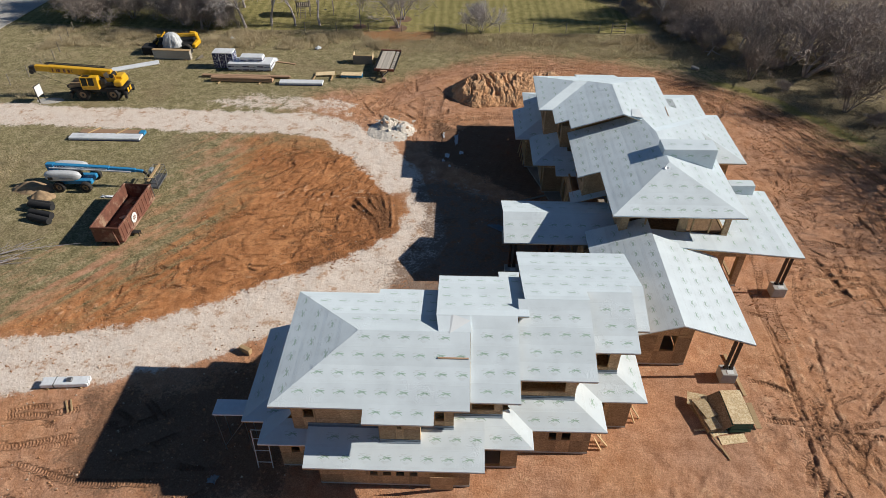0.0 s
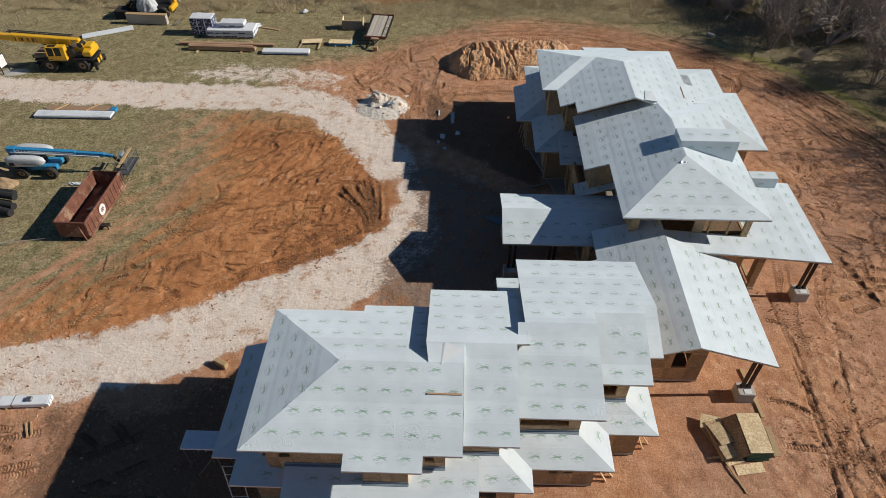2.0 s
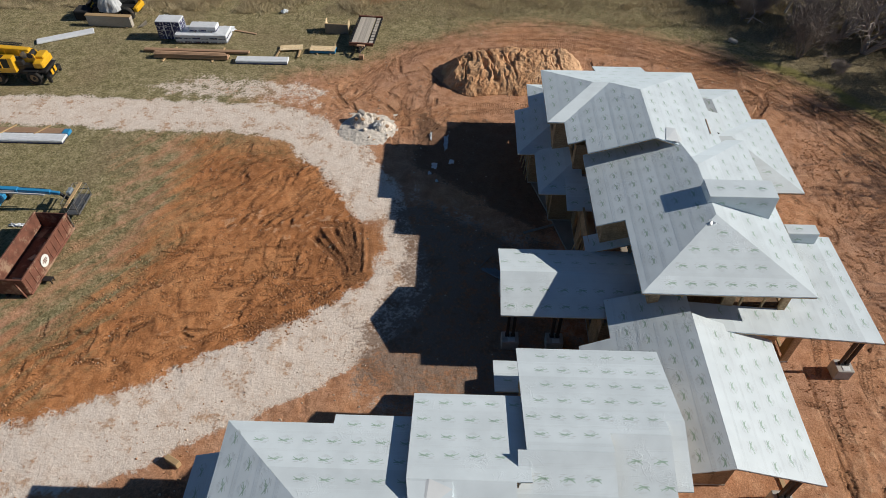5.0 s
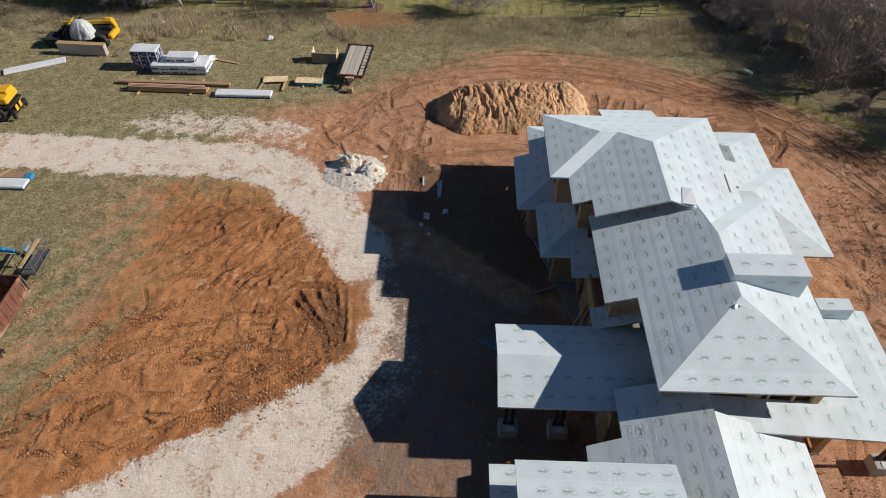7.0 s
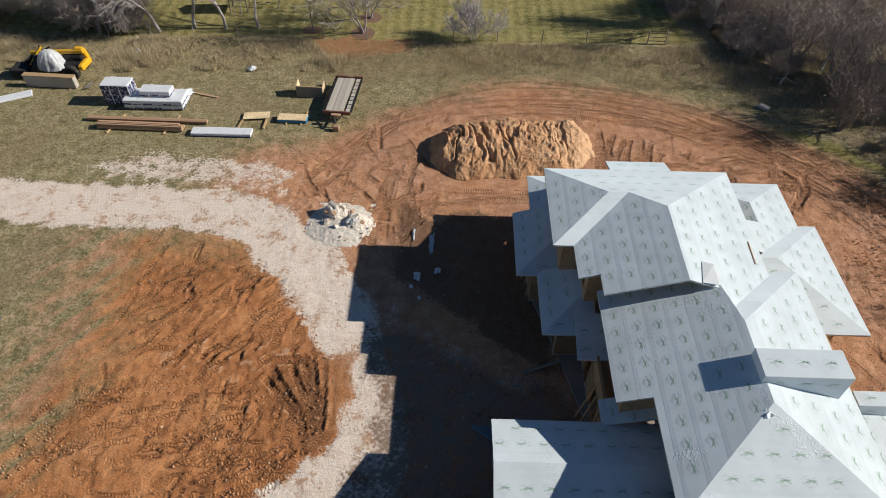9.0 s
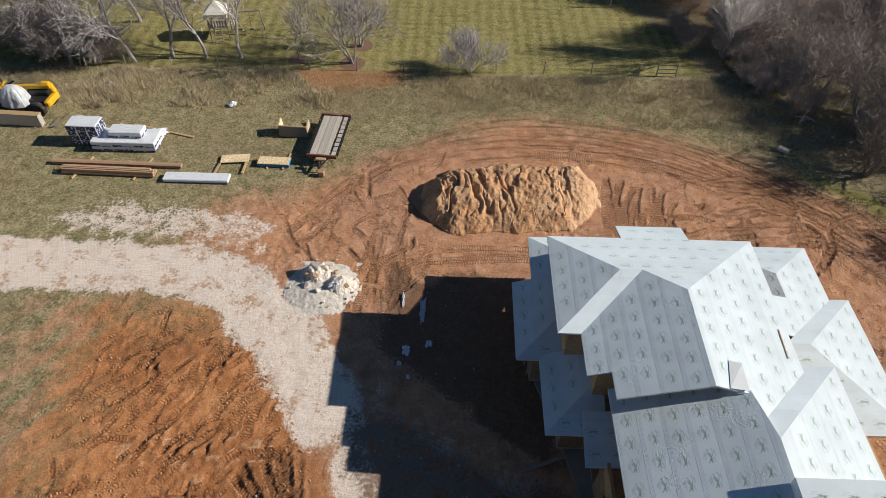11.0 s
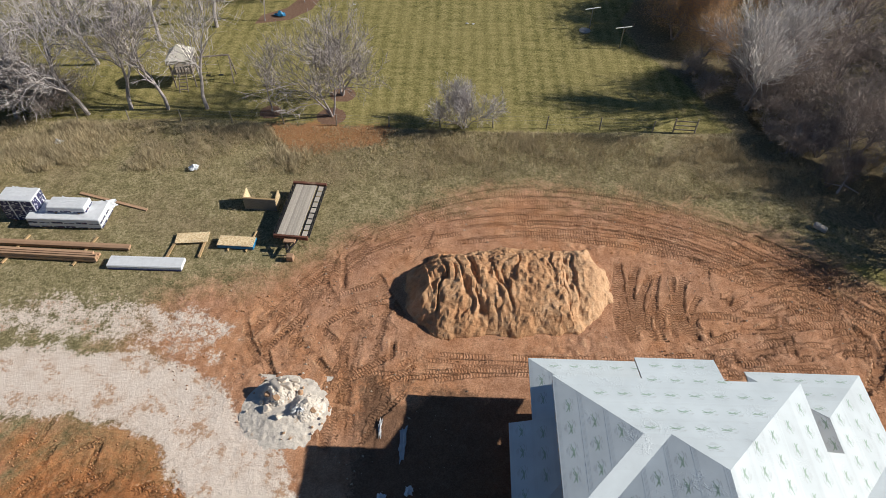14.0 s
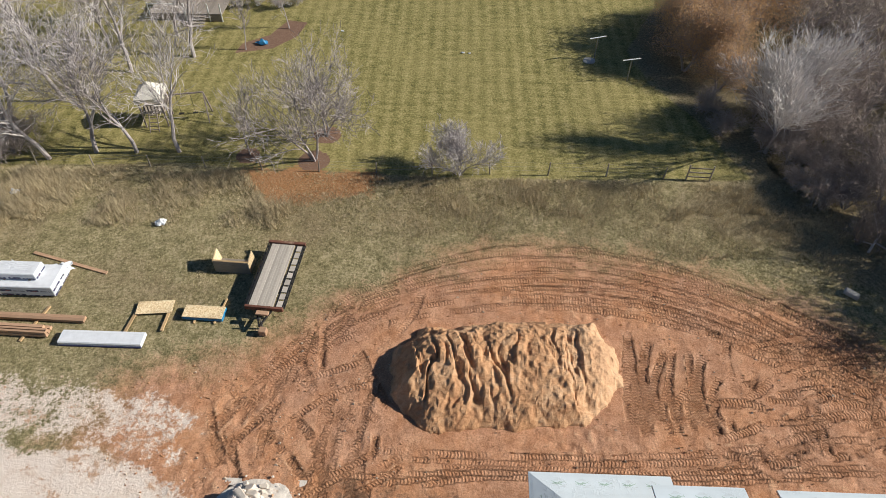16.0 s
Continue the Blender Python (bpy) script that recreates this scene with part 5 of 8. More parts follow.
for i in range(4):
    board("lean_stud", (8.3 - 0.12 * i, 40.8 + 0.5 * i, 0.02), (8.6, 41.0 + 0.5 * i, 2.6), 0.09, 0.04, M_LUMBER, "upright stud leaning on the bare west wall", group="studs leaning on the wall")
    board("lean_stud", (5.75 - 0.1 * i, 50.6 + 0.7 * i, 0.02), (5.86, 50.6 + 0.7 * i, 2.4), 0.09, 0.04, M_LUMBER, "upright stud leaning on the bare west wall", group="studs leaning on the wall")
board("long_plank", (5.3, 44.9, 0.08), (7.6, 45.8, 0.12), 0.2, 0.05, M_OLDWOOD, "grey plank lying on gravel in the yard")
board("steel_bar", (2.2, 41.6, 0.05), (3.1, 42.8, 0.05), 0.05, 0.04, M_OLDWOOD, "thin stick lying on the gravel yard")
for i in range(4):
    board("roofing_bundle", (2.4 + 0.25 * i, 41.5, 0.06), (3.6 + 0.22 * i, 40.7, 0.06), 0.2, 0.08, M_TAPE, "blue-grey metal strip lying beside the drive-through", group="metal strips")
box_w = part("offcut_block", Kit().box((0, 0, 0.2), (0.85, 0.3, 0.4), turn=-28, edge=0.02), M_LUMBER)
box_w.location = (-13.6, 27.6, 0)
tagged(box_w, "tan timber offcut lying at the edge of the drive", "timber")


def crumple_kit(sx, sy, lift, seed, n=9):
    rnd = random.Random(seed)
    k = Kit()
    pts = []
    for j in range(n):
        for i in range(n):
            u, v = i / (n - 1) - 0.5, j / (n - 1) - 0.5
            w = 1 - 0.9 * rnd.random() * (abs(u) + abs(v))
            pts.append((u * sx * w, v * sy * w, 0.03 + lift * rnd.random() * (1 - max(abs(u), abs(v)) * 1.5)))
    k.put(pts, [(j * n + i, j * n + i + 1, (j + 1) * n + i + 1, (j + 1) * n + i) for j in range(n - 1) for i in range(n - 1)])
    k.put([(x, y, z - 0.015) for x, y, z in pts], [((j + 1) * n + i, (j + 1) * n + i + 1, j * n + i + 1, j * n + i) for j in range(n - 1) for i in range(n - 1)])
    return k


def crumple(name, at, size, mat, seed, label, category="sheet", n=7, lift=0.35):
    k = crumple_kit(size[0], size[1], lift, seed, n)
    ob = part(name, k, mat)
    ob.location = at
    return tagged(ob, label, category)


crumple("loose_flap", (14.3, 38.4, 7.6), (1.0, 0.9), M_PLASTIC, 5, "crumpled flap of underlayment at the hip peak", lift=0.3)
crumple("plastic_sheet", (-0.35, 55.0, 0.0), (0.45, 2.3), M_TARP, 6, "torn white plastic sheet on dark soil", lift=0.12)
crumple("plastic_sheet", (-1.15, 52.0, 0.0), (0.5, 0.8), M_PLASTIC, 7, "torn white plastic sheet on dark soil")
crumple("plastic_sheet", (0.15, 52.5, 0.0), (0.5, 0.6), M_PLASTIC, 8, "torn white plastic sheet on dark soil")
crumple("plastic_sheet", (-1.5, 51.1, 0.0), (0.35, 0.35), M_PLASTIC, 9, "small scrap of white plastic on soil")
crumple("plastic_sheet", (-0.9, 50.2, 0.0), (0.3, 0.4), M_PLASTIC, 10, "small scrap of white plastic on soil")
crumple("plastic_sheet", (-1.6, 55.8, 0.0), (0.22, 1.3), M_TARP, 11, "narrow strip of plastic on churned soil", lift=0.08)
crumple("plastic_bag", (-28.9, 78.9, 0.05), (0.7, 0.6), M_PLASTIC, 12, "white plastic bag caught in tall dry grass", lift=0.6)
crumple("plastic_bag", (-17.6, 76.3, 0.05), (0.9, 0.7), M_PLASTIC, 13, "white plastic bag caught in tall dry grass", lift=0.5)
crumple("plastic_sheet", (-30.0, 44.5, 0.0), (1.5, 0.4), M_PLASTIC, 14, "white plastic strip lying behind the waste container")
crumple("plastic_scrap", (-13.0, 18.5, 0.0), (0.7, 0.7), M_TAPE, 15, "bluish plastic scrap on shaded soil")

# ---- strand-board stack beside the house ----
def sheet_stack(name, at, turn, size, layers, mat, label, edge_mat=None, gap=0.002):
    s = thing(name, at, label, "panel stack", turn=turn)
    th = size[2] / layers
    for i in range(layers):
        r = random.Random(i * 7 + int(at[0] * 10))
        k = Kit().box((r.uniform(-0.015, 0.015), r.uniform(-0.015, 0.015), th * (i + 0.5)), (size[0], size[1], th - gap))
        part("sheet", k, mat if i == layers - 1 or edge_mat is None else edge_mat, s)
    return s


M_EDGE = plain("green sealed board edge", (0.03, 0.10, 0.07), 0.7)
sheet_stack("board_stack", (16.35, 23.5, 0.12), -88, (2.35, 1.2, 0.85), 16, M_OSB_NEW, "stack of new strand-board sheets with green edges", M_EDGE)
for i in (-1, 1):
    board("bearer", (15.7, 23.5 + 0.8 * i, 0.06), (17.0, 23.5 + 0.8 * i, 0.06), 0.14, 0.13, M_PLASTIC, "timber bearer under the board stack", group="bearers")
sl = part("slumped_sheet", Kit().box((0, 0, 0), (2.4, 1.15, 0.03)), M_OSB)
sl.matrix_basis = Matrix.Translation((15.33, 23.45, 0.5)) @ Euler((radians(38), 0, radians(-85))).to_matrix().to_4x4()
tagged(sl, "dark strand-board sheet leaning on the stack", "panel")
sheet_stack("board_stack", (14.7, 23.4, 0.03), -78, (2.2, 0.75, 0.38), 6, M_OSB, "low pile of weathered strand-board offcuts")
for x, y, z, t, w, n in ((14.45, 24.4, 0.36, -15, 1.1, 0.9), (14.72, 23.65, 0.52, -70, 1.3, 0.72), (14.85, 22.75, 0.46, -75, 1.0, 0.7), (15.25, 22.35, 0.08, 15, 0.9, 0.4), (15.9, 21.9, 0.05, 8, 1.5, 0.55), (14.35, 22.5, 0.05, 5, 1.0, 0.12)):
    o = part("loose_sheet", Kit().box((0, 0, 0), (w, n, 0.025)), M_OSB_NEW)
    o.matrix_basis = Matrix.Translation((x, y, z)) @ Euler((radians(4), radians(-3), radians(t))).to_matrix().to_4x4()
    tagged(o, "pale strand-board offcut lying beside the stack", "panel", "board offcuts")
board("long_stick", (13.95, 24.4, 0.1), (15.35, 20.55, 0.06), 0.1, 0.05, M_LUMBER, "long tan stick lying on red earth")
board("long_plank", (17.35, 28.3, 0.06), (17.6, 25.0, 0.06), 0.22, 0.05, M_LUMBER, "long tan plank lying beside the pier")
board("long_plank", (17.5, 24.3, 0.3), (17.6, 22.6, 0.14), 0.32, 0.04, M_LUMBER, "tan plank leaning beside the board stack")
# pack of white lumber by the lower drive
def skid_pack():
    s = thing("lumber_pack", (-23.95, 24.65, 0), "white wrapped pack of boards lying on red earth", "lumber pack", turn=4)
    for i in range(5):
        part("board", Kit().box((0.04 * (i % 2), -0.26 + 0.13 * i, 0.24), (2.85, 0.12, 0.25), edge=0.01), M_PLASTIC, s)
    part("sheet", Kit().box((0, 0, 0.38), (2.7, 0.6, 0.02)), M_PLASTIC, s)
    part("strap", Kit().box((-0.6, 0, 0.25), (0.04, 0.72, 0.29)), M_BLACK, s)
    for x in (-1, 1):
        part("bearer", Kit().box((x, 0, 0.05), (0.1, 0.8, 0.1)), M_LUMBER, s)
    part("bag", Kit().box((0.3, 0, 0.45), (0.35, 0.3, 0.16), edge=0.05), M_STEEL, s)
skid_pack()
board("stub_board", (-23.4, 23.4, 0.05), (-22.9, 22.6, 0.05), 0.1, 0.05, M_LUMBER, "short tan board lying on red earth")
board("stub_board", (-23.15, 23.5, 0.05), (-22.7, 22.7, 0.05), 0.1, 0.05, M_LUMBER, "short tan board lying on red earth")


# ---- waste container ----
def container():
    c = thing("waste_container", (-26.95, 41.2, 0), "rusty red open roll-off waste container on grass", "waste container", turn=-1.5)
    L, W, H, z0, t = 6.0, 2.2, 1.35, 0.25, 0.05
    part("floor", Kit().box((0, 0, z0), (W, L, 0.08), edge=0.01), M_RUST, c)
    for s in (-1, 1):
        w = part("side_panel", Kit().box((s * (W / 2), 0, z0 + H / 2), (t, L, H), edge=0.012), M_RUST, c)
        part("rim", Kit().box((s * (W / 2), 0, z0 + H), (0.13, L + 0.06, 0.12), edge=0.02), M_RUST, w)
        part("bottom_rail", Kit().box((s * (W / 2 + 0.02), 0, z0 + 0.05), (0.14, L, 0.16), edge=0.02), M_RUST, w)
        for i in range(11):
            part("rib", Kit().box((s * (W / 2 + 0.05), -L / 2 + 0.3 + i * (L - 0.6) / 10, z0 + H / 2), (0.03, 0.08, H - 0.1), edge=0.008), M_RUST, w)
    disc_k = Kit().rod((W / 2 + 0.092, -0.75, z0 + 0.75), (W / 2 + 0.1, -0.75, z0 + 0.75), 0.42, n=24)
    plate = part("round_sign", disc_k, M_WHITE, c, "white round company plate")
    bars = Kit()
    for i, (w, z) in enumerate(((0.36, 0.86), (0.5, 0.75), (0.3, 0.63))):
        bars.box((W / 2 + 0.104, -0.75, z0 + z), (0.006, w, 0.07))
    part("plain_bars", bars, M_RUST, plate, kind="stuff")
    part("front_panel", Kit().box((0, -L / 2, z0 + H / 2), (W, t, H), edge=0.012), M_RUST, c)
    part("front_rim", Kit().box((0, -L / 2, z0 + H), (W + 0.1, 0.13, 0.12), edge=0.02), M_RUST, c)
    part("front_post", Kit().beam((0.75, -L / 2 - 0.1, 0.05), (0.55, -L / 2 - 0.06, z0 + H - 0.2), 0.1, 0.1), M_RUST, c)
    door = part("rear_door", Kit().box((0, L / 2, z0 + H / 2), (W, t, H), edge=0.012), M_RUST, c)
    for i in range(4):
        part("door_rib", Kit().box((-W / 2 + 0.3 + i * 0.53, L / 2 + 0.05, z0 + H / 2), (0.1, 0.08, H - 0.1), edge=0.01), M_RUST, door)
    part("door_latch", Kit().rod((W / 2 + 0.12, L / 2 - 0.1, z0 + 0.2), (W / 2 + 0.12, L / 2 - 0.1, z0 + H - 0.1), 0.04), M_STEEL, door)
    for x in (-0.45, 0.45):
        part("skid_rail", Kit().box((x, 0, 0.13), (0.15, L + 0.3, 0.2), edge=0.02), M_BLACK, c)
    for x in (-0.8, 0.8):
        for y in (-L / 2 + 0.2, L / 2 - 0.2):
            part("roller", Kit().rod((x - 0.1, y, 0.11), (x + 0.1, y, 0.11), 0.11, n=12), M_STEEL, c)
    part("step", Kit().box((W / 2 + 0.45, -L / 2 + 1.3, 0.32), (0.6, 0.4, 0.05)).box((W / 2 + 0.7, -L / 2 + 1.15, 0.16), (0.05, 0.05, 0.32)).box((W / 2 + 0.7, -L / 2 + 1.45, 0.16), (0.05, 0.05, 0.32)), M_BLACK, c)
    return c
container()
for i, (x, y, s, m) in enumerate(((-27.3, 39.2, 0.7, M_OLDWOOD), (-26.6, 40.2, 0.8, M_PLASTIC), (-27.2, 41.2, 0.6, M_STEEL), (-26.8, 42.4, 0.9, M_OLDWOOD), (-27.1, 43.2, 0.7, M_BLACK))):
    o = part("rubbish_piece", Kit().box((0, 0, 0), (s, s * 0.6, 0.12), edge=0.03, tilt=8 + 3 * i, turn=37 * i), m)
    o.location = (x, y, 0.36)
    tagged(o, "piece of building rubbish in the open container", "rubbish", "rubbish in the container")


# ---- boom lift ----
def wheel(parent, x, y, r, w, rim_mat, name="wheel"):
    q = part(name, Kit().rod((x, y - w * 0.3, r), (x, y + w * 0.3, r), r * 0.58, n=16), rim_mat, parent)
    part("tyre", Kit().tyre((x, y, r), (0, 1, 0), r, w, mat=0, hole=0.56), M_RUBBER, q)
    part("hub", Kit().rod((x, y - w * 0.42, r), (x, y + w * 0.42, r), r * 0.2, n=10), M_BLACK, q)
    return q


def boom_lift():
    b = thing("boom_lift", (-33.2, 46.2, 0), "blue and white telescopic boom lift parked on grass", "boom lift", turn=1)
    for x in (-1.15, 1.15):
        for y in (-1.0, 1.0):
            wheel(b, x, y, 0.5, 0.38, M_SAND)
    part("chassis", Kit().box((0, 0, 0.72), (3.1, 1.3, 0.42), edge=0.06), M_BLUE, b)
    part("axle", Kit().box((-1.15, 0, 0.5), (0.25, 1.7, 0.22), edge=0.03), M_BLACK, b)
    part("axle", Kit().box((1.15, 0, 0.5), (0.25, 1.7, 0.22), edge=0.03), M_BLACK, b)
    part("turntable", Kit().rod((0, 0, 0.9), (0, 0, 1.1), 0.6, n=20), M_BLACK, b)
    for y in (-0.78, 0.78):
        k, n, rows_ = Kit(), 20, 16
        for j in range(rows_):
            u = j / (rows_ - 1)
            x = -2.25 + 3.25 * u
            s = (1 - abs(2 * u - 1) ** 3.2) ** 0.42 * (1.0 - 0.12 * u)
            for i in range(n):
                a = 2 * math.pi * i / n
                cx, cz = math.copysign(abs(math.cos(a)) ** 0.6, math.cos(a)), math.copysign(abs(math.sin(a)) ** 0.6, math.sin(a))
                k.v.append((x, y + 0.37 * max(0.05, s) * cx, 1.5 + 0.48 * max(0.05, s) * cz))
        k.f = [(n * j + i, n * j + (i + 1) % n, n * j + n + (i + 1) % n, n * j + n + i) for j in range(rows_ - 1) for i in range(n)] + [tuple(range(n - 1, -1, -1)), tuple(range(n * (rows_ - 1), n * rows_))]
        k.m = [0] * len(k.f)
        h = part("hood", k, M_HOOD, b, "light grey rounded engine hood", smooth=True)
        part("vent", Kit().box((-1.55, y - 0.35 if y < 0 else y + 0.35, 1.4), (0.42, 0.05, 0.26), edge=0.02), M_BLACK, h)
        part("stripe", Kit().box((-0.2, y - 0.372 if y < 0 else y + 0.372, 1.42), (1.2, 0.012, 0.05)), M_STEEL, h)
    part("boom_mount", Kit().side([(-0.25, 1.0), (0.25, 1.0), (0.22, 2.25), (-0.22, 2.25)], -2.1, -1.5), M_BLUE, b)
    bm_ = part("boom", Kit().beam((-2.2, 0, 2.05), (3.2, 0, 1.75), 0.34, 0.4, edge=0.03), M_BLUE, b, "blue telescopic boom")
    part("inner_boom", Kit().beam((3.2, 0, 1.75), (5.4, 0, 1.6), 0.26, 0.3, edge=0.02), M_BLUE, bm_)
    part("cable_tray", Kit().beam((-1.9, -0.23, 1.92), (5.0, -0.2, 1.52), 0.09, 0.11, edge=0.01), M_HOOD, bm_)
    part("fly_boom", Kit().beam((5.2, 0, 1.6), (6.0, 0, 1.5), 0.2, 0.24, edge=0.02), M_BLUE, bm_)
    part("boom_stripe", Kit().beam((-2.0, -0.178, 2.05), (3.0, -0.178, 1.77), 0.01, 0.12), M_WHITE, bm_)
    marks = Kit()
    for i in range(5):
        marks.box((-1.6 + 0.25 * i, -0.19, 2.02), (0.16, 0.006, 0.1))
    part("plain_bars", marks, M_NAVY, bm_, kind="stuff")
    part("hose_tray", Kit().beam((-1.8, 0.24, 2.0), (5.0, 0.24, 1.62), 0.1, 0.12), M_BLACK, b)
    part("jib", Kit().beam((6.0, 0, 1.5), (6.5, 0, 0.8), 0.16, 0.16), M_BLACK, b)
    basket = part("basket", Kit().box((6.95, 0, 0.45), (0.9, 2.2, 0.06)), M_STEEL, b, "grey tube work basket")
    for z in (0.55, 1.0, 1.5):
        k = Kit()
        c4 = [(6.5, -1.1), (7.4, -1.1), (7.4, 1.1), (6.5, 1.1)]
        for i in range(4):
            k.rod((*c4[i], z), (*c4[(i + 1) % 4], z), 0.025, n=6)
        part("rail", k, M_STEEL, basket)
    for x in (6.5, 7.4):
        for y in (-1.1, 0.0, 1.1):
            part("upright", Kit().rod((x, y, 0.45), (x, y, 1.5), 0.025, n=6), M_STEEL, basket)
    part("control_box", Kit().box((6.55, 0.3, 1.4), (0.3, 0.6, 0.35), edge=0.04), M_TAPE, basket)
    part("plank", Kit().beam((6.8, -1.3, 1.3), (7.0, 1.2, 1.5), 0.22, 0.05), M_LUMBER, basket)
    return b
boom_lift()

# black roofing rolls, sand heaps and brush beside the lift
for i, (x, y, tn, n) in enumerate(((-34.9, 43.0, 8, 2.0), (-34.5, 42.4, 12, 2.2), (-34.2, 41.6, 14, 2.1), (-34.0, 40.9, 16, 2.0))):
    r = 0.28
    o = part("felt_roll", Kit().rod((-n / 2, 0, r), (n / 2, 0, r), r, n=16).rod((-n / 2 - 0.01, 0, r), (-n / 2, 0, r), 0.08, n=8), M_DARK)
    o.matrix_basis = Matrix.Translation((x, y, 0.25 if i == 1 else 0.0)) @ Matrix.Rotation(radians(-tn), 4, "Z")
    tagged(o, "black roll of roofing felt lying on grass", "felt roll", "felt rolls")
board("red_bar", (-34.9, 42.6, 0.5), (-34.2, 42.75, 0.5), 0.05, 0.03, M_RED, "thin red bar lying on the felt rolls")


def heap(name, at, rx, ry, h, mat, seed, label, category="heap", n=26, rough=0.25, smooth=True):
    rnd = np.random.RandomState(seed)
    xs = np.linspace(-1, 1, n)
    X, Y = np.meshgrid(xs, xs)
    R = np.hypot(X, Y)
    nz = value_noise(X * 3 + seed, Y * 3, 1.0, seed, 4) + 0.35 * value_noise(X * 14 + seed, Y * 14, 1.0, seed + 1, 3)
    Z = h * np.clip(1 - R ** 1.3 + rough * nz, -0.05, 2) - 0.04
    Z = np.where(R > 1.0, -0.08, Z)
    k = Kit()
    pts = np.stack([X * rx, Y * ry, Z], -1).reshape(-1, 3)
    k.put([tuple(map(float, p)) for p in pts], [(j * n + i, j * n + i + 1, (j + 1) * n + i + 1, (j + 1) * n + i) for j in range(n - 1) for i in range(n - 1)])
    ob = part(name, k, mat, smooth=smooth)
    ob.location = at
    return tagged(ob, label, category)


heap("sand_mound", (-37.0, 45.6, 0), 1.9, 1.0, 0.7, M_SAND, 3, "small heap of brown sand behind the lift", "sand heap")
heap("sand_mound", (-35.6, 44.3, 0), 1.2, 0.8, 0.65, M_SAND, 4, "small heap of brown sand behind the lift", "sand heap")
rnd = random.Random(21)
brush = Kit()
for i in range(16):
    a = rnd.uniform(0.1, 0.75) + (math.pi if rnd.random() < 0.3 else 0)
    x, y = -35.6 + rnd.gauss(0, 1.2), 36.6 + rnd.gauss(0, 1.2)
    n = rnd.uniform(1.2, 4.5)
    p = Vector((x, y, rnd.uniform(0.03, 0.35)))
    q = p + Vector((math.cos(a) * n, math.sin(a) * n, rnd.uniform(-0.05, 0.25)))
    brush.rod(p, q, rnd.uniform(0.02, 0.06), 0.01, n=5)
    for s in range(3):
        m = p.lerp(q, rnd.uniform(0.3, 0.9))
        brush.rod(m, m + Vector((math.cos(a + rnd.uniform(-0.9, 0.9)) * n * 0.3, math.sin(a + rnd.uniform(-0.9, 0.9)) * n * 0.3, rnd.uniform(0, 0.3))), 0.015, 0.005, n=4)
tagged(part("brush_heap", brush, M_BARK), "heap of cut pale branches lying on grass", "brush heap", kind="stuff")


# ---- crane ----
CRANE_AT = (-38.45, 63.1, 0)
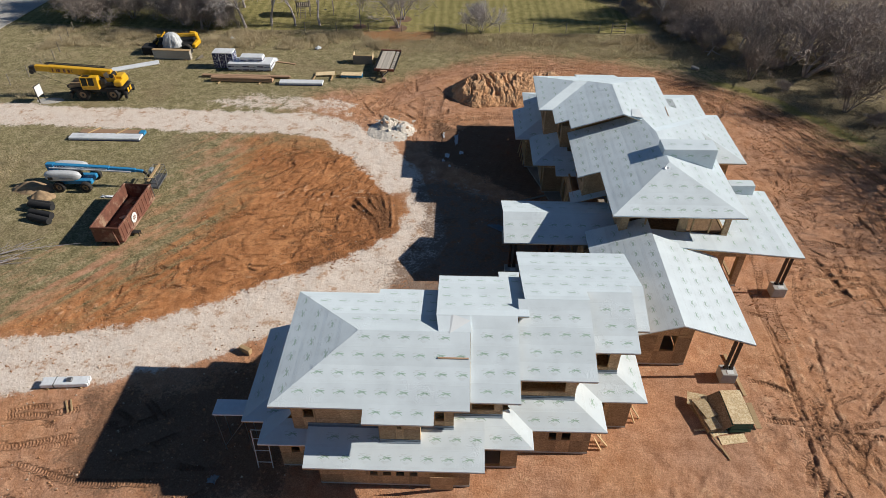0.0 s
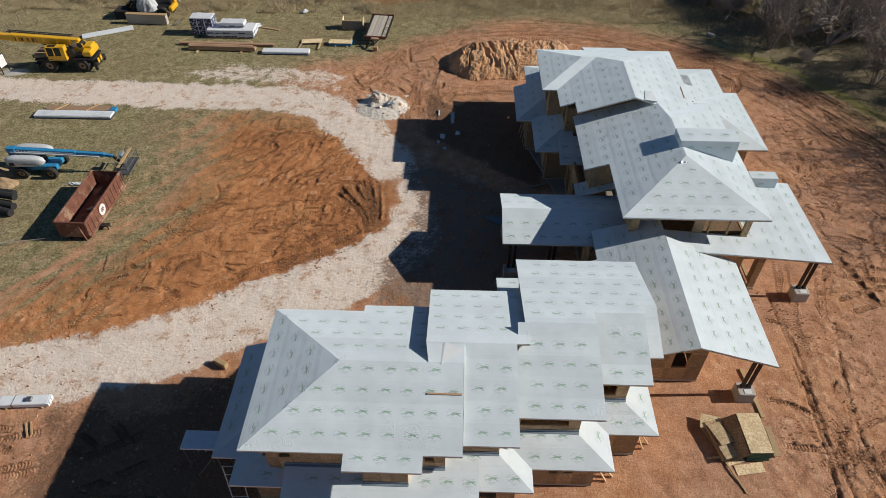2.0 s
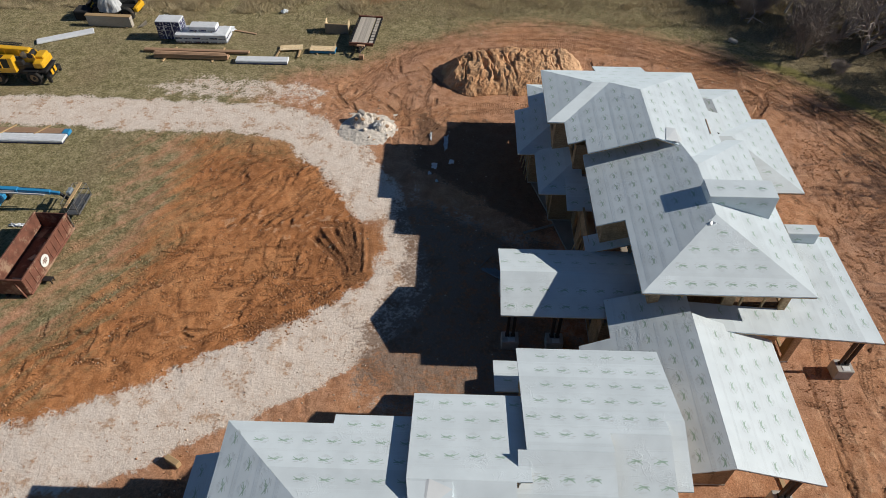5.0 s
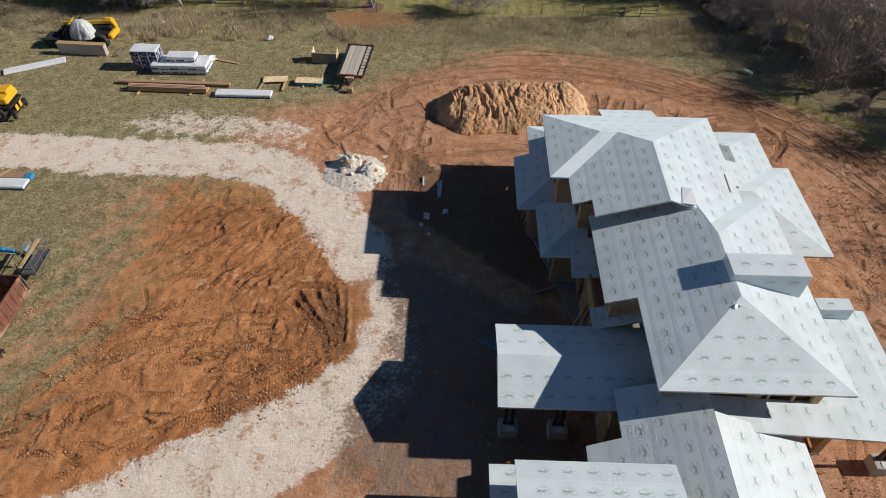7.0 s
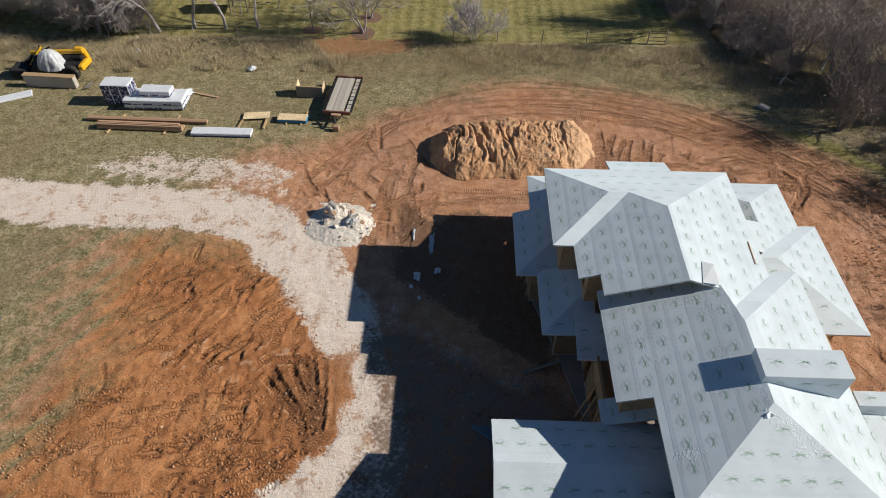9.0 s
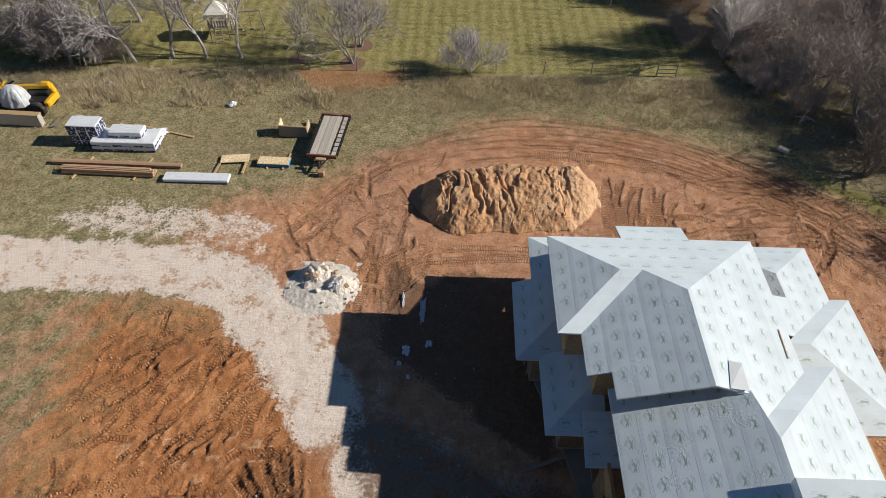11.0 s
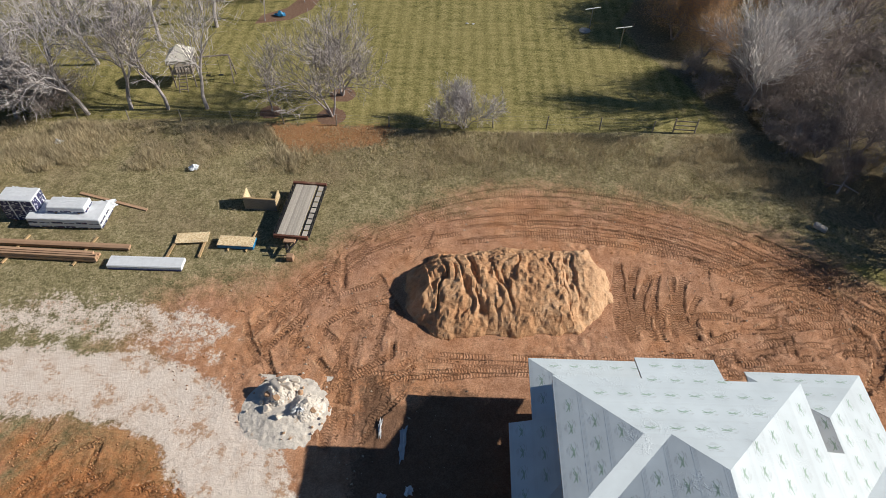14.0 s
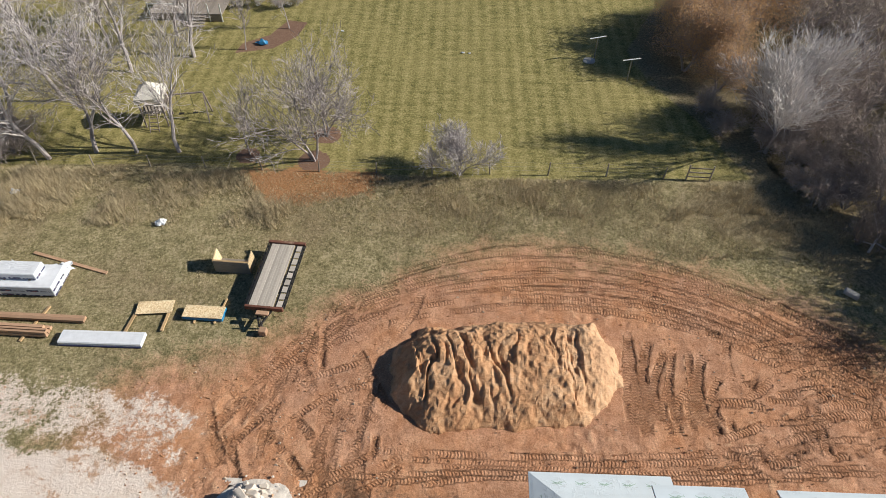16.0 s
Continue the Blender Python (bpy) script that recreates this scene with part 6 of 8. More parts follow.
def crane():
    c = thing("mobile_crane", CRANE_AT, "yellow rough-terrain crane with lowered boom parked on grass", "crane", turn=2)
    for x in (-1.85, 1.85):
        for y in (-1.05, 1.05):
            w = wheel(c, x, y, 0.78, 0.6, M_SAND)
    part("carrier", Kit().box((0, 0, 1.15), (6.6, 1.5, 0.5), edge=0.06), M_BLACK, c)
    for x, n in ((-2.9, 0.9), (2.9, 0.9)):
        part("fender", Kit().box((x, 0, 1.45), (n, 2.3, 0.18), edge=0.05), M_BLACK, c)
    for x in (-3.35, 3.35):
        part("outrigger", Kit().box((x, 0, 0.85), (0.4, 2.5, 0.4), edge=0.04), M_BLACK, c)
        for y in (-1.15, 1.15):
            part("outrigger_foot", Kit().box((x, y, 0.5), (0.3, 0.26, 0.45), edge=0.03), M_BLACK, c)
    for y in (-0.55, 0.15):
        part("warning_plate", Kit().box((3.57, y, 1.15), (0.03, 0.4, 0.55)), M_YELLOW, c)
    part("engine_deck", Kit().box((-2.6, 0.1, 1.7), (1.8, 1.9, 0.5), edge=0.12), M_SAND, c, "dusty tan engine cover")
    for y in (-1.0, 1.0):
        part("ladder", Kit().box((0.1, y, 0.9), (0.5, 0.06, 0.06)).box((0.1, y, 0.65), (0.5, 0.06, 0.06)).box((-0.15, y, 0.9), (0.05, 0.06, 0.8)).box((0.35, y, 0.9), (0.05, 0.06, 0.8)), M_BLACK, c)
    part("turntable", Kit().rod((0.4, 0, 1.4), (0.4, 0, 1.7), 0.85, n=24), M_BLACK, c)
    part("superstructure", Kit().side([(-0.85, 1.65), (0.85, 1.65), (0.8, 2.1), (-0.8, 2.1)], -0.4, 2.3, turn=0), M_BLACK, c)
    for y in (-0.32, 0.5):
        part("boom_bracket", Kit().prism([(0.9, 0), (2.4, 0), (2.3, 0.95), (1.7, 1.25), (1.3, 1.1)], -0.06, 0.06).moved(Matrix.Translation((0, y, 2.0)) @ Matrix.Rotation(radians(90), 4, "X")), M_YELLOW, c)
    weight = part("counterweight", Kit().box((2.75, 0, 2.1), (1.05, 2.2, 0.7), edge=0.12), M_YELLOW, c)
    part("upper_weight", Kit().box((2.7, 0.35, 2.55), (0.9, 1.3, 0.4), edge=0.1), M_YELLOW, weight)
    part("hydraulic_block", Kit().box((0.9, -0.7, 2.3), (0.7, 0.5, 0.5), edge=0.06), M_BLACK, c)
    part("winch", Kit().rod((1.35, -0.45, 2.9), (1.35, 0.5, 2.9), 0.33, n=16), M_STEEL, c)
    part("winch", Kit().rod((1.95, -0.45, 2.85), (1.95, 0.5, 2.85), 0.28, n=16), M_BLACK, c)
    cab = part("cab", Kit().side([(-1.35, 1.5), (-0.5, 1.5), (-0.5, 2.0), (-1.35, 2.0)], -1.6, 0.45), M_YELLOW, c)
    part("cab_glass", Kit().side([(-1.32, 2.0), (-0.54, 2.0), (-0.54, 2.95), (-1.22, 2.95)], -1.55, 0.0), M_GLASS, cab)
    part("cab_rear", Kit().side([(-1.33, 1.98), (-0.52, 1.98), (-0.52, 3.0), (-1.23, 3.0)], 0.0, 0.45), M_YELLOW, cab)
    part("cab_roof", Kit().box((-0.55, -0.87, 3.0), (2.05, 0.78, 0.1), edge=0.03), M_YELLOW, cab)
    part("roof_window", Kit().box((-0.95, -0.87, 3.055), (0.9, 0.55, 0.02)), M_GLASS, cab)
    for x in (-1.57, -0.75):
        part("cab_pillar", Kit().beam((x, -1.34, 1.98), (x, -1.235, 2.98), 0.09, 0.07), M_YELLOW, cab)
    part("cab_pillar", Kit().beam((-1.57, -0.53, 1.98), (-1.57, -0.53, 2.98), 0.08, 0.07), M_YELLOW, cab)
    boom = part("boom", Kit().beam((1.9, 0.1, 3.0), (-5.6, 0.15, 3.6), 0.6, 0.84, edge=0.06), M_YELLOW, c, "long yellow box boom, lowered")
    part("boom_section", Kit().beam((-5.6, 0.15, 3.6), (-7.2, 0.16, 3.72), 0.5, 0.7, edge=0.04), M_YELLOW, boom)
    part("boom_tip", Kit().beam((-7.2, 0.16, 3.6), (-7.9, 0.16, 3.6), 0.6, 0.75, edge=0.05), M_BLACK, boom)
    part("sheave", Kit().rod((-7.7, -0.2, 3.3), (-7.7, 0.5, 3.3), 0.28, n=14), M_BLACK, boom)
    jib = Kit()
    chord = [(Vector((-6.2, 0.55 + dy, 3.68 + dz)), Vector((0.9, 0.55 + dy, 3.1 + dz))) for dy in (0.0, 0.36) for dz in (0.0, 0.4)]
    for a, b in chord:
        jib.rod(a, b, 0.05, n=6)
    for i in range(18):
        q0, q1 = i / 18, (i + 1) / 18
        for k0, k1 in ((0, 1), (2, 3), (1, 3), (0, 2)):
            jib.rod(chord[k0][0].lerp(chord[k0][1], q0), chord[k1][0].lerp(chord[k1][1], q1), 0.028, n=4)
    part("swing_jib", jib, M_BLACK, boom, "dark folded lattice jib along the boom")
    for s in range(5):
        part("boom_rib", Kit().beam((0.9 - 1.45 * s, -0.215, 2.74 + 0.116 * s), (0.9 - 1.45 * s, -0.215, 3.42 + 0.116 * s), 0.05, 0.03), M_YELLOW, boom)
    for y in (-0.62, 0.8):
        part("cab_rail" if y < 0 else "deck_rail", Kit().rod((-3.3, y, 2.0), (-1.7, y, 2.0), 0.025, n=5).rod((-3.3, y, 1.5), (-3.3, y, 2.0), 0.025, n=5).rod((-2.5, y, 1.5), (-2.5, y, 2.0), 0.025, n=5), M_BLACK, c)
    part("hose_reel", Kit().rod((0.2, 0.75, 2.35), (0.2, 1.05, 2.35), 0.3, n=14), M_BLACK, c)
    part("fuel_tank", Kit().box((0.0, 0.95, 1.15), (1.3, 0.5, 0.5), edge=0.12), M_BLACK, c)
    part("mud_guard", Kit().box((1.85, -1.12, 1.62), (1.5, 0.5, 0.06), edge=0.02), M_BLACK, c)
    part("mud_guard", Kit().box((-1.85, -1.12, 1.62), (1.5, 0.5, 0.06), edge=0.02), M_BLACK, c)
    bars = Kit()
    for i, (s, n) in enumerate(((0.0, 0.22), (0.3, 0.1), (0.5, 0.24), (1.0, 0.28), (1.38, 0.24), (1.72, 0.26), (2.1, 0.24), (2.45, 0.26))):
        bars.box((-5.0 + s * 1.35, -0.165, 3.52 - s * 0.1), (n * 1.2, 0.008, 0.42))
    part("plain_bars", bars, M_RUST, boom, kind="stuff")
    part("lift_cylinder", Kit().rod((-0.3, 0.1, 1.9), (-2.6, 0.12, 3.0), 0.16, n=12), M_BLACK, c)
    part("hook_rope", Kit().rod((-7.6, 0.1, 3.2), (-3.8, -0.2, 1.5), 0.018, n=4), M_BLACK, c)
    part("hook_block", Kit().box((-3.8, -0.2, 1.45), (0.4, 0.3, 0.35), edge=0.05), M_BLACK, c)
    c.scale = (0.86, 0.86, 0.86)
    return c
crane()
fl = part("white_plank", Kit().box((0, 0, 0.09), (5.2, 0.95, 0.16), edge=0.03), M_PLASTIC)
fl.matrix_basis = Matrix.Translation((-38.0, 70.6, 0)) @ Matrix.Rotation(radians(27), 4, "Z")
tagged(fl, "long white wrapped beam lying on grass", "beam")
sg = thing("site_sign", (-44.5, 61.8, 0), "white notice board on a dark stand beside the drive", "sign", turn=82)
part("panel", Kit().box((0, 0, 1.2), (0.9, 0.06, 1.1), edge=0.01), M_WHITE, sg)
part("frame", Kit().box((0, 0.035, 1.2), (1.04, 0.05, 1.24), edge=0.01), M_BLACK, sg)
for s in (-0.45, 0.45):
    part("leg", Kit().box((s, 0.02, 0.9), (0.07, 0.07, 1.8)), M_BLACK, sg)
heap("gravel_heap", (-43.8, 61.9, 0), 1.7, 0.8, 0.12, M_CONC, 6, "flat spill of pale gravel under the notice board", "gravel")


# ---- telehandler under a sheet, panel crate ----
def telehandler():
    h = thing("telehandler", (-34.4, 75.2, 0), "yellow telehandler with its cab wrapped in silver sheet", "telehandler", turn=-3)
    for x in (-1.5, 1.5):
        for y in (-0.95, 0.95):
            wheel(h, x, y, 0.66, 0.5, M_BLACK)
    part("frame", Kit().box((0, 0, 0.95), (4.6, 1.2, 0.5), edge=0.06), M_BLACK, h)
    part("engine_cover", Kit().box((1.2, 0.5, 1.35), (1.9, 0.7, 0.6), edge=0.12), M_BLACK, h)
    part("boom", Kit().beam((2.3, 0.55, 1.95), (-2.6, 0.45, 1.6), 0.32, 0.34, edge=0.04), M_YELLOW, h)
    rear = part("rear_end", Kit().box((2.35, 0, 1.05), (0.5, 1.7, 0.55), edge=0.18), M_YELLOW, h, "rounded yellow rear end")
    part("rear_shell", Kit().beam((2.3, 0.75, 1.2), (2.15, 0.7, 2.1), 0.4, 0.45, edge=0.15).beam((2.2, 0.75, 2.05), (1.5, 0.7, 2.1), 0.4, 0.3, edge=0.12), M_YELLOW, rear)
    part("mast", Kit().beam((-2.5, -0.5, 0.9), (-1.6, 0.7, 2.1), 0.14, 0.2, edge=0.03), M_YELLOW, h)
    part("hose_bundle", Kit().box((-1.75, 0.2, 1.3), (0.9, 1.1, 0.7), edge=0.2), M_BLACK, h)
    k = Kit()
    n, levels = 44, 15
    for j in range(levels):
        q = j / (levels - 1)
        r = (1.22 - 0.32 * q) * math.sqrt(max(0.02, 1 - max(0.0, q - 0.45) ** 2 * 3.1))
        for i in range(n):
            a = 2 * math.pi * i / n
            fold = 0.10 * (1 - 0.5 * q) * noise.noise(Vector((math.cos(a) * 4.2, math.sin(a) * 4.2, q * 1.6))) + 0.06 * noise.noise(Vector((math.cos(a) * 9, math.sin(a) * 9, q * 5)))
            sq = 1.0 / max(abs(math.cos(a)), abs(math.sin(a))) ** 0.45
            k.v.append((-0.35 + (r + fold) * math.cos(a) * sq * 0.92, -0.55 + 0.75 * (r + fold) * math.sin(a) * sq * 0.92, 0.92 + 1.62 * q ** 0.9 + 0.05 * noise.noise(Vector((a * 3, q * 7, 2.0)))))
    k.f = [(n * j + i, n * j + (i + 1) % n, n * j + n + (i + 1) % n, n * j + n + i) for j in range(levels - 1) for i in range(n)] + [tuple(range(n * (levels - 1), n * levels))]
    k.m = [0] * len(k.f)
    part("cab_cover", k, M_TARP, h, "crumpled silver sheet over the cab")
    part("carriage", Kit().box((-2.75, 0.1, 0.9), (0.2, 1.3, 0.9), edge=0.03), M_BLACK, h)
    for y in (-0.35, 0.5):
        part("fork", Kit().box((-3.3, y, 0.5), (1.1, 0.13, 0.07)), M_BLACK, h)
    part("lattice_jib", Kit().beam((-2.6, 0.5, 1.2), (-1.0, 0.95, 2.0), 0.12, 0.12), M_BLACK, h)
    part("beacon", Kit().rod((-0.9, -0.4, 2.7), (-0.9, -0.4, 2.9), 0.05), M_BLACK, h)
    return h
telehandler()
cr = thing("panel_crate", (-34.4, 73.0, 0), "long pack of grey-brown panels set on edge", "panel pack", turn=-3)
for i in range(4):
    part("panel", Kit().box((0.02 * (i % 2), -0.19 + 0.127 * i, 0.55), (4.5, 0.115, 1.05 - 0.02 * (i % 3)), edge=0.01), M_DECK, cr)
part("cover_board", Kit().box((0, 0, 1.1), (4.6, 0.55, 0.05)), M_LUMBER, cr)
for x in (-1.7, 0.0, 1.7):
    part("bearer", Kit().box((x, 0, 0.03), (0.12, 0.9, 0.06)), M_LUMBER, cr)
for i in range(4):
    board("scrap_stick", (-31.6 + 0.15 * i, 72.6, 0.05 + 0.04 * i), (-31.0 + 0.12 * i, 73.5 - 0.2 * i, 0.35), 0.08, 0.04, M_OLDWOOD, "grey scrap stick in a small heap", group="scrap sticks")
dk = part("dark_bin", Kit().box((0, 0, 0.5), (1.6, 1.5, 1.0), edge=0.1), M_DARK)
dk.location = (-37.6, 74.6, 0)
tagged(dk, "dark covered box beside the telehandler", "box")


# ---- lumber packs ----
def pack(name, at, turn, size, label, top=M_PLASTIC, rows=2):
    p = thing(name, at, label, "lumber pack", "wrapped lumber packs", turn=turn)
    L, W, H = size
    part("wrap", Kit().box((0, 0, H / 2 + 0.08), (L, W, H), edge=0.05), top, p, "white plastic wrap")
    rq = random.Random(int(L * 10))
    dark, red_ = Kit(), Kit()
    white_ = Kit()
    for wide, put in ((L, lambda u, v, o=0.0: (u, -W / 2 - 0.006 - o, 0.08 + v)), (W, lambda u, v, o=0.0: (L / 2 + 0.006 + o, u, 0.08 + v))):
        cells, lines = max(2, round(wide / 0.8)), max(1, round(H / 0.5))
        quad = lambda k, u0, u1, v0, v1, o=0.0, sl=0.0: k.put([put(u0, v0, o), put(u1, v0, o), put(u1 + sl, v1, o), put(u0 + sl, v1, o)], [(0, 1, 2, 3)])
        for i in range(cells):
            for j in range(lines):
                cw, ch = wide / cells, (H - 0.1) / lines
                u0, v0 = -wide / 2 + i * cw + 0.03, 0.05 + j * ch
                top_v = v0 + ch * (0.93 if rows > 1 else rq.uniform(0.15, 0.4))
                quad(dark, u0, u0 + cw * rq.uniform(0.8, 0.95) - 0.03, v0, top_v)
                for q in range(3):
                    e0 = rq.uniform(0.05, 0.6)
                    quad(white_, u0 + cw * e0, u0 + cw * (e0 + rq.uniform(0.1, 0.25)), v0 + (top_v - v0) * (0.12 + 0.3 * q), v0 + (top_v - v0) * (0.12 + 0.3 * q + rq.uniform(0.1, 0.2)), 0.004, 0.03)
                if rq.random() < (0.15 if rows > 1 else 0.6):
                    quad(red_, u0 + cw * 0.4, u0 + cw * 0.7, v0 + 0.03, v0 + (top_v - v0) * 0.45, 0.006, 0.05)
    part("white_print", white_, M_PLASTIC, p, kind="stuff")
    part("dark_print", dark, M_NAVY, p, kind="stuff")
    part("red_print", red_, M_RED, p, kind="stuff")
    part("loose_cover", crumple_kit(L * 1.0, W * 0.98, 0.035, int(L * 7), 13).moved(Matrix.Translation((0, 0.1, H + 0.06))), M_PLASTIC, p, "crumpled white plastic cover")
    for x in (-L * 0.3, L * 0.3):
        part("bearer", Kit().box((x, 0, 0.04), (0.12, W, 0.08)), M_LUMBER, p)
    return p


pack("lumber_pack", (-27.4, 71.0, 0), -1, (2.4, 1.35, 1.85), "tall white-wrapped lumber pack with dark printed sides", rows=2)
pack("lumber_pack", (-24.3, 70.65, 0), 0, (5.0, 1.9, 0.85), "long low white-wrapped lumber pack with printed sides", rows=1)
pack("lumber_pack", (-24.1, 70.75, 0.93), 0, (2.6, 1.1, 0.5), "small white-wrapped pack lying on the long pack", rows=1)
crumple("loose_wrap", (-21.9, 71.6, 0.55), (1.5, 1.2), M_PLASTIC, 31, "torn loose end of white wrap on the pack", lift=0.3)
for i, (x0, x1, y, z) in enumerate(((-29.3, -19.3, 68.2, 0.2), (-29.3, -19.3, 68.0, 0.2), (-28.0, -21.0, 67.4, 0.2), (-28.0, -21.0, 67.15, 0.2), (-28.0, -21.0, 66.9, 0.2), (-28.0, -21.3, 67.3, 0.42), (-28.0, -21.0, 67.05, 0.42), (-27.9, -21.0, 66.92, 0.42))):
    board("joist_plank", (x0, y + 0.1, z), (x1, y - 0.1, z), 0.2, 0.2, M_PLANK, "long reddish-brown joist lying on bearers", group="joists on bearers")
for x in (-26.8, -22.2):
    board("bearer", (x - 0.3, 66.4, 0.05), (x + 0.3, 69.0, 0.05), 0.14, 0.1, M_LUMBER, "tan bearer under the long joists", group="joist bearers")
wp = thing("beam_pack", (-17.75, 66.7, 0), "white-wrapped flat pack of beams lying on grass", "beam pack", turn=0)
part("wrap", Kit().side([(-0.45, 0.05), (0.45, 0.05), (0.45, 0.30), (0.3, 0.34), (-0.4, 0.33), (-0.45, 0.27)], -2.4, 2.4), M_PLASTIC, wp)
part("underside", Kit().box((0, -0.02, 0.05), (4.7, 0.94, 0.1)), M_NAVY, wp)
wl = thing("beam_pack", (-34.3, 54.3, 0), "long white-wrapped beam pack lying on grass", "beam pack", turn=0)
part("wrap", Kit().side([(-0.55, 0.04), (0.45, 0.04), (0.45, 0.27), (0.3, 0.31), (-0.5, 0.30), (-0.55, 0.24)], -3.5, 3.4), M_PLASTIC, wl)
part("underside", Kit().box((0, -0.05, 0.05), (6.8, 1.05, 0.1)), M_NAVY, wl)
part("cover", crumple_kit(6.8, 0.98, 0.03, 77, 17).moved(Matrix.Translation((0, -0.05, 0.285))), M_PLASTIC, wl, "wrinkled white plastic sheet")
part("blue_end", Kit().box((3.25, 0.75, 0.2), (0.5, 0.6, 0.3), edge=0.02), M_BLUE, wl)
board("joist_plank", (-37.2, 55.15, 0.15), (-31.3, 55.15, 0.15), 0.7, 0.25, M_PLANK, "brown plank pack lying behind the white pack")
for x in (-36.0, -33.2):
    board("bearer", (x - 0.3, 54.6, 0.3), (x + 0.5, 55.8, 0.3), 0.12, 0.1, M_LUMBER, "tan bearer across the plank pack")
board("long_plank", (-24.9, 73.3, 0.06), (-19.5, 71.75, 0.06), 0.22, 0.06, M_PLANK, "long brown plank lying on grass")
pb = thing("sawing_table", (-15.5, 69.1, 0), "plywood sheet laid across two tan boards", "sawing table", turn=6)
part("sheet", Kit().box((0, 0, 0.16), (2.15, 0.95, 0.03)), M_OSB_NEW, pb)
for x, tn in ((-1.15, -12), (0.85, -6)):
    part("board", Kit().box((x, -0.6, 0.08), (0.16, 2.3, 0.08), turn=tn), M_LUMBER, pb)
sheet_stack("board_stack", (-12.4, 68.75, 0.06), -2, (2.4, 0.9, 0.28), 7, M_OSB_NEW, "low stack of strand-board sheets on grass", M_BLUE)
board("bearer", (-12.9, 68.1, 0.04), (-12.9, 69.4, 0.04), 0.1, 0.1, M_LUMBER, "tan bearer under the low board stack")
board("bearer", (-11.7, 68.1, 0.04), (-11.4, 70.0, 0.04), 0.1, 0.1, M_LUMBER, "tan bearer under the low board stack")
bx = thing("plywood_bin", (-11.55, 72.7, 0), "open-sided plywood bin standing on grass", "bin", turn=-3)
part("front_panel", Kit().box((0, -0.55, 0.5), (2.25, 0.05, 1.0)), M_OLDWOOD, bx)
for s in (-1, 1):
    part("side_panel", Kit().side([(-0.55, 0.0), (0.6, 0.0), (0.35, 1.2), (-0.55, 1.0)], s * 1.12 - 0.03, s * 1.12 + 0.03), M_OSB_NEW, bx)
part("floor", Kit().box((0, 0, 0.04), (2.2, 1.1, 0.06)), M_OLDWOOD, bx)
part("top_rail", Kit().box((0, -0.5, 1.0), (2.3, 0.12, 0.06)), M_LUMBER, bx)


# ---- flat trailer ----
def trailer():
    t = thing("flat_trailer", (-8.55, 71.4, 0), "black flat trailer with grey boards, parked on grass", "trailer", turn=-4)
    L, W, z = 5.1, 2.1, 0.85
    for i in range(9):
        part("deck_board", Kit().box((-W / 2 + 0.17 + i * 0.165, 0, z), (0.155, L, 0.05), edge=0.008), M_DECK, t)
    for i in range(9):
        part("side_plate", Kit().box((W / 2 - 0.18, -L / 2 + 0.3 + i * 0.56, z + 0.015), (0.32, 0.44, 0.03)), M_DECK, t)
    for s in (-1, 1):
        part("side_rail", Kit().box((s * (W / 2 + 0.03), 0, z - 0.06), (0.1, L + 0.1, 0.16), edge=0.01), M_BLACK, t)
        part("rub_rail", Kit().box((s * (W / 2 + 0.16), 0, z - 0.02), (0.04, L, 0.07)), M_BLACK, t)
        for i in range(9):
            part("stake_pocket", Kit().box((s * (W / 2 + 0.1), -L / 2 + 0.25 + i * 0.57, z - 0.03), (0.1, 0.07, 0.12)), M_BLACK, t)
    part("head_beam", Kit().box((0, L / 2 + 0.08, z + 0.05), (W + 0.3, 0.2, 0.22), edge=0.02), M_RUST, t)
    part("tail_beam", Kit().box((0, -L / 2 - 0.06, z - 0.05), (W + 0.2, 0.16, 0.3), edge=0.02), M_RUST, t)
    part("inner_beam", Kit().box((W / 2 - 0.4, 0, z + 0.0), (0.1, L, 0.06)), M_BLACK, t)
    for y in (-0.4, 0.5):
        for s in (-0.75, 0.75):
            w = part("wheel", Kit().rod((s - 0.08, y, 0.36), (s + 0.08, y, 0.36), 0.2, n=14), M_STEEL, t)
            part("tyre", Kit().tyre((s, y, 0.36), (1, 0, 0), 0.36, 0.22), M_RUBBER, w)
    part("tongue", Kit().beam((-0.5, -L / 2, 0.7), (0, -L / 2 - 1.2, 0.55), 0.09, 0.12), M_BLACK, t)
    part("tongue", Kit().beam((0.5, -L / 2, 0.7), (0, -L / 2 - 1.2, 0.55), 0.09, 0.12), M_BLACK, t)
    part("jack", Kit().rod((0.05, -L / 2 - 0.95, 0.0), (0.05, -L / 2 - 0.95, 1.0), 0.05), M_STEEL, t)
    part("wooden_step", Kit().box((0.05, -L / 2 - 0.5, 0.9), (0.75, 0.28, 0.12), edge=0.01), M_PLANK, t)
    part("wooden_block", Kit().box((0.2, -L / 2 - 1.3, 0.22), (0.45, 0.4, 0.42), edge=0.03), M_PLANK, t)
    return t
trailer()


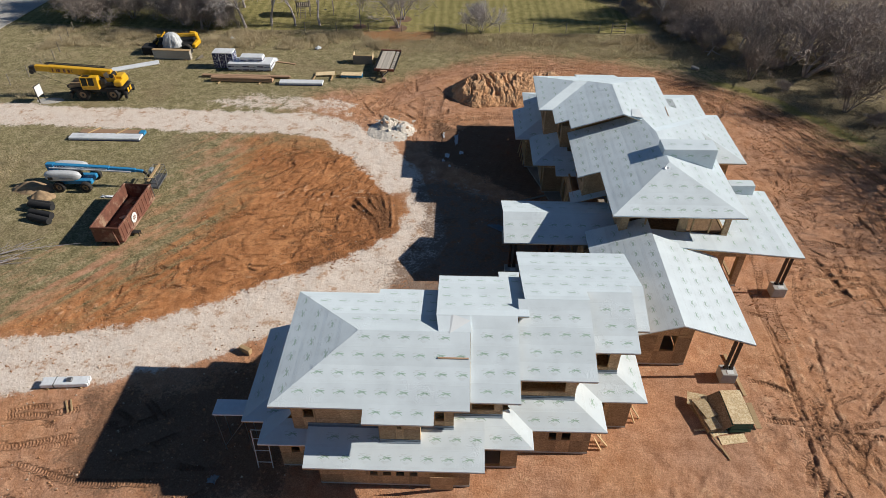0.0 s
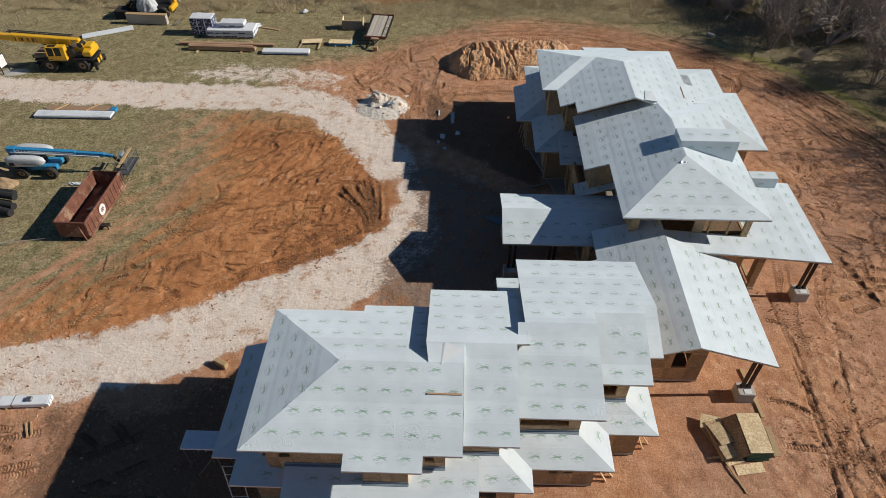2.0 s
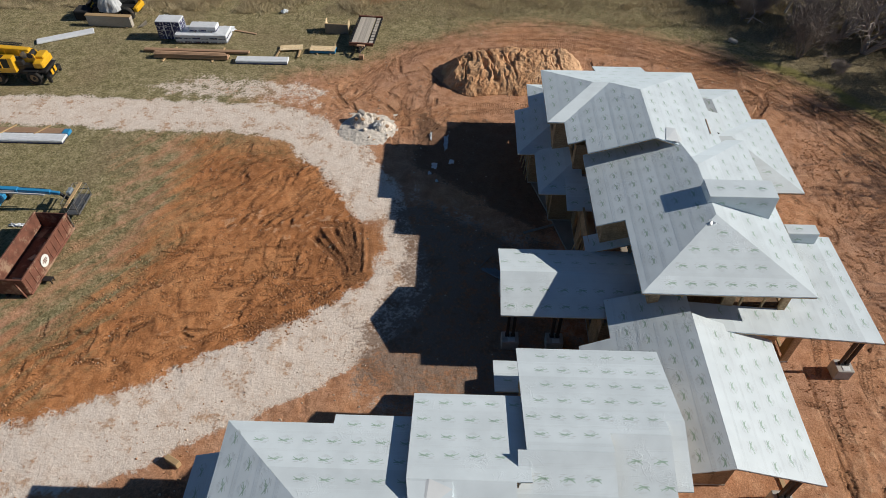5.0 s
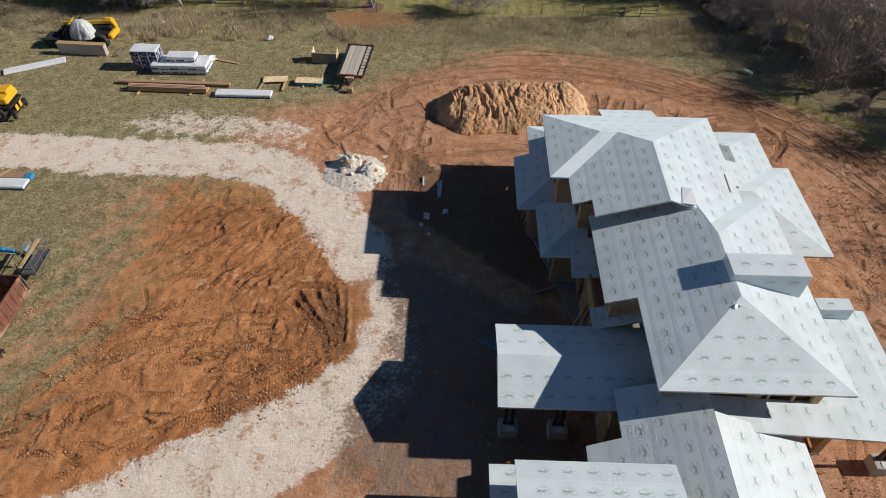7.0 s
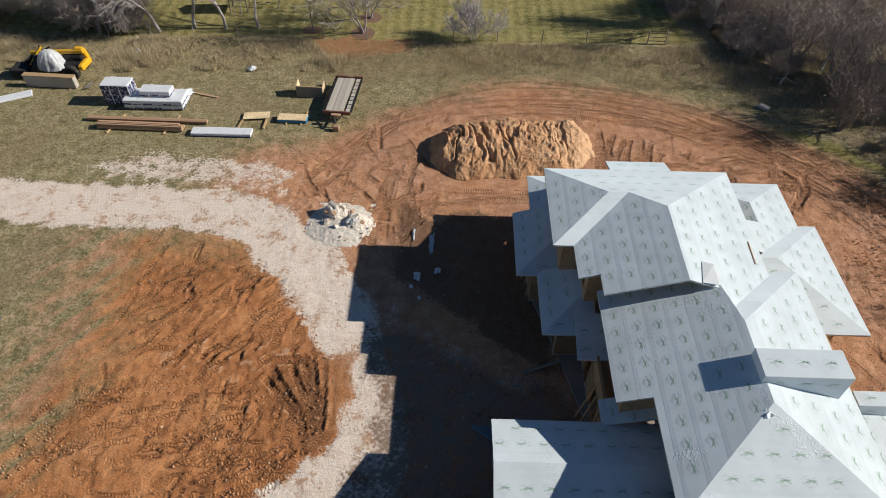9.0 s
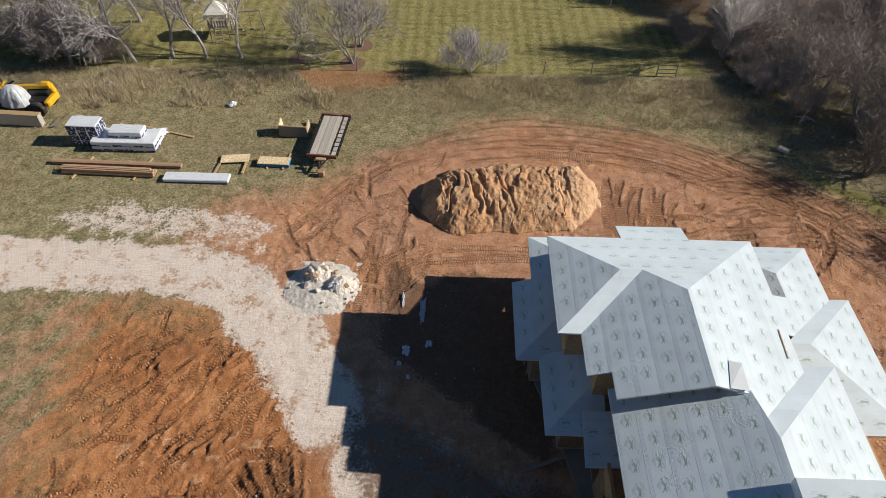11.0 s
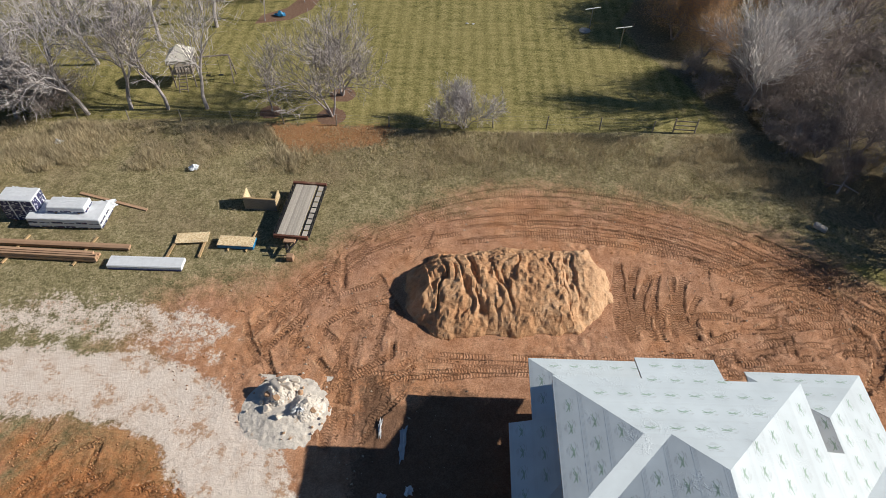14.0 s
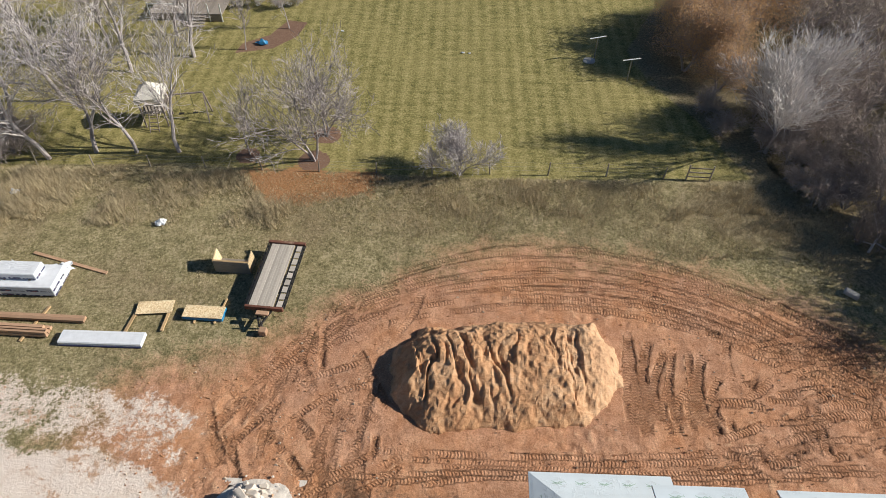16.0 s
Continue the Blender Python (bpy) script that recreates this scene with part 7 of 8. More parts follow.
# ---- earth mound, stones ----
def mound():
    xs, ys = np.arange(-2.4, 13.0, 0.075), np.arange(60.8, 70.6, 0.075)
    X, Y = np.meshgrid(xs, ys)
    w = lambda s, sd, o=3: value_noise(X, Y, s, sd, o)
    Xw, Yw = X + 0.5 * w(1.4, 201, 4), Y + 0.45 * w(1.2, 202, 4)
    rim = [(-1.6, 65.0), (-1.1, 66.6), (0.9, 68.2), (5, 68.9), (10.8, 69.0), (12.0, 67.0), (11.9, 64.6), (9.5, 62.4), (5.5, 61.75), (1.2, 61.8), (-0.5, 63.2)]
    d = near_line(rim + [rim[0]], Xw, Yw)
    d = np.where(inside(rim, Xw, Yw), d, -d)
    south = np.clip((Yw - 61.8) / 5.2, 0, 1)
    H = 1.9 * (1 - np.exp(-np.clip(d, 0, 9) / 1.05)) * (0.62 + 0.38 * south) * (1 + 0.16 * w(2.2, 204))
    bend = X + 0.5 * w(1.6, 211, 2) + 0.12 * (Y - 65)
    flute = value_noise(bend, Y * 0.22, 0.7, 205, 3)
    cutv = np.clip(1 - np.abs(flute) * 3.8, 0, 1)
    band = np.clip((Y - 62.3) / 1.0, 0, 1) * np.clip((67.6 + 0.5 * w(1.0, 212) - Y) / 0.8, 0, 1) * np.clip(d / 0.5, 0, 1)
    H -= 0.46 * band * np.clip((10.6 - X) / 1.2, 0.05, 1) * cutv * np.clip(0.6 + 0.9 * w(1.7, 206), 0, 1.25)
    H += np.clip(d / 0.4, 0, 1) * (0.12 * w(0.7, 207, 3) + 0.07 * w(0.26, 208, 2) + 0.10 * np.clip(w(0.2, 215, 2), 0.15, 1))
    H = np.minimum(H, 0.95 * np.clip(X + 0.95 + 0.3 * w(0.8, 213), -1, 9) + 0.04 * w(0.3, 214))
    H = np.where(d <= 0, -0.15, H)
    n, m = X.shape
    k = Kit()
    pts = np.stack([X, Y, H], -1).reshape(-1, 3)
    k.v = [tuple(map(float, p)) for p in pts]
    ii = np.arange(n * m).reshape(n, m)
    q = np.stack([ii[:-1, :-1], ii[:-1, 1:], ii[1:, 1:], ii[1:, :-1]], -1).reshape(-1, 4)
    k.f = [tuple(map(int, r)) for r in q]
    k.m = [0] * len(k.f)
    mt, t, b = nodes_of("loose subsoil", 0.95)
    geo = t.nodes.new("ShaderNodeNewGeometry")
    pos = geo.outputs["Position"]
    a, c, d = noise_of(t, 0.5, 4, 0.6, pos), noise_of(t, 3.0, 5, 0.65, pos), noise_of(t, 22.0, 3, 0.6, pos)
    col = ramp(t, calc(t, "ADD", calc(t, "MULTIPLY", a, 0.45), calc(t, "MULTIPLY", c, 0.55)), [(0.34, (0.34, 0.165, 0.08)), (0.5, (0.54, 0.305, 0.158)), (0.66, (0.69, 0.455, 0.28))])
    # colour grows paler towards the east end, noise breaking the edge
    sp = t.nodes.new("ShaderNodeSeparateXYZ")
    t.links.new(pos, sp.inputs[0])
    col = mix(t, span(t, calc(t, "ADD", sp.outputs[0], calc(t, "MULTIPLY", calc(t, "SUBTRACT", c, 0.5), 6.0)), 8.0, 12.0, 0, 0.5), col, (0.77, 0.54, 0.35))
    col = mix(t, span(t, c, 0.58, 0.7, 0, 0.6), col, (0.22, 0.105, 0.05))
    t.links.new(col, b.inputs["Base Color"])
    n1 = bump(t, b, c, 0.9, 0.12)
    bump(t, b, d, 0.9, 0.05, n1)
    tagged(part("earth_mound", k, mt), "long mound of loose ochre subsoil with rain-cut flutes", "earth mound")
mound()


def stone(name, at, size, seed, mat, label, group="quarry stones"):
    bm = bmesh.new()
    bmesh.ops.create_icosphere(bm, subdivisions=3 if max(size) > 0.2 else 1, radius=1)
    rr = random.Random(seed)
    cuts = [(Vector((rr.gauss(0, 1), rr.gauss(0, 1), rr.gauss(0, 1))).normalized(), rr.uniform(0.38, 0.72)) for i in range(8)]
    for v in bm.verts:
        for nrm, lim in cuts:
            s = v.co.dot(nrm)
            if s > lim:
                v.co -= nrm * (s - lim)
        v.co *= 1 + 0.06 * noise.noise(v.co * 3 + Vector((seed, 0, 0)))
        v.co.x *= size[0]
        v.co.y *= size[1]
        v.co.z *= size[2]
    me = bpy.data.meshes.new(name)
    bm.to_mesh(me)
    bm.free()
    me.materials.append(mat)
    ob = new(name, me)
    ob.location = (at[0], at[1], at[2] + size[2] * 0.55)
    ob.rotation_euler = (0, 0, rr.uniform(0, 6))
    return tagged(ob, label, "stone", group)


heap("rubble_spread", (-6.75, 56.55, 0), 2.45, 2.35, 0.36, M_RUBBLE, 9, "flat heap of pale stone dust and rubble", "stone heap", n=120, rough=0.16, smooth=False)
heap("ochre_hump", (-7.3, 57.5, 0), 1.15, 1.05, 0.95, M_RUBBLE, 17, "pale crumbly hump of broken stone beside the drive", "stone heap", n=70, rough=0.28, smooth=False)
heap("dust_hump", (-5.75, 56.75, 0.0), 1.15, 1.05, 0.8, M_RUBBLE, 12, "rounded grey-white hump of stone dust", "stone dust", n=60, rough=0.16, smooth=False)
rnd = random.Random(4)
# broken blocks piled on the hump, chips round the foot
for i, (x, y, z, s) in enumerate(((-7.35, 57.75, 0.62, 0.62), (-6.85, 57.85, 0.42, 0.5), (-7.75, 57.35, 0.42, 0.42), (-7.05, 58.25, 0.2, 0.42), (-6.45, 58.05, 0.15, 0.3), (-7.2, 57.15, 0.5, 0.4), (-6.75, 57.3, 0.3, 0.34), (-8.1, 57.0, 0.08, 0.26),
                                  (-7.65, 56.55, 0.12, 0.42), (-6.95, 56.1, 0.22, 0.36), (-7.4, 58.5, 0.05, 0.3), (-5.55, 56.85, 0.62, 0.3), (-5.2, 56.5, 0.35, 0.26), (-7.9, 57.85, 0.1, 0.34), (-6.1, 57.6, 0.25, 0.26), (-6.55, 58.45, 0.05, 0.3))):
    ochre = i in (2, 5, 6, 12, 14)
    stone("stone", (x, y, z), (s * 0.8, s * rnd.uniform(0.5, 0.75), s * rnd.uniform(0.42, 0.66)), i + 3, M_ROCK_ORANGE if ochre else M_ROCK_PALE, "ochre broken quarry stone in a heap" if ochre else "whitish broken quarry stone in a heap")
for i in range(42):
    a, r = rnd.uniform(0, 6.28), 2.5 * rnd.uniform(0.15, 1.0) ** 0.6
    s = rnd.uniform(0.04, 0.13)
    stone("stone", (-6.8 + r * math.cos(a), 56.8 + r * math.sin(a) * 0.95, 0.05 + 0.3 * max(0, 1 - r / 2.4)), (s, s * 0.8, s * 0.7), 40 + i, M_ROCK_ORANGE if i % 4 == 0 else M_ROCK_PALE, "small broken stone at the foot of the heap")
crumple("cement_bag", (-5.95, 56.45, 0.5), (0.8, 0.6), M_TARP, 55, "grey crumpled sheet over the stone heap", lift=0.35)

# ---- fences ----
def fence_line(name, points, gap, label, h=1.25):
    f = thing(name, (0, 0, 0), label, "fence")
    line = smooth_line(points, 0.2)
    run, last, tops = 0.0, None, []
    rr = random.Random(len(points))
    for i, p in enumerate(line):
        if last is None or np.linalg.norm(p - last) >= gap:
            hh = h * rr.uniform(0.85, 1.1)
            lean = (rr.uniform(-0.08, 0.08), rr.uniform(-0.08, 0.08))
            part("post", Kit().rod((p[0], p[1], -0.1), (p[0] + lean[0], p[1] + lean[1], hh), 0.055, 0.045, n=7), M_OLDWOOD, f)
            tops.append((p[0] + lean[0], p[1] + lean[1], hh))
            last = p
    for a, b in zip(tops[:-1], tops[1:]):
        k = Kit()
        for q in (0.35, 0.65, 0.95):
            k.rod((a[0], a[1], a[2] * q), (b[0], b[1], b[2] * q), 0.006, n=3)
        part("wire", k, M_STEEL, f)
    return f


fence_line("wire_fence", [(-50, 65.4), (-49, 67.5), (-48.4, 72.4), (-49.5, 76.6), (-50.7, 83)], 2.2, "weathered post and wire fence in tall grass", 1.3)
fence_line("wire_fence", [(-33, 82.0), (-20, 82.3), (-6, 82.3), (8, 82.6), (18.8, 82.6)], 4.1, "thin post and wire fence along the lawn", 1.1)
gate = thing("field_gate", (20.1, 82.5, 0), "small weathered timber gate between thin posts", "gate", turn=-3)
for x in (-0.85, 0.85):
    part("post", Kit().rod((x, 0, 0), (x, 0, 1.35), 0.06), M_OLDWOOD, gate)
for z in (0.3, 0.7, 1.1):
    part("rail", Kit().beam((-0.85, 0, z), (0.85, 0, z), 0.05, 0.08), M_OLDWOOD, gate)
board("rail_end", (-50.7, 82.9, 0.9), (-49.3, 85.2, 1.7), 0.14, 0.14, M_OLDWOOD, "weathered timber rail propped on the fence end")


# ---- neighbours' garden: play tower, swing, drying poles, toys, terrace ----
def play_tower():
    p = thing("play_tower", (-21.6, 88.0, 0), "timber play tower with a pale pyramid canopy", "play tower", turn=8)
    for x in (-0.85, 0.85):
        for y in (-0.85, 0.85):
            part("post", Kit().box((x, y, 1.35), (0.1, 0.1, 2.7)), M_BARK_DARK, p)
    part("floor", Kit().box((0, 0, 1.3), (1.8, 1.8, 0.08)), M_OLDWOOD, p)
    apex = (0, 0, 3.6)
    c = [(-1.05, -1.05, 2.65), (1.05, -1.05, 2.65), (1.05, 1.05, 2.65), (-1.05, 1.05, 2.65)]
    k = Kit().put(c + [apex], [(0, 1, 4), (1, 2, 4), (2, 3, 4), (3, 0, 4), (3, 2, 1, 0)])
    part("canopy", k, M_CANVAS, p, "pale canvas pyramid canopy")
    for i in range(4):
        a, b = c[i], c[(i + 1) % 4]
        part("valance", Kit().put([a, b, (b[0], b[1], 2.2), ((a[0] + b[0]) / 2, (a[1] + b[1]) / 2, 2.45), (a[0], a[1], 2.2)], [(0, 1, 2, 3, 4), (4, 3, 2, 1, 0)]), M_CANVAS, p)
    for i in range(7):
        part("slat", Kit().box((-0.75 + 0.25 * i, -0.88, 1.65), (0.09, 0.03, 0.65)), M_BARK_DARK, p)
        part("slat", Kit().box((0.88, -0.75 + 0.25 * i, 1.65), (0.03, 0.09, 0.65)), M_BARK_DARK, p)
    lad = part("ladder", Kit().beam((-0.45, -1.6, 0), (-0.3, -0.9, 1.35), 0.06, 0.06).beam((0.25, -1.6, 0), (0.3, -0.9, 1.35), 0.06, 0.06), M_BARK_DARK, p)
    for i in range(5):
        part("rung", Kit().box((-0.05, -1.5 + 0.13 * i, 0.2 + 0.25 * i), (0.65, 0.05, 0.05)), M_BARK_DARK, lad)
    part("swing_beam", Kit().beam((0.9, 0, 2.3), (3.9, 0.2, 2.3), 0.1, 0.1), M_BARK_DARK, p)
    for y in (-0.7, 0.9):
        part("swing_leg", Kit().beam((3.9, 0.2, 2.3), (4.0, y, 0), 0.09, 0.09), M_BARK_DARK, p)
    for x in (1.8, 2.9):
        part("swing", Kit().rod((x, 0.1, 2.25), (x, 0.1, 0.55), 0.015, n=4).box((x, 0.1, 0.5), (0.4, 0.2, 0.04)), M_BLACK, p)
    return p
play_tower()
for x, y, tn in ((14.6, 99.2, 20), (17.0, 95.6, 15)):
    d = thing("drying_pole", (x, y, 0), "pale metal T-shaped clothes pole on the lawn", "clothes pole", "clothes poles", turn=tn)
    part("pole", Kit().rod((0, 0, 0), (0, 0, 2.1), 0.05), M_STEEL, d)
    part("cross_arm", Kit().rod((-0.8, 0, 2.1), (0.8, 0, 2.1), 0.045), M_WHITE, d)
pad = part("stone_pad", Kit().rod((0, 0, -0.02), (0, 0, 0.05), 0.55, n=16), M_CONC)
pad.location = (14.1, 98.8, 0)
tagged(pad, "round pale stone pad on the lawn", "stone pad")
crumple("blue_toy", (-16.1, 100.3, 0.02), (1.5, 0.8), M_BLUE, 61, "bright blue plastic toy slide lying on mulch", "toy", lift=0.7)
for x, y in ((2.6, 99.6), (3.2, 99.5), (-9.0, 103.0)):
    crumple("paper_scrap", (x, y, 0.02), (0.4, 0.25), M_PLASTIC, int(x * 7) + 90, "small white scrap lying on the lawn", lift=0.1)
ter = thing("terrace", (-24.5, 107.5, 0), "raised grey timber terrace with steps behind the lawn", "terrace")
for i in range(18):
    part("deck_board", Kit().box((-3.3 + i * 0.4, 0, 0.75), (0.38, 6.5, 0.05)), M_OLDWOOD, ter)
for i in range(4):
    part("step", Kit().box((1.2, -3.4 - 0.3 * i, 0.6 - 0.17 * i), (1.8, 0.32, 0.06)), M_OLDWOOD, ter)
for x in (-3.4, 0.1, 2.4, 3.6):
    part("rail_post", Kit().box((x, -3.2, 0.9), (0.1, 0.1, 1.8)), M_WHITE, ter)
part("rail", Kit().box((-1.6, -3.2, 1.7), (3.6, 0.08, 0.08)), M_WHITE, ter)
part("skirt", Kit().box((0, -3.15, 0.36), (7.2, 0.06, 0.7)), M_OLDWOOD, ter)
red = part("red_shed", Kit().box((0, 0, 1.2), (3.0, 3.0, 2.4), edge=0.02), M_RED)
red.location = (-27.0, 110.0, 0.7)
tagged(red, "dull red wall beside the grey terrace", "shed")
rd = part("lane", Kit().prism([(-64, 78), (-60.5, 80), (-57.5, 110), (-57, 160), (-64, 160), (-64.5, 110), (-75, 82)], -0.1, 0.03), M_CONC)
tagged(rd, "pale concrete lane beyond the field", "road", kind="structure")

# ---- trees ----
class Twigs:
    """Grows a bare branching tree out of tapering tubes."""

    def __init__(self, seed):
        self.r = random.Random(seed)
        self.v, self.f = [], []
        self.bole_v, self.bole_f = [], []
        self.tips = []

    def tube(self, a, b, ra, rb, n):
        x = (b - a).normalized()
        y = x.orthogonal().normalized()
        if n == 2:
            y.rotate(Matrix.Rotation(self.r.uniform(0, 3.14), 3, x))
        z = x.cross(y)
        k = len(self.v)
        for p, r in ((a, ra), (b, rb)):
            for i in range(n):
                q = 2 * math.pi * i / n
                self.v.append(p + (y * math.cos(q) + z * math.sin(q)) * r)
        if n == 2:
            self.f.append((k, k + 1, k + 3, k + 2))
        else:
            self.f += [(k + i, k + (i + 1) % n, k + n + (i + 1) % n, k + n + i) for i in range(n)]

    def grow(self, p, way, length, rad, level, levels, spread, up, forks, bend=0.18, segs=4):
        r = self.r
        n = 7 if level == 0 else (4 if level == 1 else (3 if level == 2 and levels < 3 else 2))
        d = way.normalized()
        q = p
        kids = []
        bole = level == 0
        if bole:
            keep_v, keep_f, self.v, self.f = self.v, self.f, self.bole_v, self.bole_f
        for s in range(segs):
            d = (d + Vector((r.gauss(0, bend), r.gauss(0, bend), r.gauss(0, bend) + up * 0.12))).normalized()
            e = q + d * (length / segs)
            r0, r1 = rad * (1 - 0.72 * s / segs), rad * (1 - 0.72 * (s + 1) / segs)
            self.tube(q, e, max(r0, 0.026 if level < 2 else 0.016), max(r1, 0.02 if level < 2 else 0.008), n)
            if s >= (1 if level == 0 else 0):
                kids.append((e, d, r1))
            q = e
        if bole:
            self.v, self.f = keep_v, keep_f
        if level >= levels:
            self.tips.append(q)
            return
        for e, d, rr in kids:
            for j in range(forks[min(level, len(forks) - 1)]):
                side = d.orthogonal().normalized()
                side.rotate(Matrix.Rotation(r.uniform(0, 6.283), 3, d))
                w = (d * (1 - spread) + side * spread * r.uniform(0.7, 1.2) + Vector((0, 0, up * 0.25))).normalized()
                self.grow(e, w, length * r.uniform(0.45, 0.72), rr * r.uniform(0.5, 0.75), level + 1, levels, spread, up, forks, bend * 1.15, max(2, segs - 1))

    def mesh(self, name, mat, bole=False):
        me = bpy.data.meshes.new(name)
        me.from_pydata([tuple(v) for v in (self.bole_v if bole else self.v)], [], self.bole_f if bole else self.f)
        me.materials.append(mat)
        return me


def bare_tree(seed, height, rad, levels=3, spread=0.55, up=0.5, forks=(2, 3, 3), lean=(0, 0), stems=1, mat=M_BARK, name="tree", label="tall leafless tree with pale branches", leaves=None, flare=0.45):
    t = Twigs(seed)
    for s in range(stems):
        a = 6.283 * s / max(1, stems) + seed
        w = Vector((lean[0] + (flare * math.cos(a) if stems > 1 else 0), lean[1] + (flare * math.sin(a) if stems > 1 else 0), 1))
        t.grow(Vector((0.12 * math.cos(a) * (stems > 1), 0.12 * math.sin(a) * (stems > 1), -0.1)), w, height * 0.62, rad, 0, levels, spread, up, forks, segs=5)
    ob = thing(name, (0, 0, 0), label, "tree", "leafless trees")
    bole = new("trunk", t.mesh("trunk", M_BARK if mat in (M_BARK_PALE, M_BARK_WHITE) else mat, True))
    bole.parent = ob
    wood_ = new("crown", t.mesh("crown", mat))
    wood_.parent = ob
    wood_["kind"] = "stuff"
    if leaves:
        count, size, lmat, sp = leaves
        vs, fs = [], []
        for i in range(count):
            p = t.tips[t.r.randrange(len(t.tips))] + Vector((t.r.gauss(0, sp), t.r.gauss(0, sp), t.r.gauss(0, sp)))
            u = Vector((t.r.gauss(0, 1), t.r.gauss(0, 1), t.r.gauss(0, 1))).normalized()
            w = u.orthogonal().normalized()
            s = size * t.r.uniform(0.6, 1.4)
            k = len(vs)
            vs += [p - u * s, p + w * s * 0.5, p + u * s, p - w * s * 0.5]
            fs.append((k, k + 1, k + 2, k + 3))
        me = bpy.data.meshes.new("foliage")
        me.from_pydata([tuple(v) for v in vs], [], fs)
        me.materials.append(lmat)
        lo = new("foliage", me)
        lo.parent = ob
        lo["kind"] = "stuff"
    return ob


def plant(ob, x, y, scale=1.0, turn=0.0, first=False):
    m = Matrix.Translation((x, y, -0.03)) @ Matrix.Rotation(turn, 4, "Z")
    if first:
        ob.matrix_basis = m @ Matrix.Diagonal((scale, scale, scale, 1))
        return ob
    c = copy_thing(ob, m)
    c.scale = (scale, scale, scale)
    return c


tall = [bare_tree(101, 11.5, 0.2, 3, 0.5, 0.45, (2, 3, 3), (-0.12, -0.12), mat=M_BARK_PALE), bare_tree(102, 10.5, 0.18, 3, 0.5, 0.55, (2, 3, 3), (-0.1, 0.0), mat=M_BARK_PALE),
        bare_tree(103, 10.0, 0.16, 3, 0.45, 0.6, (2, 3, 3), (-0.18, -0.05), mat=M_BARK)]
plant(tall[0], -28.3, 82.9, 1.0, 0.3, True)
plant(tall[1], -25.1, 83.8, 1.0, 0.0, True)
plant(tall[2], -22.0, 83.9, 1.0, 0.0, True)
for i, (x, y, s, a, k) in enumerate(((-18.8, 84.1, 0.95, 1.1, 1), (-32.6, 86.5, 1.0, 2.0, 0), (-30.5, 90.5, 1.05, 3.0, 1), (-35.5, 88, 1.0, 0.7, 2), (-26.5, 95.0, 0.95, 4.2, 0), (-21.8, 97.8, 1.05, 0.5, 1), (-30, 99, 1.0, 1.4, 2),
                                      (-36, 96, 1.1, 5.0, 1), (-24.5, 101.5, 0.9, 2.6, 2), (-33.8, 82.0, 0.9, 3.9, 0), (-42, 91, 1.0, 1.0, 2), (-33, 104, 1.0, 2.2, 0))):
    plant(tall[k], x, y, s, a)
young = bare_tree(111, 5.6, 0.075, 3, 0.34, 0.8, (1, 2, 3), mat=M_BARK, label="slender young leafless tree in a mulch ring")
plant(young, -13.4, 84.1, 1.0, 0, True)
plant(young, -17.4, 99.2, 0.85, 2.0)
plant(young, -14.2, 103.4, 0.85, 4.0)
wide = bare_tree(112, 7.4, 0.10, 3, 0.5, 0.7, (2, 2, 3), stems=3, flare=0.22, mat=M_BARK, label="wide multi-stemmed leafless tree in a mulch ring")
plant(wide, -8.35, 83.6, 1.0, 0, True)
plant(wide, -7.95, 86.7, 0.9, 1.7)
shrub = bare_tree(113, 3.4, 0.04, 3, 0.5, 0.7, (2, 2, 3), stems=6, mat=M_BARK_PALE, name="shrub", label="rounded grey leafless shrub at the lawn edge")
plant(shrub, 2.5, 82.5, 1.05, 0, True)
for i in range(4):
    plant(shrub, -20.0 + 1.9 * i, 107.4 + 0.6 * (i % 2), 0.38, 1.3 * i)
thick = bare_tree(114, 4.2, 0.06, 3, 0.6, 0.4, (3, 3, 3), stems=6, mat=M_TWIG, name="shrub", label="dense dark leafless thicket shrub")
first = True
rr = random.Random(77)
for x, y, s in ((-33.4, 83.2, 1.0), (-36.6, 83.8, 1.1), (-31.2, 83.6, 0.8), (-39.0, 85.5, 0.9), (-48.0, 85, 1.2), (-52, 86, 1.2), (-44.5, 86, 1.0), (-55, 90, 1.2)):
    plant(thick, x, y, s, rr.uniform(0, 6), first)
    first = False
rust = bare_tree(115, 7.0, 0.16, 3, 0.6, 0.4, (2, 3, 3), stems=3, mat=M_TWIG, label="broad tree with rust-brown withered leaves", leaves=(9000, 0.1, M_DEADLEAF, 0.55))
first = True
for x, y, s in ((22.4, 97.6, 0.72), (25.6, 98.7, 0.8), (23.4, 102.2, 0.8), (27.5, 103.5, 0.9), (30.3, 106.5, 0.95), (25.3, 107.0, 0.8), (24.6, 94.6, 0.5)):
    plant(rust, x, y, s, rr.uniform(0, 6), first)
    first = False
pale = bare_tree(116, 7.9, 0.08, 3, 0.31, 0.65, (2, 3, 3), stems=4, flare=0.1, mat=M_BARK_WHITE, label="pale upright leafless tree with dense twigs")
plant(pale, 26.1, 86.0, 1.0, 0, True)
plant(pale, 29.5, 91.0, 0.9, 2.1)
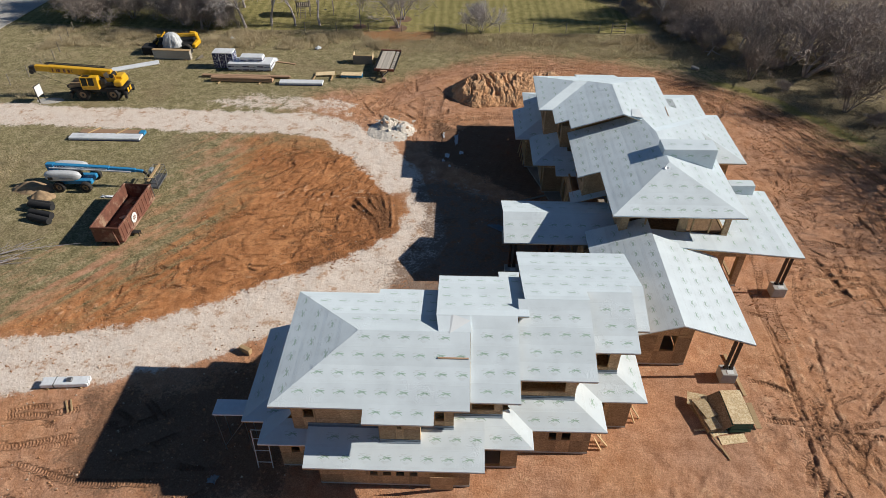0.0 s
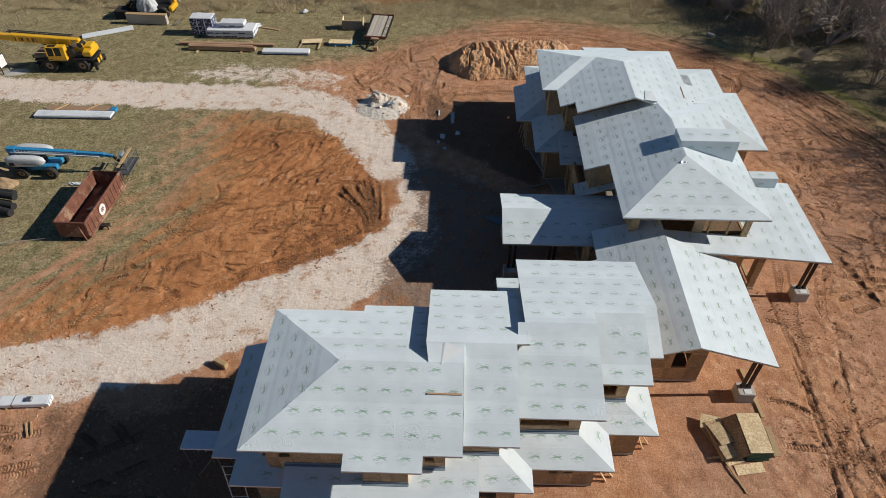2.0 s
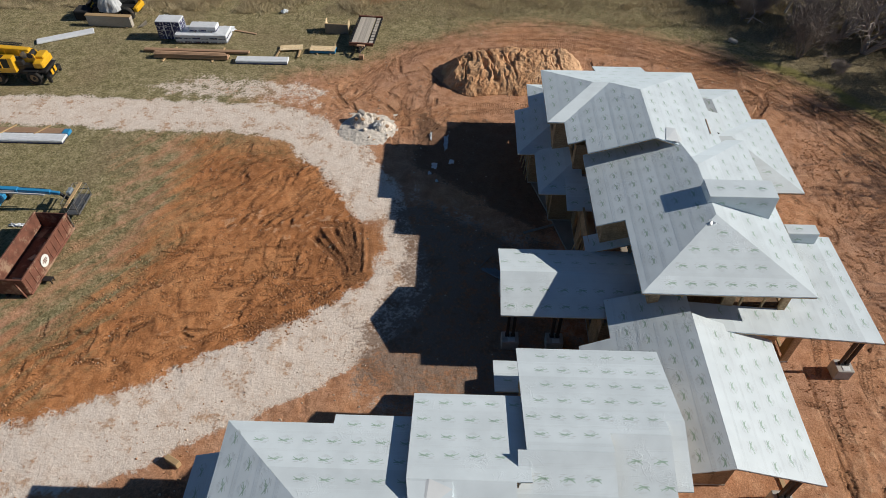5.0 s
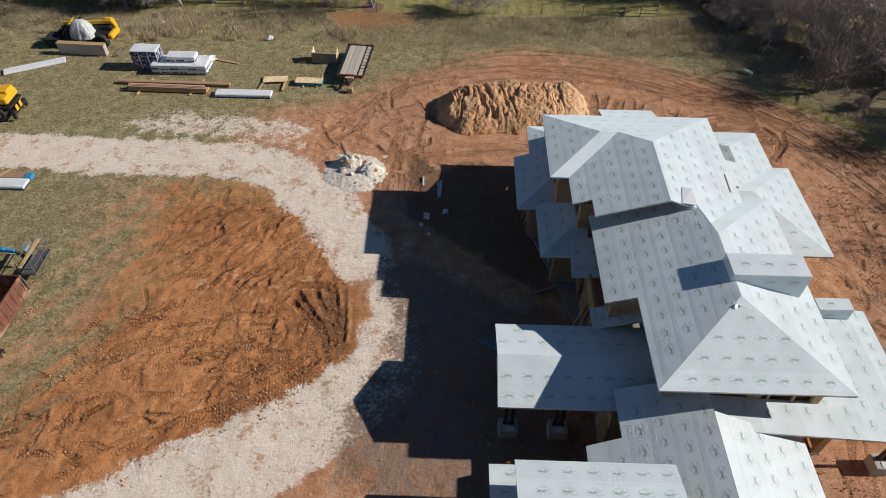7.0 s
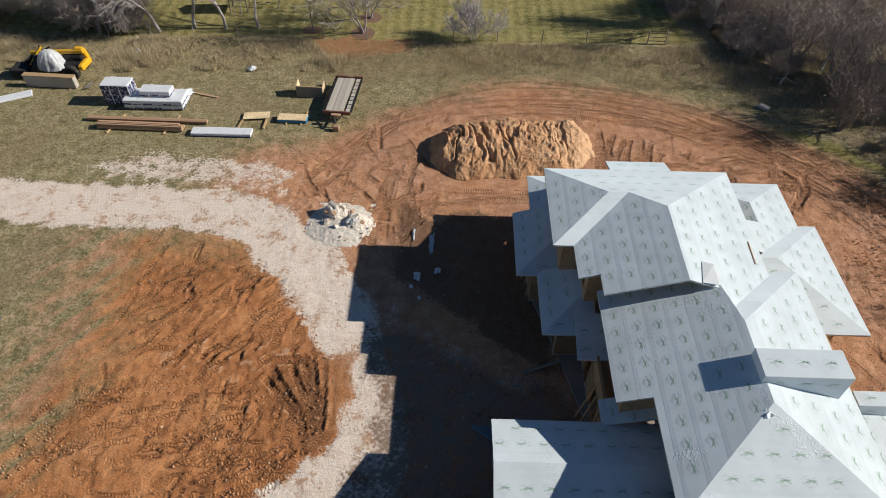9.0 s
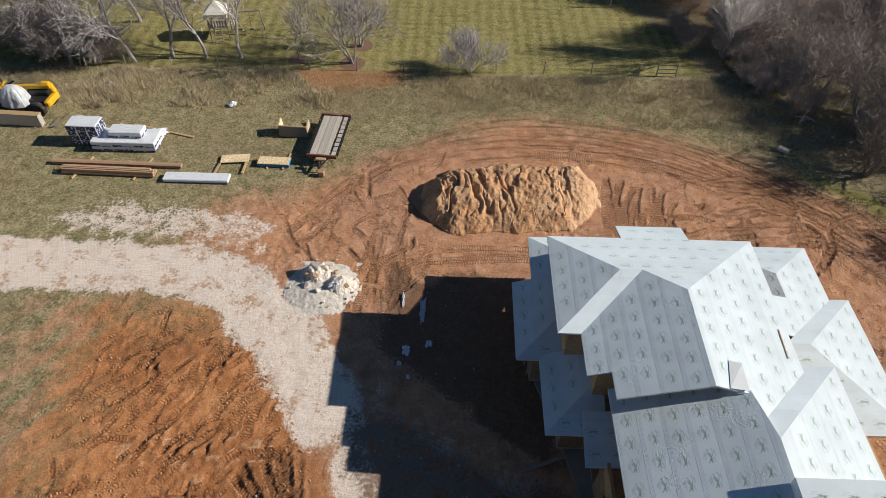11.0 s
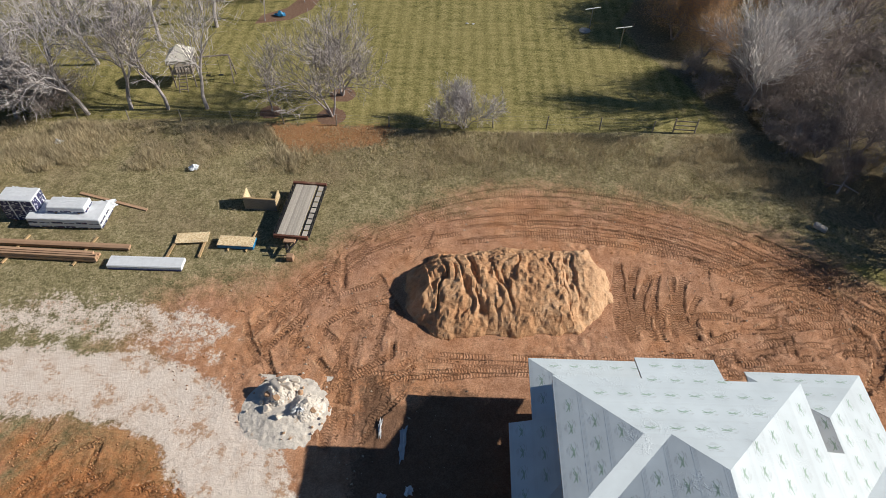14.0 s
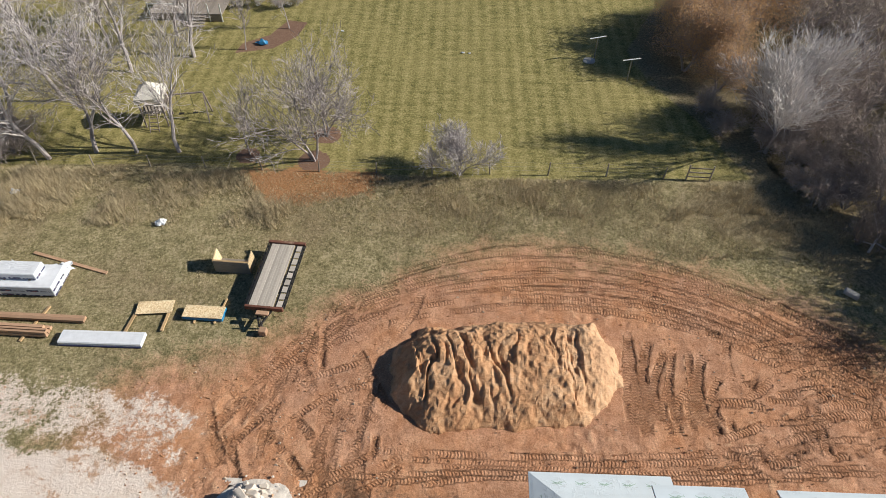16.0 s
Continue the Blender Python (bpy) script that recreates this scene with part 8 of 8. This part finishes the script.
wild = [bare_tree(121, 8.0, 0.17, 3, 0.58, 0.3, (2, 2, 2), (0.3, 0), stems=4, mat=M_TWIG, label="spreading grey-brown leafless woodland tree"),
        bare_tree(122, 7.5, 0.15, 3, 0.6, 0.35, (2, 2, 2), (0.15, 0.1), stems=4, mat=M_TWIG, label="spreading grey leafless woodland tree"),
        bare_tree(123, 5.2, 0.09, 3, 0.5, 0.5, (2, 2, 2), (0.1, 0), stems=6, mat=M_BARK_DARK, label="leafless many-stemmed willow at the wood edge")]
under = bare_tree(124, 3.0, 0.045, 2, 0.65, 0.25, (3, 4), stems=6, mat=M_TWIG, name="shrub", label="low tangled leafless brush under the trees")
firsts = [True, True, True]
spots = [(32.4, 69.2, 2, 0.95), (39.1, 70.4, 0, 1.2), (38.4, 73.6, 0, 1.0), (39.9, 62.0, 2, 1.1), (35.0, 77.2, 1, 0.8), (32.3, 79.8, 1, 0.75), (29.2, 76.4, 2, 0.5), (33.2, 82.6, 1, 0.8),
         (42.6, 73.0, 1, 1.15), (41.6, 76.4, 1, 1.2), (46.2, 72.4, 1, 1.1), (28.2, 86.6, 1, 0.8), (31.0, 88.4, 1, 0.85), (44.6, 49.2, 1, 1.2), (47.2, 46.4, 0, 1.2), (45.0, 43.4, 1, 1.2), (43.2, 39.8, 0, 1.1), (46.5, 57.0, 0, 1.0), (48.5, 60.5, 1, 1.1), (46.5, 51.5, 1, 1.0), (49, 54, 0, 1.0), (44.5, 66.0, 2, 1.0), (36.2, 74.4, 1, 1.0), (34.2, 72.8, 2, 0.75), (37.6, 85.2, 0, 0.9), (45.0, 76.0, 0, 0.95), (43.5, 86.5, 1, 1.0), (52.5, 79.0, 0, 1.0),
         (35.2, 90.5, 1, 0.9), (40.0, 91.0, 0, 1.0), (46.0, 90.0, 1, 1.1), (52.0, 85.5, 0, 1.0), (33.8, 98.0, 1, 1.0), (39.0, 98.5, 1, 1.1), (45.5, 98.0, 0, 1.1), (52.0, 95.0, 1, 1.1), (50.0, 71.0, 1, 0.9),
         (36.5, 106.0, 0, 1.1), (43.0, 106.5, 1, 1.1), (50.5, 105.0, 0, 1.2), (58.0, 101.0, 1, 1.2), (34.0, 114.0, 1, 1.1), (41.5, 115.5, 0, 1.2), (50.0, 115.0, 1, 1.2), (59.0, 112.0, 0, 1.2), (57.0, 90.0, 0, 1.0)]
for x, y, k, s in spots:
    plant(wild[k], x, y, s, rr.uniform(-0.7, 0.7), firsts[k])
    firsts[k] = False
first = True
for x, y, q in ((27.8, 80.4, 0.8), (29.8, 80.0, 0.9), (31.2, 82.0, 1.0), (26.8, 82.0, 0.6), (34.2, 75.0, 0.6), (36.2, 72.4, 0.55), (30.2, 84.6, 0.9), (28.0, 87.0, 0.9), (23.6, 88.4, 0.7), (23.0, 91.4, 0.75),
                (26.6, 90.6, 1.0), (32.0, 87.0, 1.0), (40.6, 83.6, 1.0), (42.4, 71.8, 0.7), (38.4, 94.6, 1.1), (30.4, 95.0, 1.0), (43.4, 94.4, 1.1), (47.6, 84.4, 1.0), (28.6, 82.4, 0.9), (31.8, 78.0, 0.7), (34.8, 84.6, 1.1), (30.0, 88.6, 1.1), (27.4, 84.8, 0.9), (33.4, 91.4, 1.1), (26.0, 86.6, 0.8), (38.2, 87.4, 1.2), (35.0, 66.6, 0.5), (41.6, 58.8, 0.6)):
    plant(under, x, y, q, rr.uniform(0, 6), first)
    first = False
limb = Kit()
limb.rod((29.5, 75.4, 0.25), (30.5, 76.6, 0.9), 0.09, 0.06, n=7).rod((30.0, 76.0, 0.6), (31.2, 75.6, 0.12), 0.07, 0.03, n=6).rod((30.3, 76.3, 0.75), (30.1, 77.6, 1.7), 0.05, 0.02, n=5).rod((29.9, 75.9, 0.5), (29.2, 76.8, 0.05), 0.05, 0.03, n=5)
tagged(part("fallen_limb", limb, M_BARK_PALE), "pale broken limb lying at the wood edge", "branch")
trunk = Kit().rod((34.3, 78.4, -0.1), (34.9, 79.0, 1.5), 0.14, 0.12, n=8).rod((34.9, 79.0, 1.45), (36.0, 80.0, 3.2), 0.12, 0.07, n=8)
tagged(part("bleached_trunk", trunk, M_CANVAS), "bleached white leaning trunk at the creek", "tree trunk")
block = Kit().box((0, 0, 0.14), (0.9, 0.5, 0.3), edge=0.08, tilt=6)
lump = part("concrete_lump", block, M_CONC)
lump.matrix_basis = Matrix.Translation((27.1, 71.9, 0)) @ Matrix.Rotation(radians(-35), 4, "Z")
tagged(lump, "grey broken lump of concrete lying in grass", "concrete lump")


# ---- grasses ----
def tufts(name, count, area, tall_, mat, label, seed, blades=5, keep=None, spread=0.12):
    rng_ = np.random.RandomState(seed)
    x0, x1, y0, y1 = area
    vs, fs = [], []
    done = 0
    px, py = rng_.uniform(x0, x1, count * 6), rng_.uniform(y0, y1, count * 6)
    ok = keep(px, py) if keep else np.ones(len(px), bool)
    dens = value_noise(px, py, 2.6, seed + 1, 3)
    ok &= dens > rng_.uniform(-0.45, 0.7, len(px))
    px, py, dens = px[ok][:count], py[ok][:count], dens[ok][:count]
    for x, y, q in zip(px, py, dens):
        sway = 2.6 + 1.6 * math.sin(0.7 * x + 1.3 * math.sin(0.5 * y)) + rng_.normal(0, 1.3)
        for b in range(blades):
            a = rng_.uniform(0, 6.283)
            h = tall_ * rng_.uniform(0.35, 1.2) * (0.75 + 0.9 * max(-0.5, q))
            r = rng_.uniform(0, spread)
            bx, by = x + math.cos(a) * r, y + math.sin(a) * r
            l1, l2 = h * rng_.uniform(0.15, 0.65), h * rng_.uniform(0.05, 0.4)
            lx, ly = math.cos(a) * l1 + math.cos(sway) * l2, math.sin(a) * l1 + math.sin(sway) * l2
            w = 0.006 + 0.008 * tall_
            k = len(vs)
            vs += [(bx - w * math.sin(a), by + w * math.cos(a), -0.03), (bx + w * math.sin(a), by - w * math.cos(a), -0.03), (bx + lx, by + ly, h)]
            fs.append((k, k + 1, k + 2))
    me = bpy.data.meshes.new(name)
    me.from_pydata(vs, [], fs)
    me.materials.append(mat)
    return tagged(new(name, me), label, "grass", kind="stuff")


EARTH_IN = lambda x, y: inside(EARTH, x, y)
field = lambda x, y: ~EARTH_IN(x, y) & ~inside(PATCH, x, y) & (np.abs(y - 58.3) > 2.6)
ragged = lambda x, y, lo, hi, sd: (y > lo + 1.6 * value_noise(x, y, 3.0, sd)) & (y < hi + 0.5 * value_noise(x, y, 2.0, sd + 1))
tufts("tall_grass", 5600, (-52, -9, 73, 83), 0.65, M_STRAW, "tall dry straw-coloured grass", 301, 9, spread=0.3, keep=lambda x, y: ragged(x, y, 76.2, 81.6, 11) & ~inside(WEEDS, x, y))
tufts("tall_grass", 3400, (-12, 24, 74, 83), 0.44, M_STRAW, "dry grass along the field edge", 302, 6, spread=0.3, keep=lambda x, y: ragged(x, y, 78.2, 81.8, 13) & ~inside(WEEDS, x, y))
tufts("tall_grass", 2600, (-56, -38, 44, 82), 0.5, M_STRAW, "dry grass along the fence", 303, 6, spread=0.3, keep=lambda x, y: ((x < -46) & (y > 62)) | ((x < -40) & (y < 53)))
tufts("tall_grass", 3600, (22, 56, 40, 84), 0.5, M_STRAW, "dry grass at the edge of the wood", 304, 6, spread=0.3, keep=lambda x, y: inside(WOODS, x, y))
tufts("field_grass", 8000, (-50, 30, 64, 82), 0.22, M_STRAW, "knee-high grey straw grass on the field", 307, 5, spread=0.22, keep=lambda x, y: field(x, y) & (y > 72.5 + 3 * value_noise(x, y, 4.0, 19)))
tufts("field_grass", 9000, (-12, 27, 72.5, 82), 0.2, M_STRAW, "coarse grey straw clumps along the lawn fence", 308, 6, spread=0.25, keep=lambda x, y: field(x, y) & (y > 75 + 2.5 * value_noise(x, y, 4.0, 29)))
tufts("short_grass", 17000, (-50, 34, 28, 82), 0.075, M_TURF, "short autumn grass on the field", 305, 4, spread=0.16, keep=field)
tufts("short_grass", 9000, (-50, 34, 28, 82), 0.08, M_TURF_DRY, "short straw-coloured grass on the field", 306, 4, spread=0.16, keep=field)


# clods and pebbles on the bare earth
def pebbles(name, count, keep, area, lo, hi, mat, label, seed):
    rng_ = np.random.RandomState(seed)
    px, py = rng_.uniform(area[0], area[1], count * 8), rng_.uniform(area[2], area[3], count * 8)
    ok = keep(px, py) & (value_noise(px, py, 2.2, seed, 3) > rng_.uniform(-0.6, 0.9, len(px)))
    vs, fs = [], []
    for x, y in zip(px[ok][:count], py[ok][:count]):
        s = lo + (hi - lo) * rng_.uniform() ** 3
        k = len(vs)
        j = lambda: rng_.uniform(0.6, 1.2) * s
        vs += [(x - j(), y - j() * 0.5, -0.03), (x + j(), y - j() * 0.6, -0.03), (x + j() * 0.3, y + j(), -0.03), (x + 0.2 * j(), y + 0.1 * j(), 0.7 * j()), (x - 0.5 * j(), y + 0.4 * j(), 0.4 * j())]
        fs += [(k, k + 1, k + 3), (k + 1, k + 2, k + 3), (k + 2, k + 4, k + 3), (k + 4, k, k + 3), (k + 2, k, k + 4)]
    me = bpy.data.meshes.new(name)
    me.from_pydata(vs, [], fs)
    me.materials.append(mat)
    return tagged(new(name, me), label, "soil", kind="stuff")


M_CLOD = plain("earth clods", (0.46, 0.24, 0.12), 0.95, vary=0.35, scale=2.0)
pebbles("clod_scatter", 5200, lambda x, y: inside(ISLAND, x, y), (-30, -4, 28, 56), 0.03, 0.13, M_CLOD, "loose red earth clods", 401)
pebbles("clod_scatter", 4200, lambda x, y: inside(EARTH, x, y) & ~((x > -12) & (x < 24) & (y < 59) & (y > 17)), (-32, 42, 13, 74), 0.03, 0.1, M_CLOD, "loose red earth clods", 402)
pebbles("clod_scatter", 6500, lambda x, y: ((x > 18.5 + 1.5 * np.sin(y * 0.7)) | (y < 17)) & (value_noise(x, y, 3.2, 444, 3) > 0.12), (12, 42, 12.5, 60), 0.025, 0.085, M_CLOD, "small dry clods on the bare earth", 404)
pebbles("pebble_scatter", 1800, lambda x, y: inside(EARTH, x, y) & ~((x > 3) & (x < 24) & (y < 59) & (y > 17)), (-32, 42, 13, 74), 0.03, 0.1, M_ROCK, "scattered pale stones on bare earth", 403)
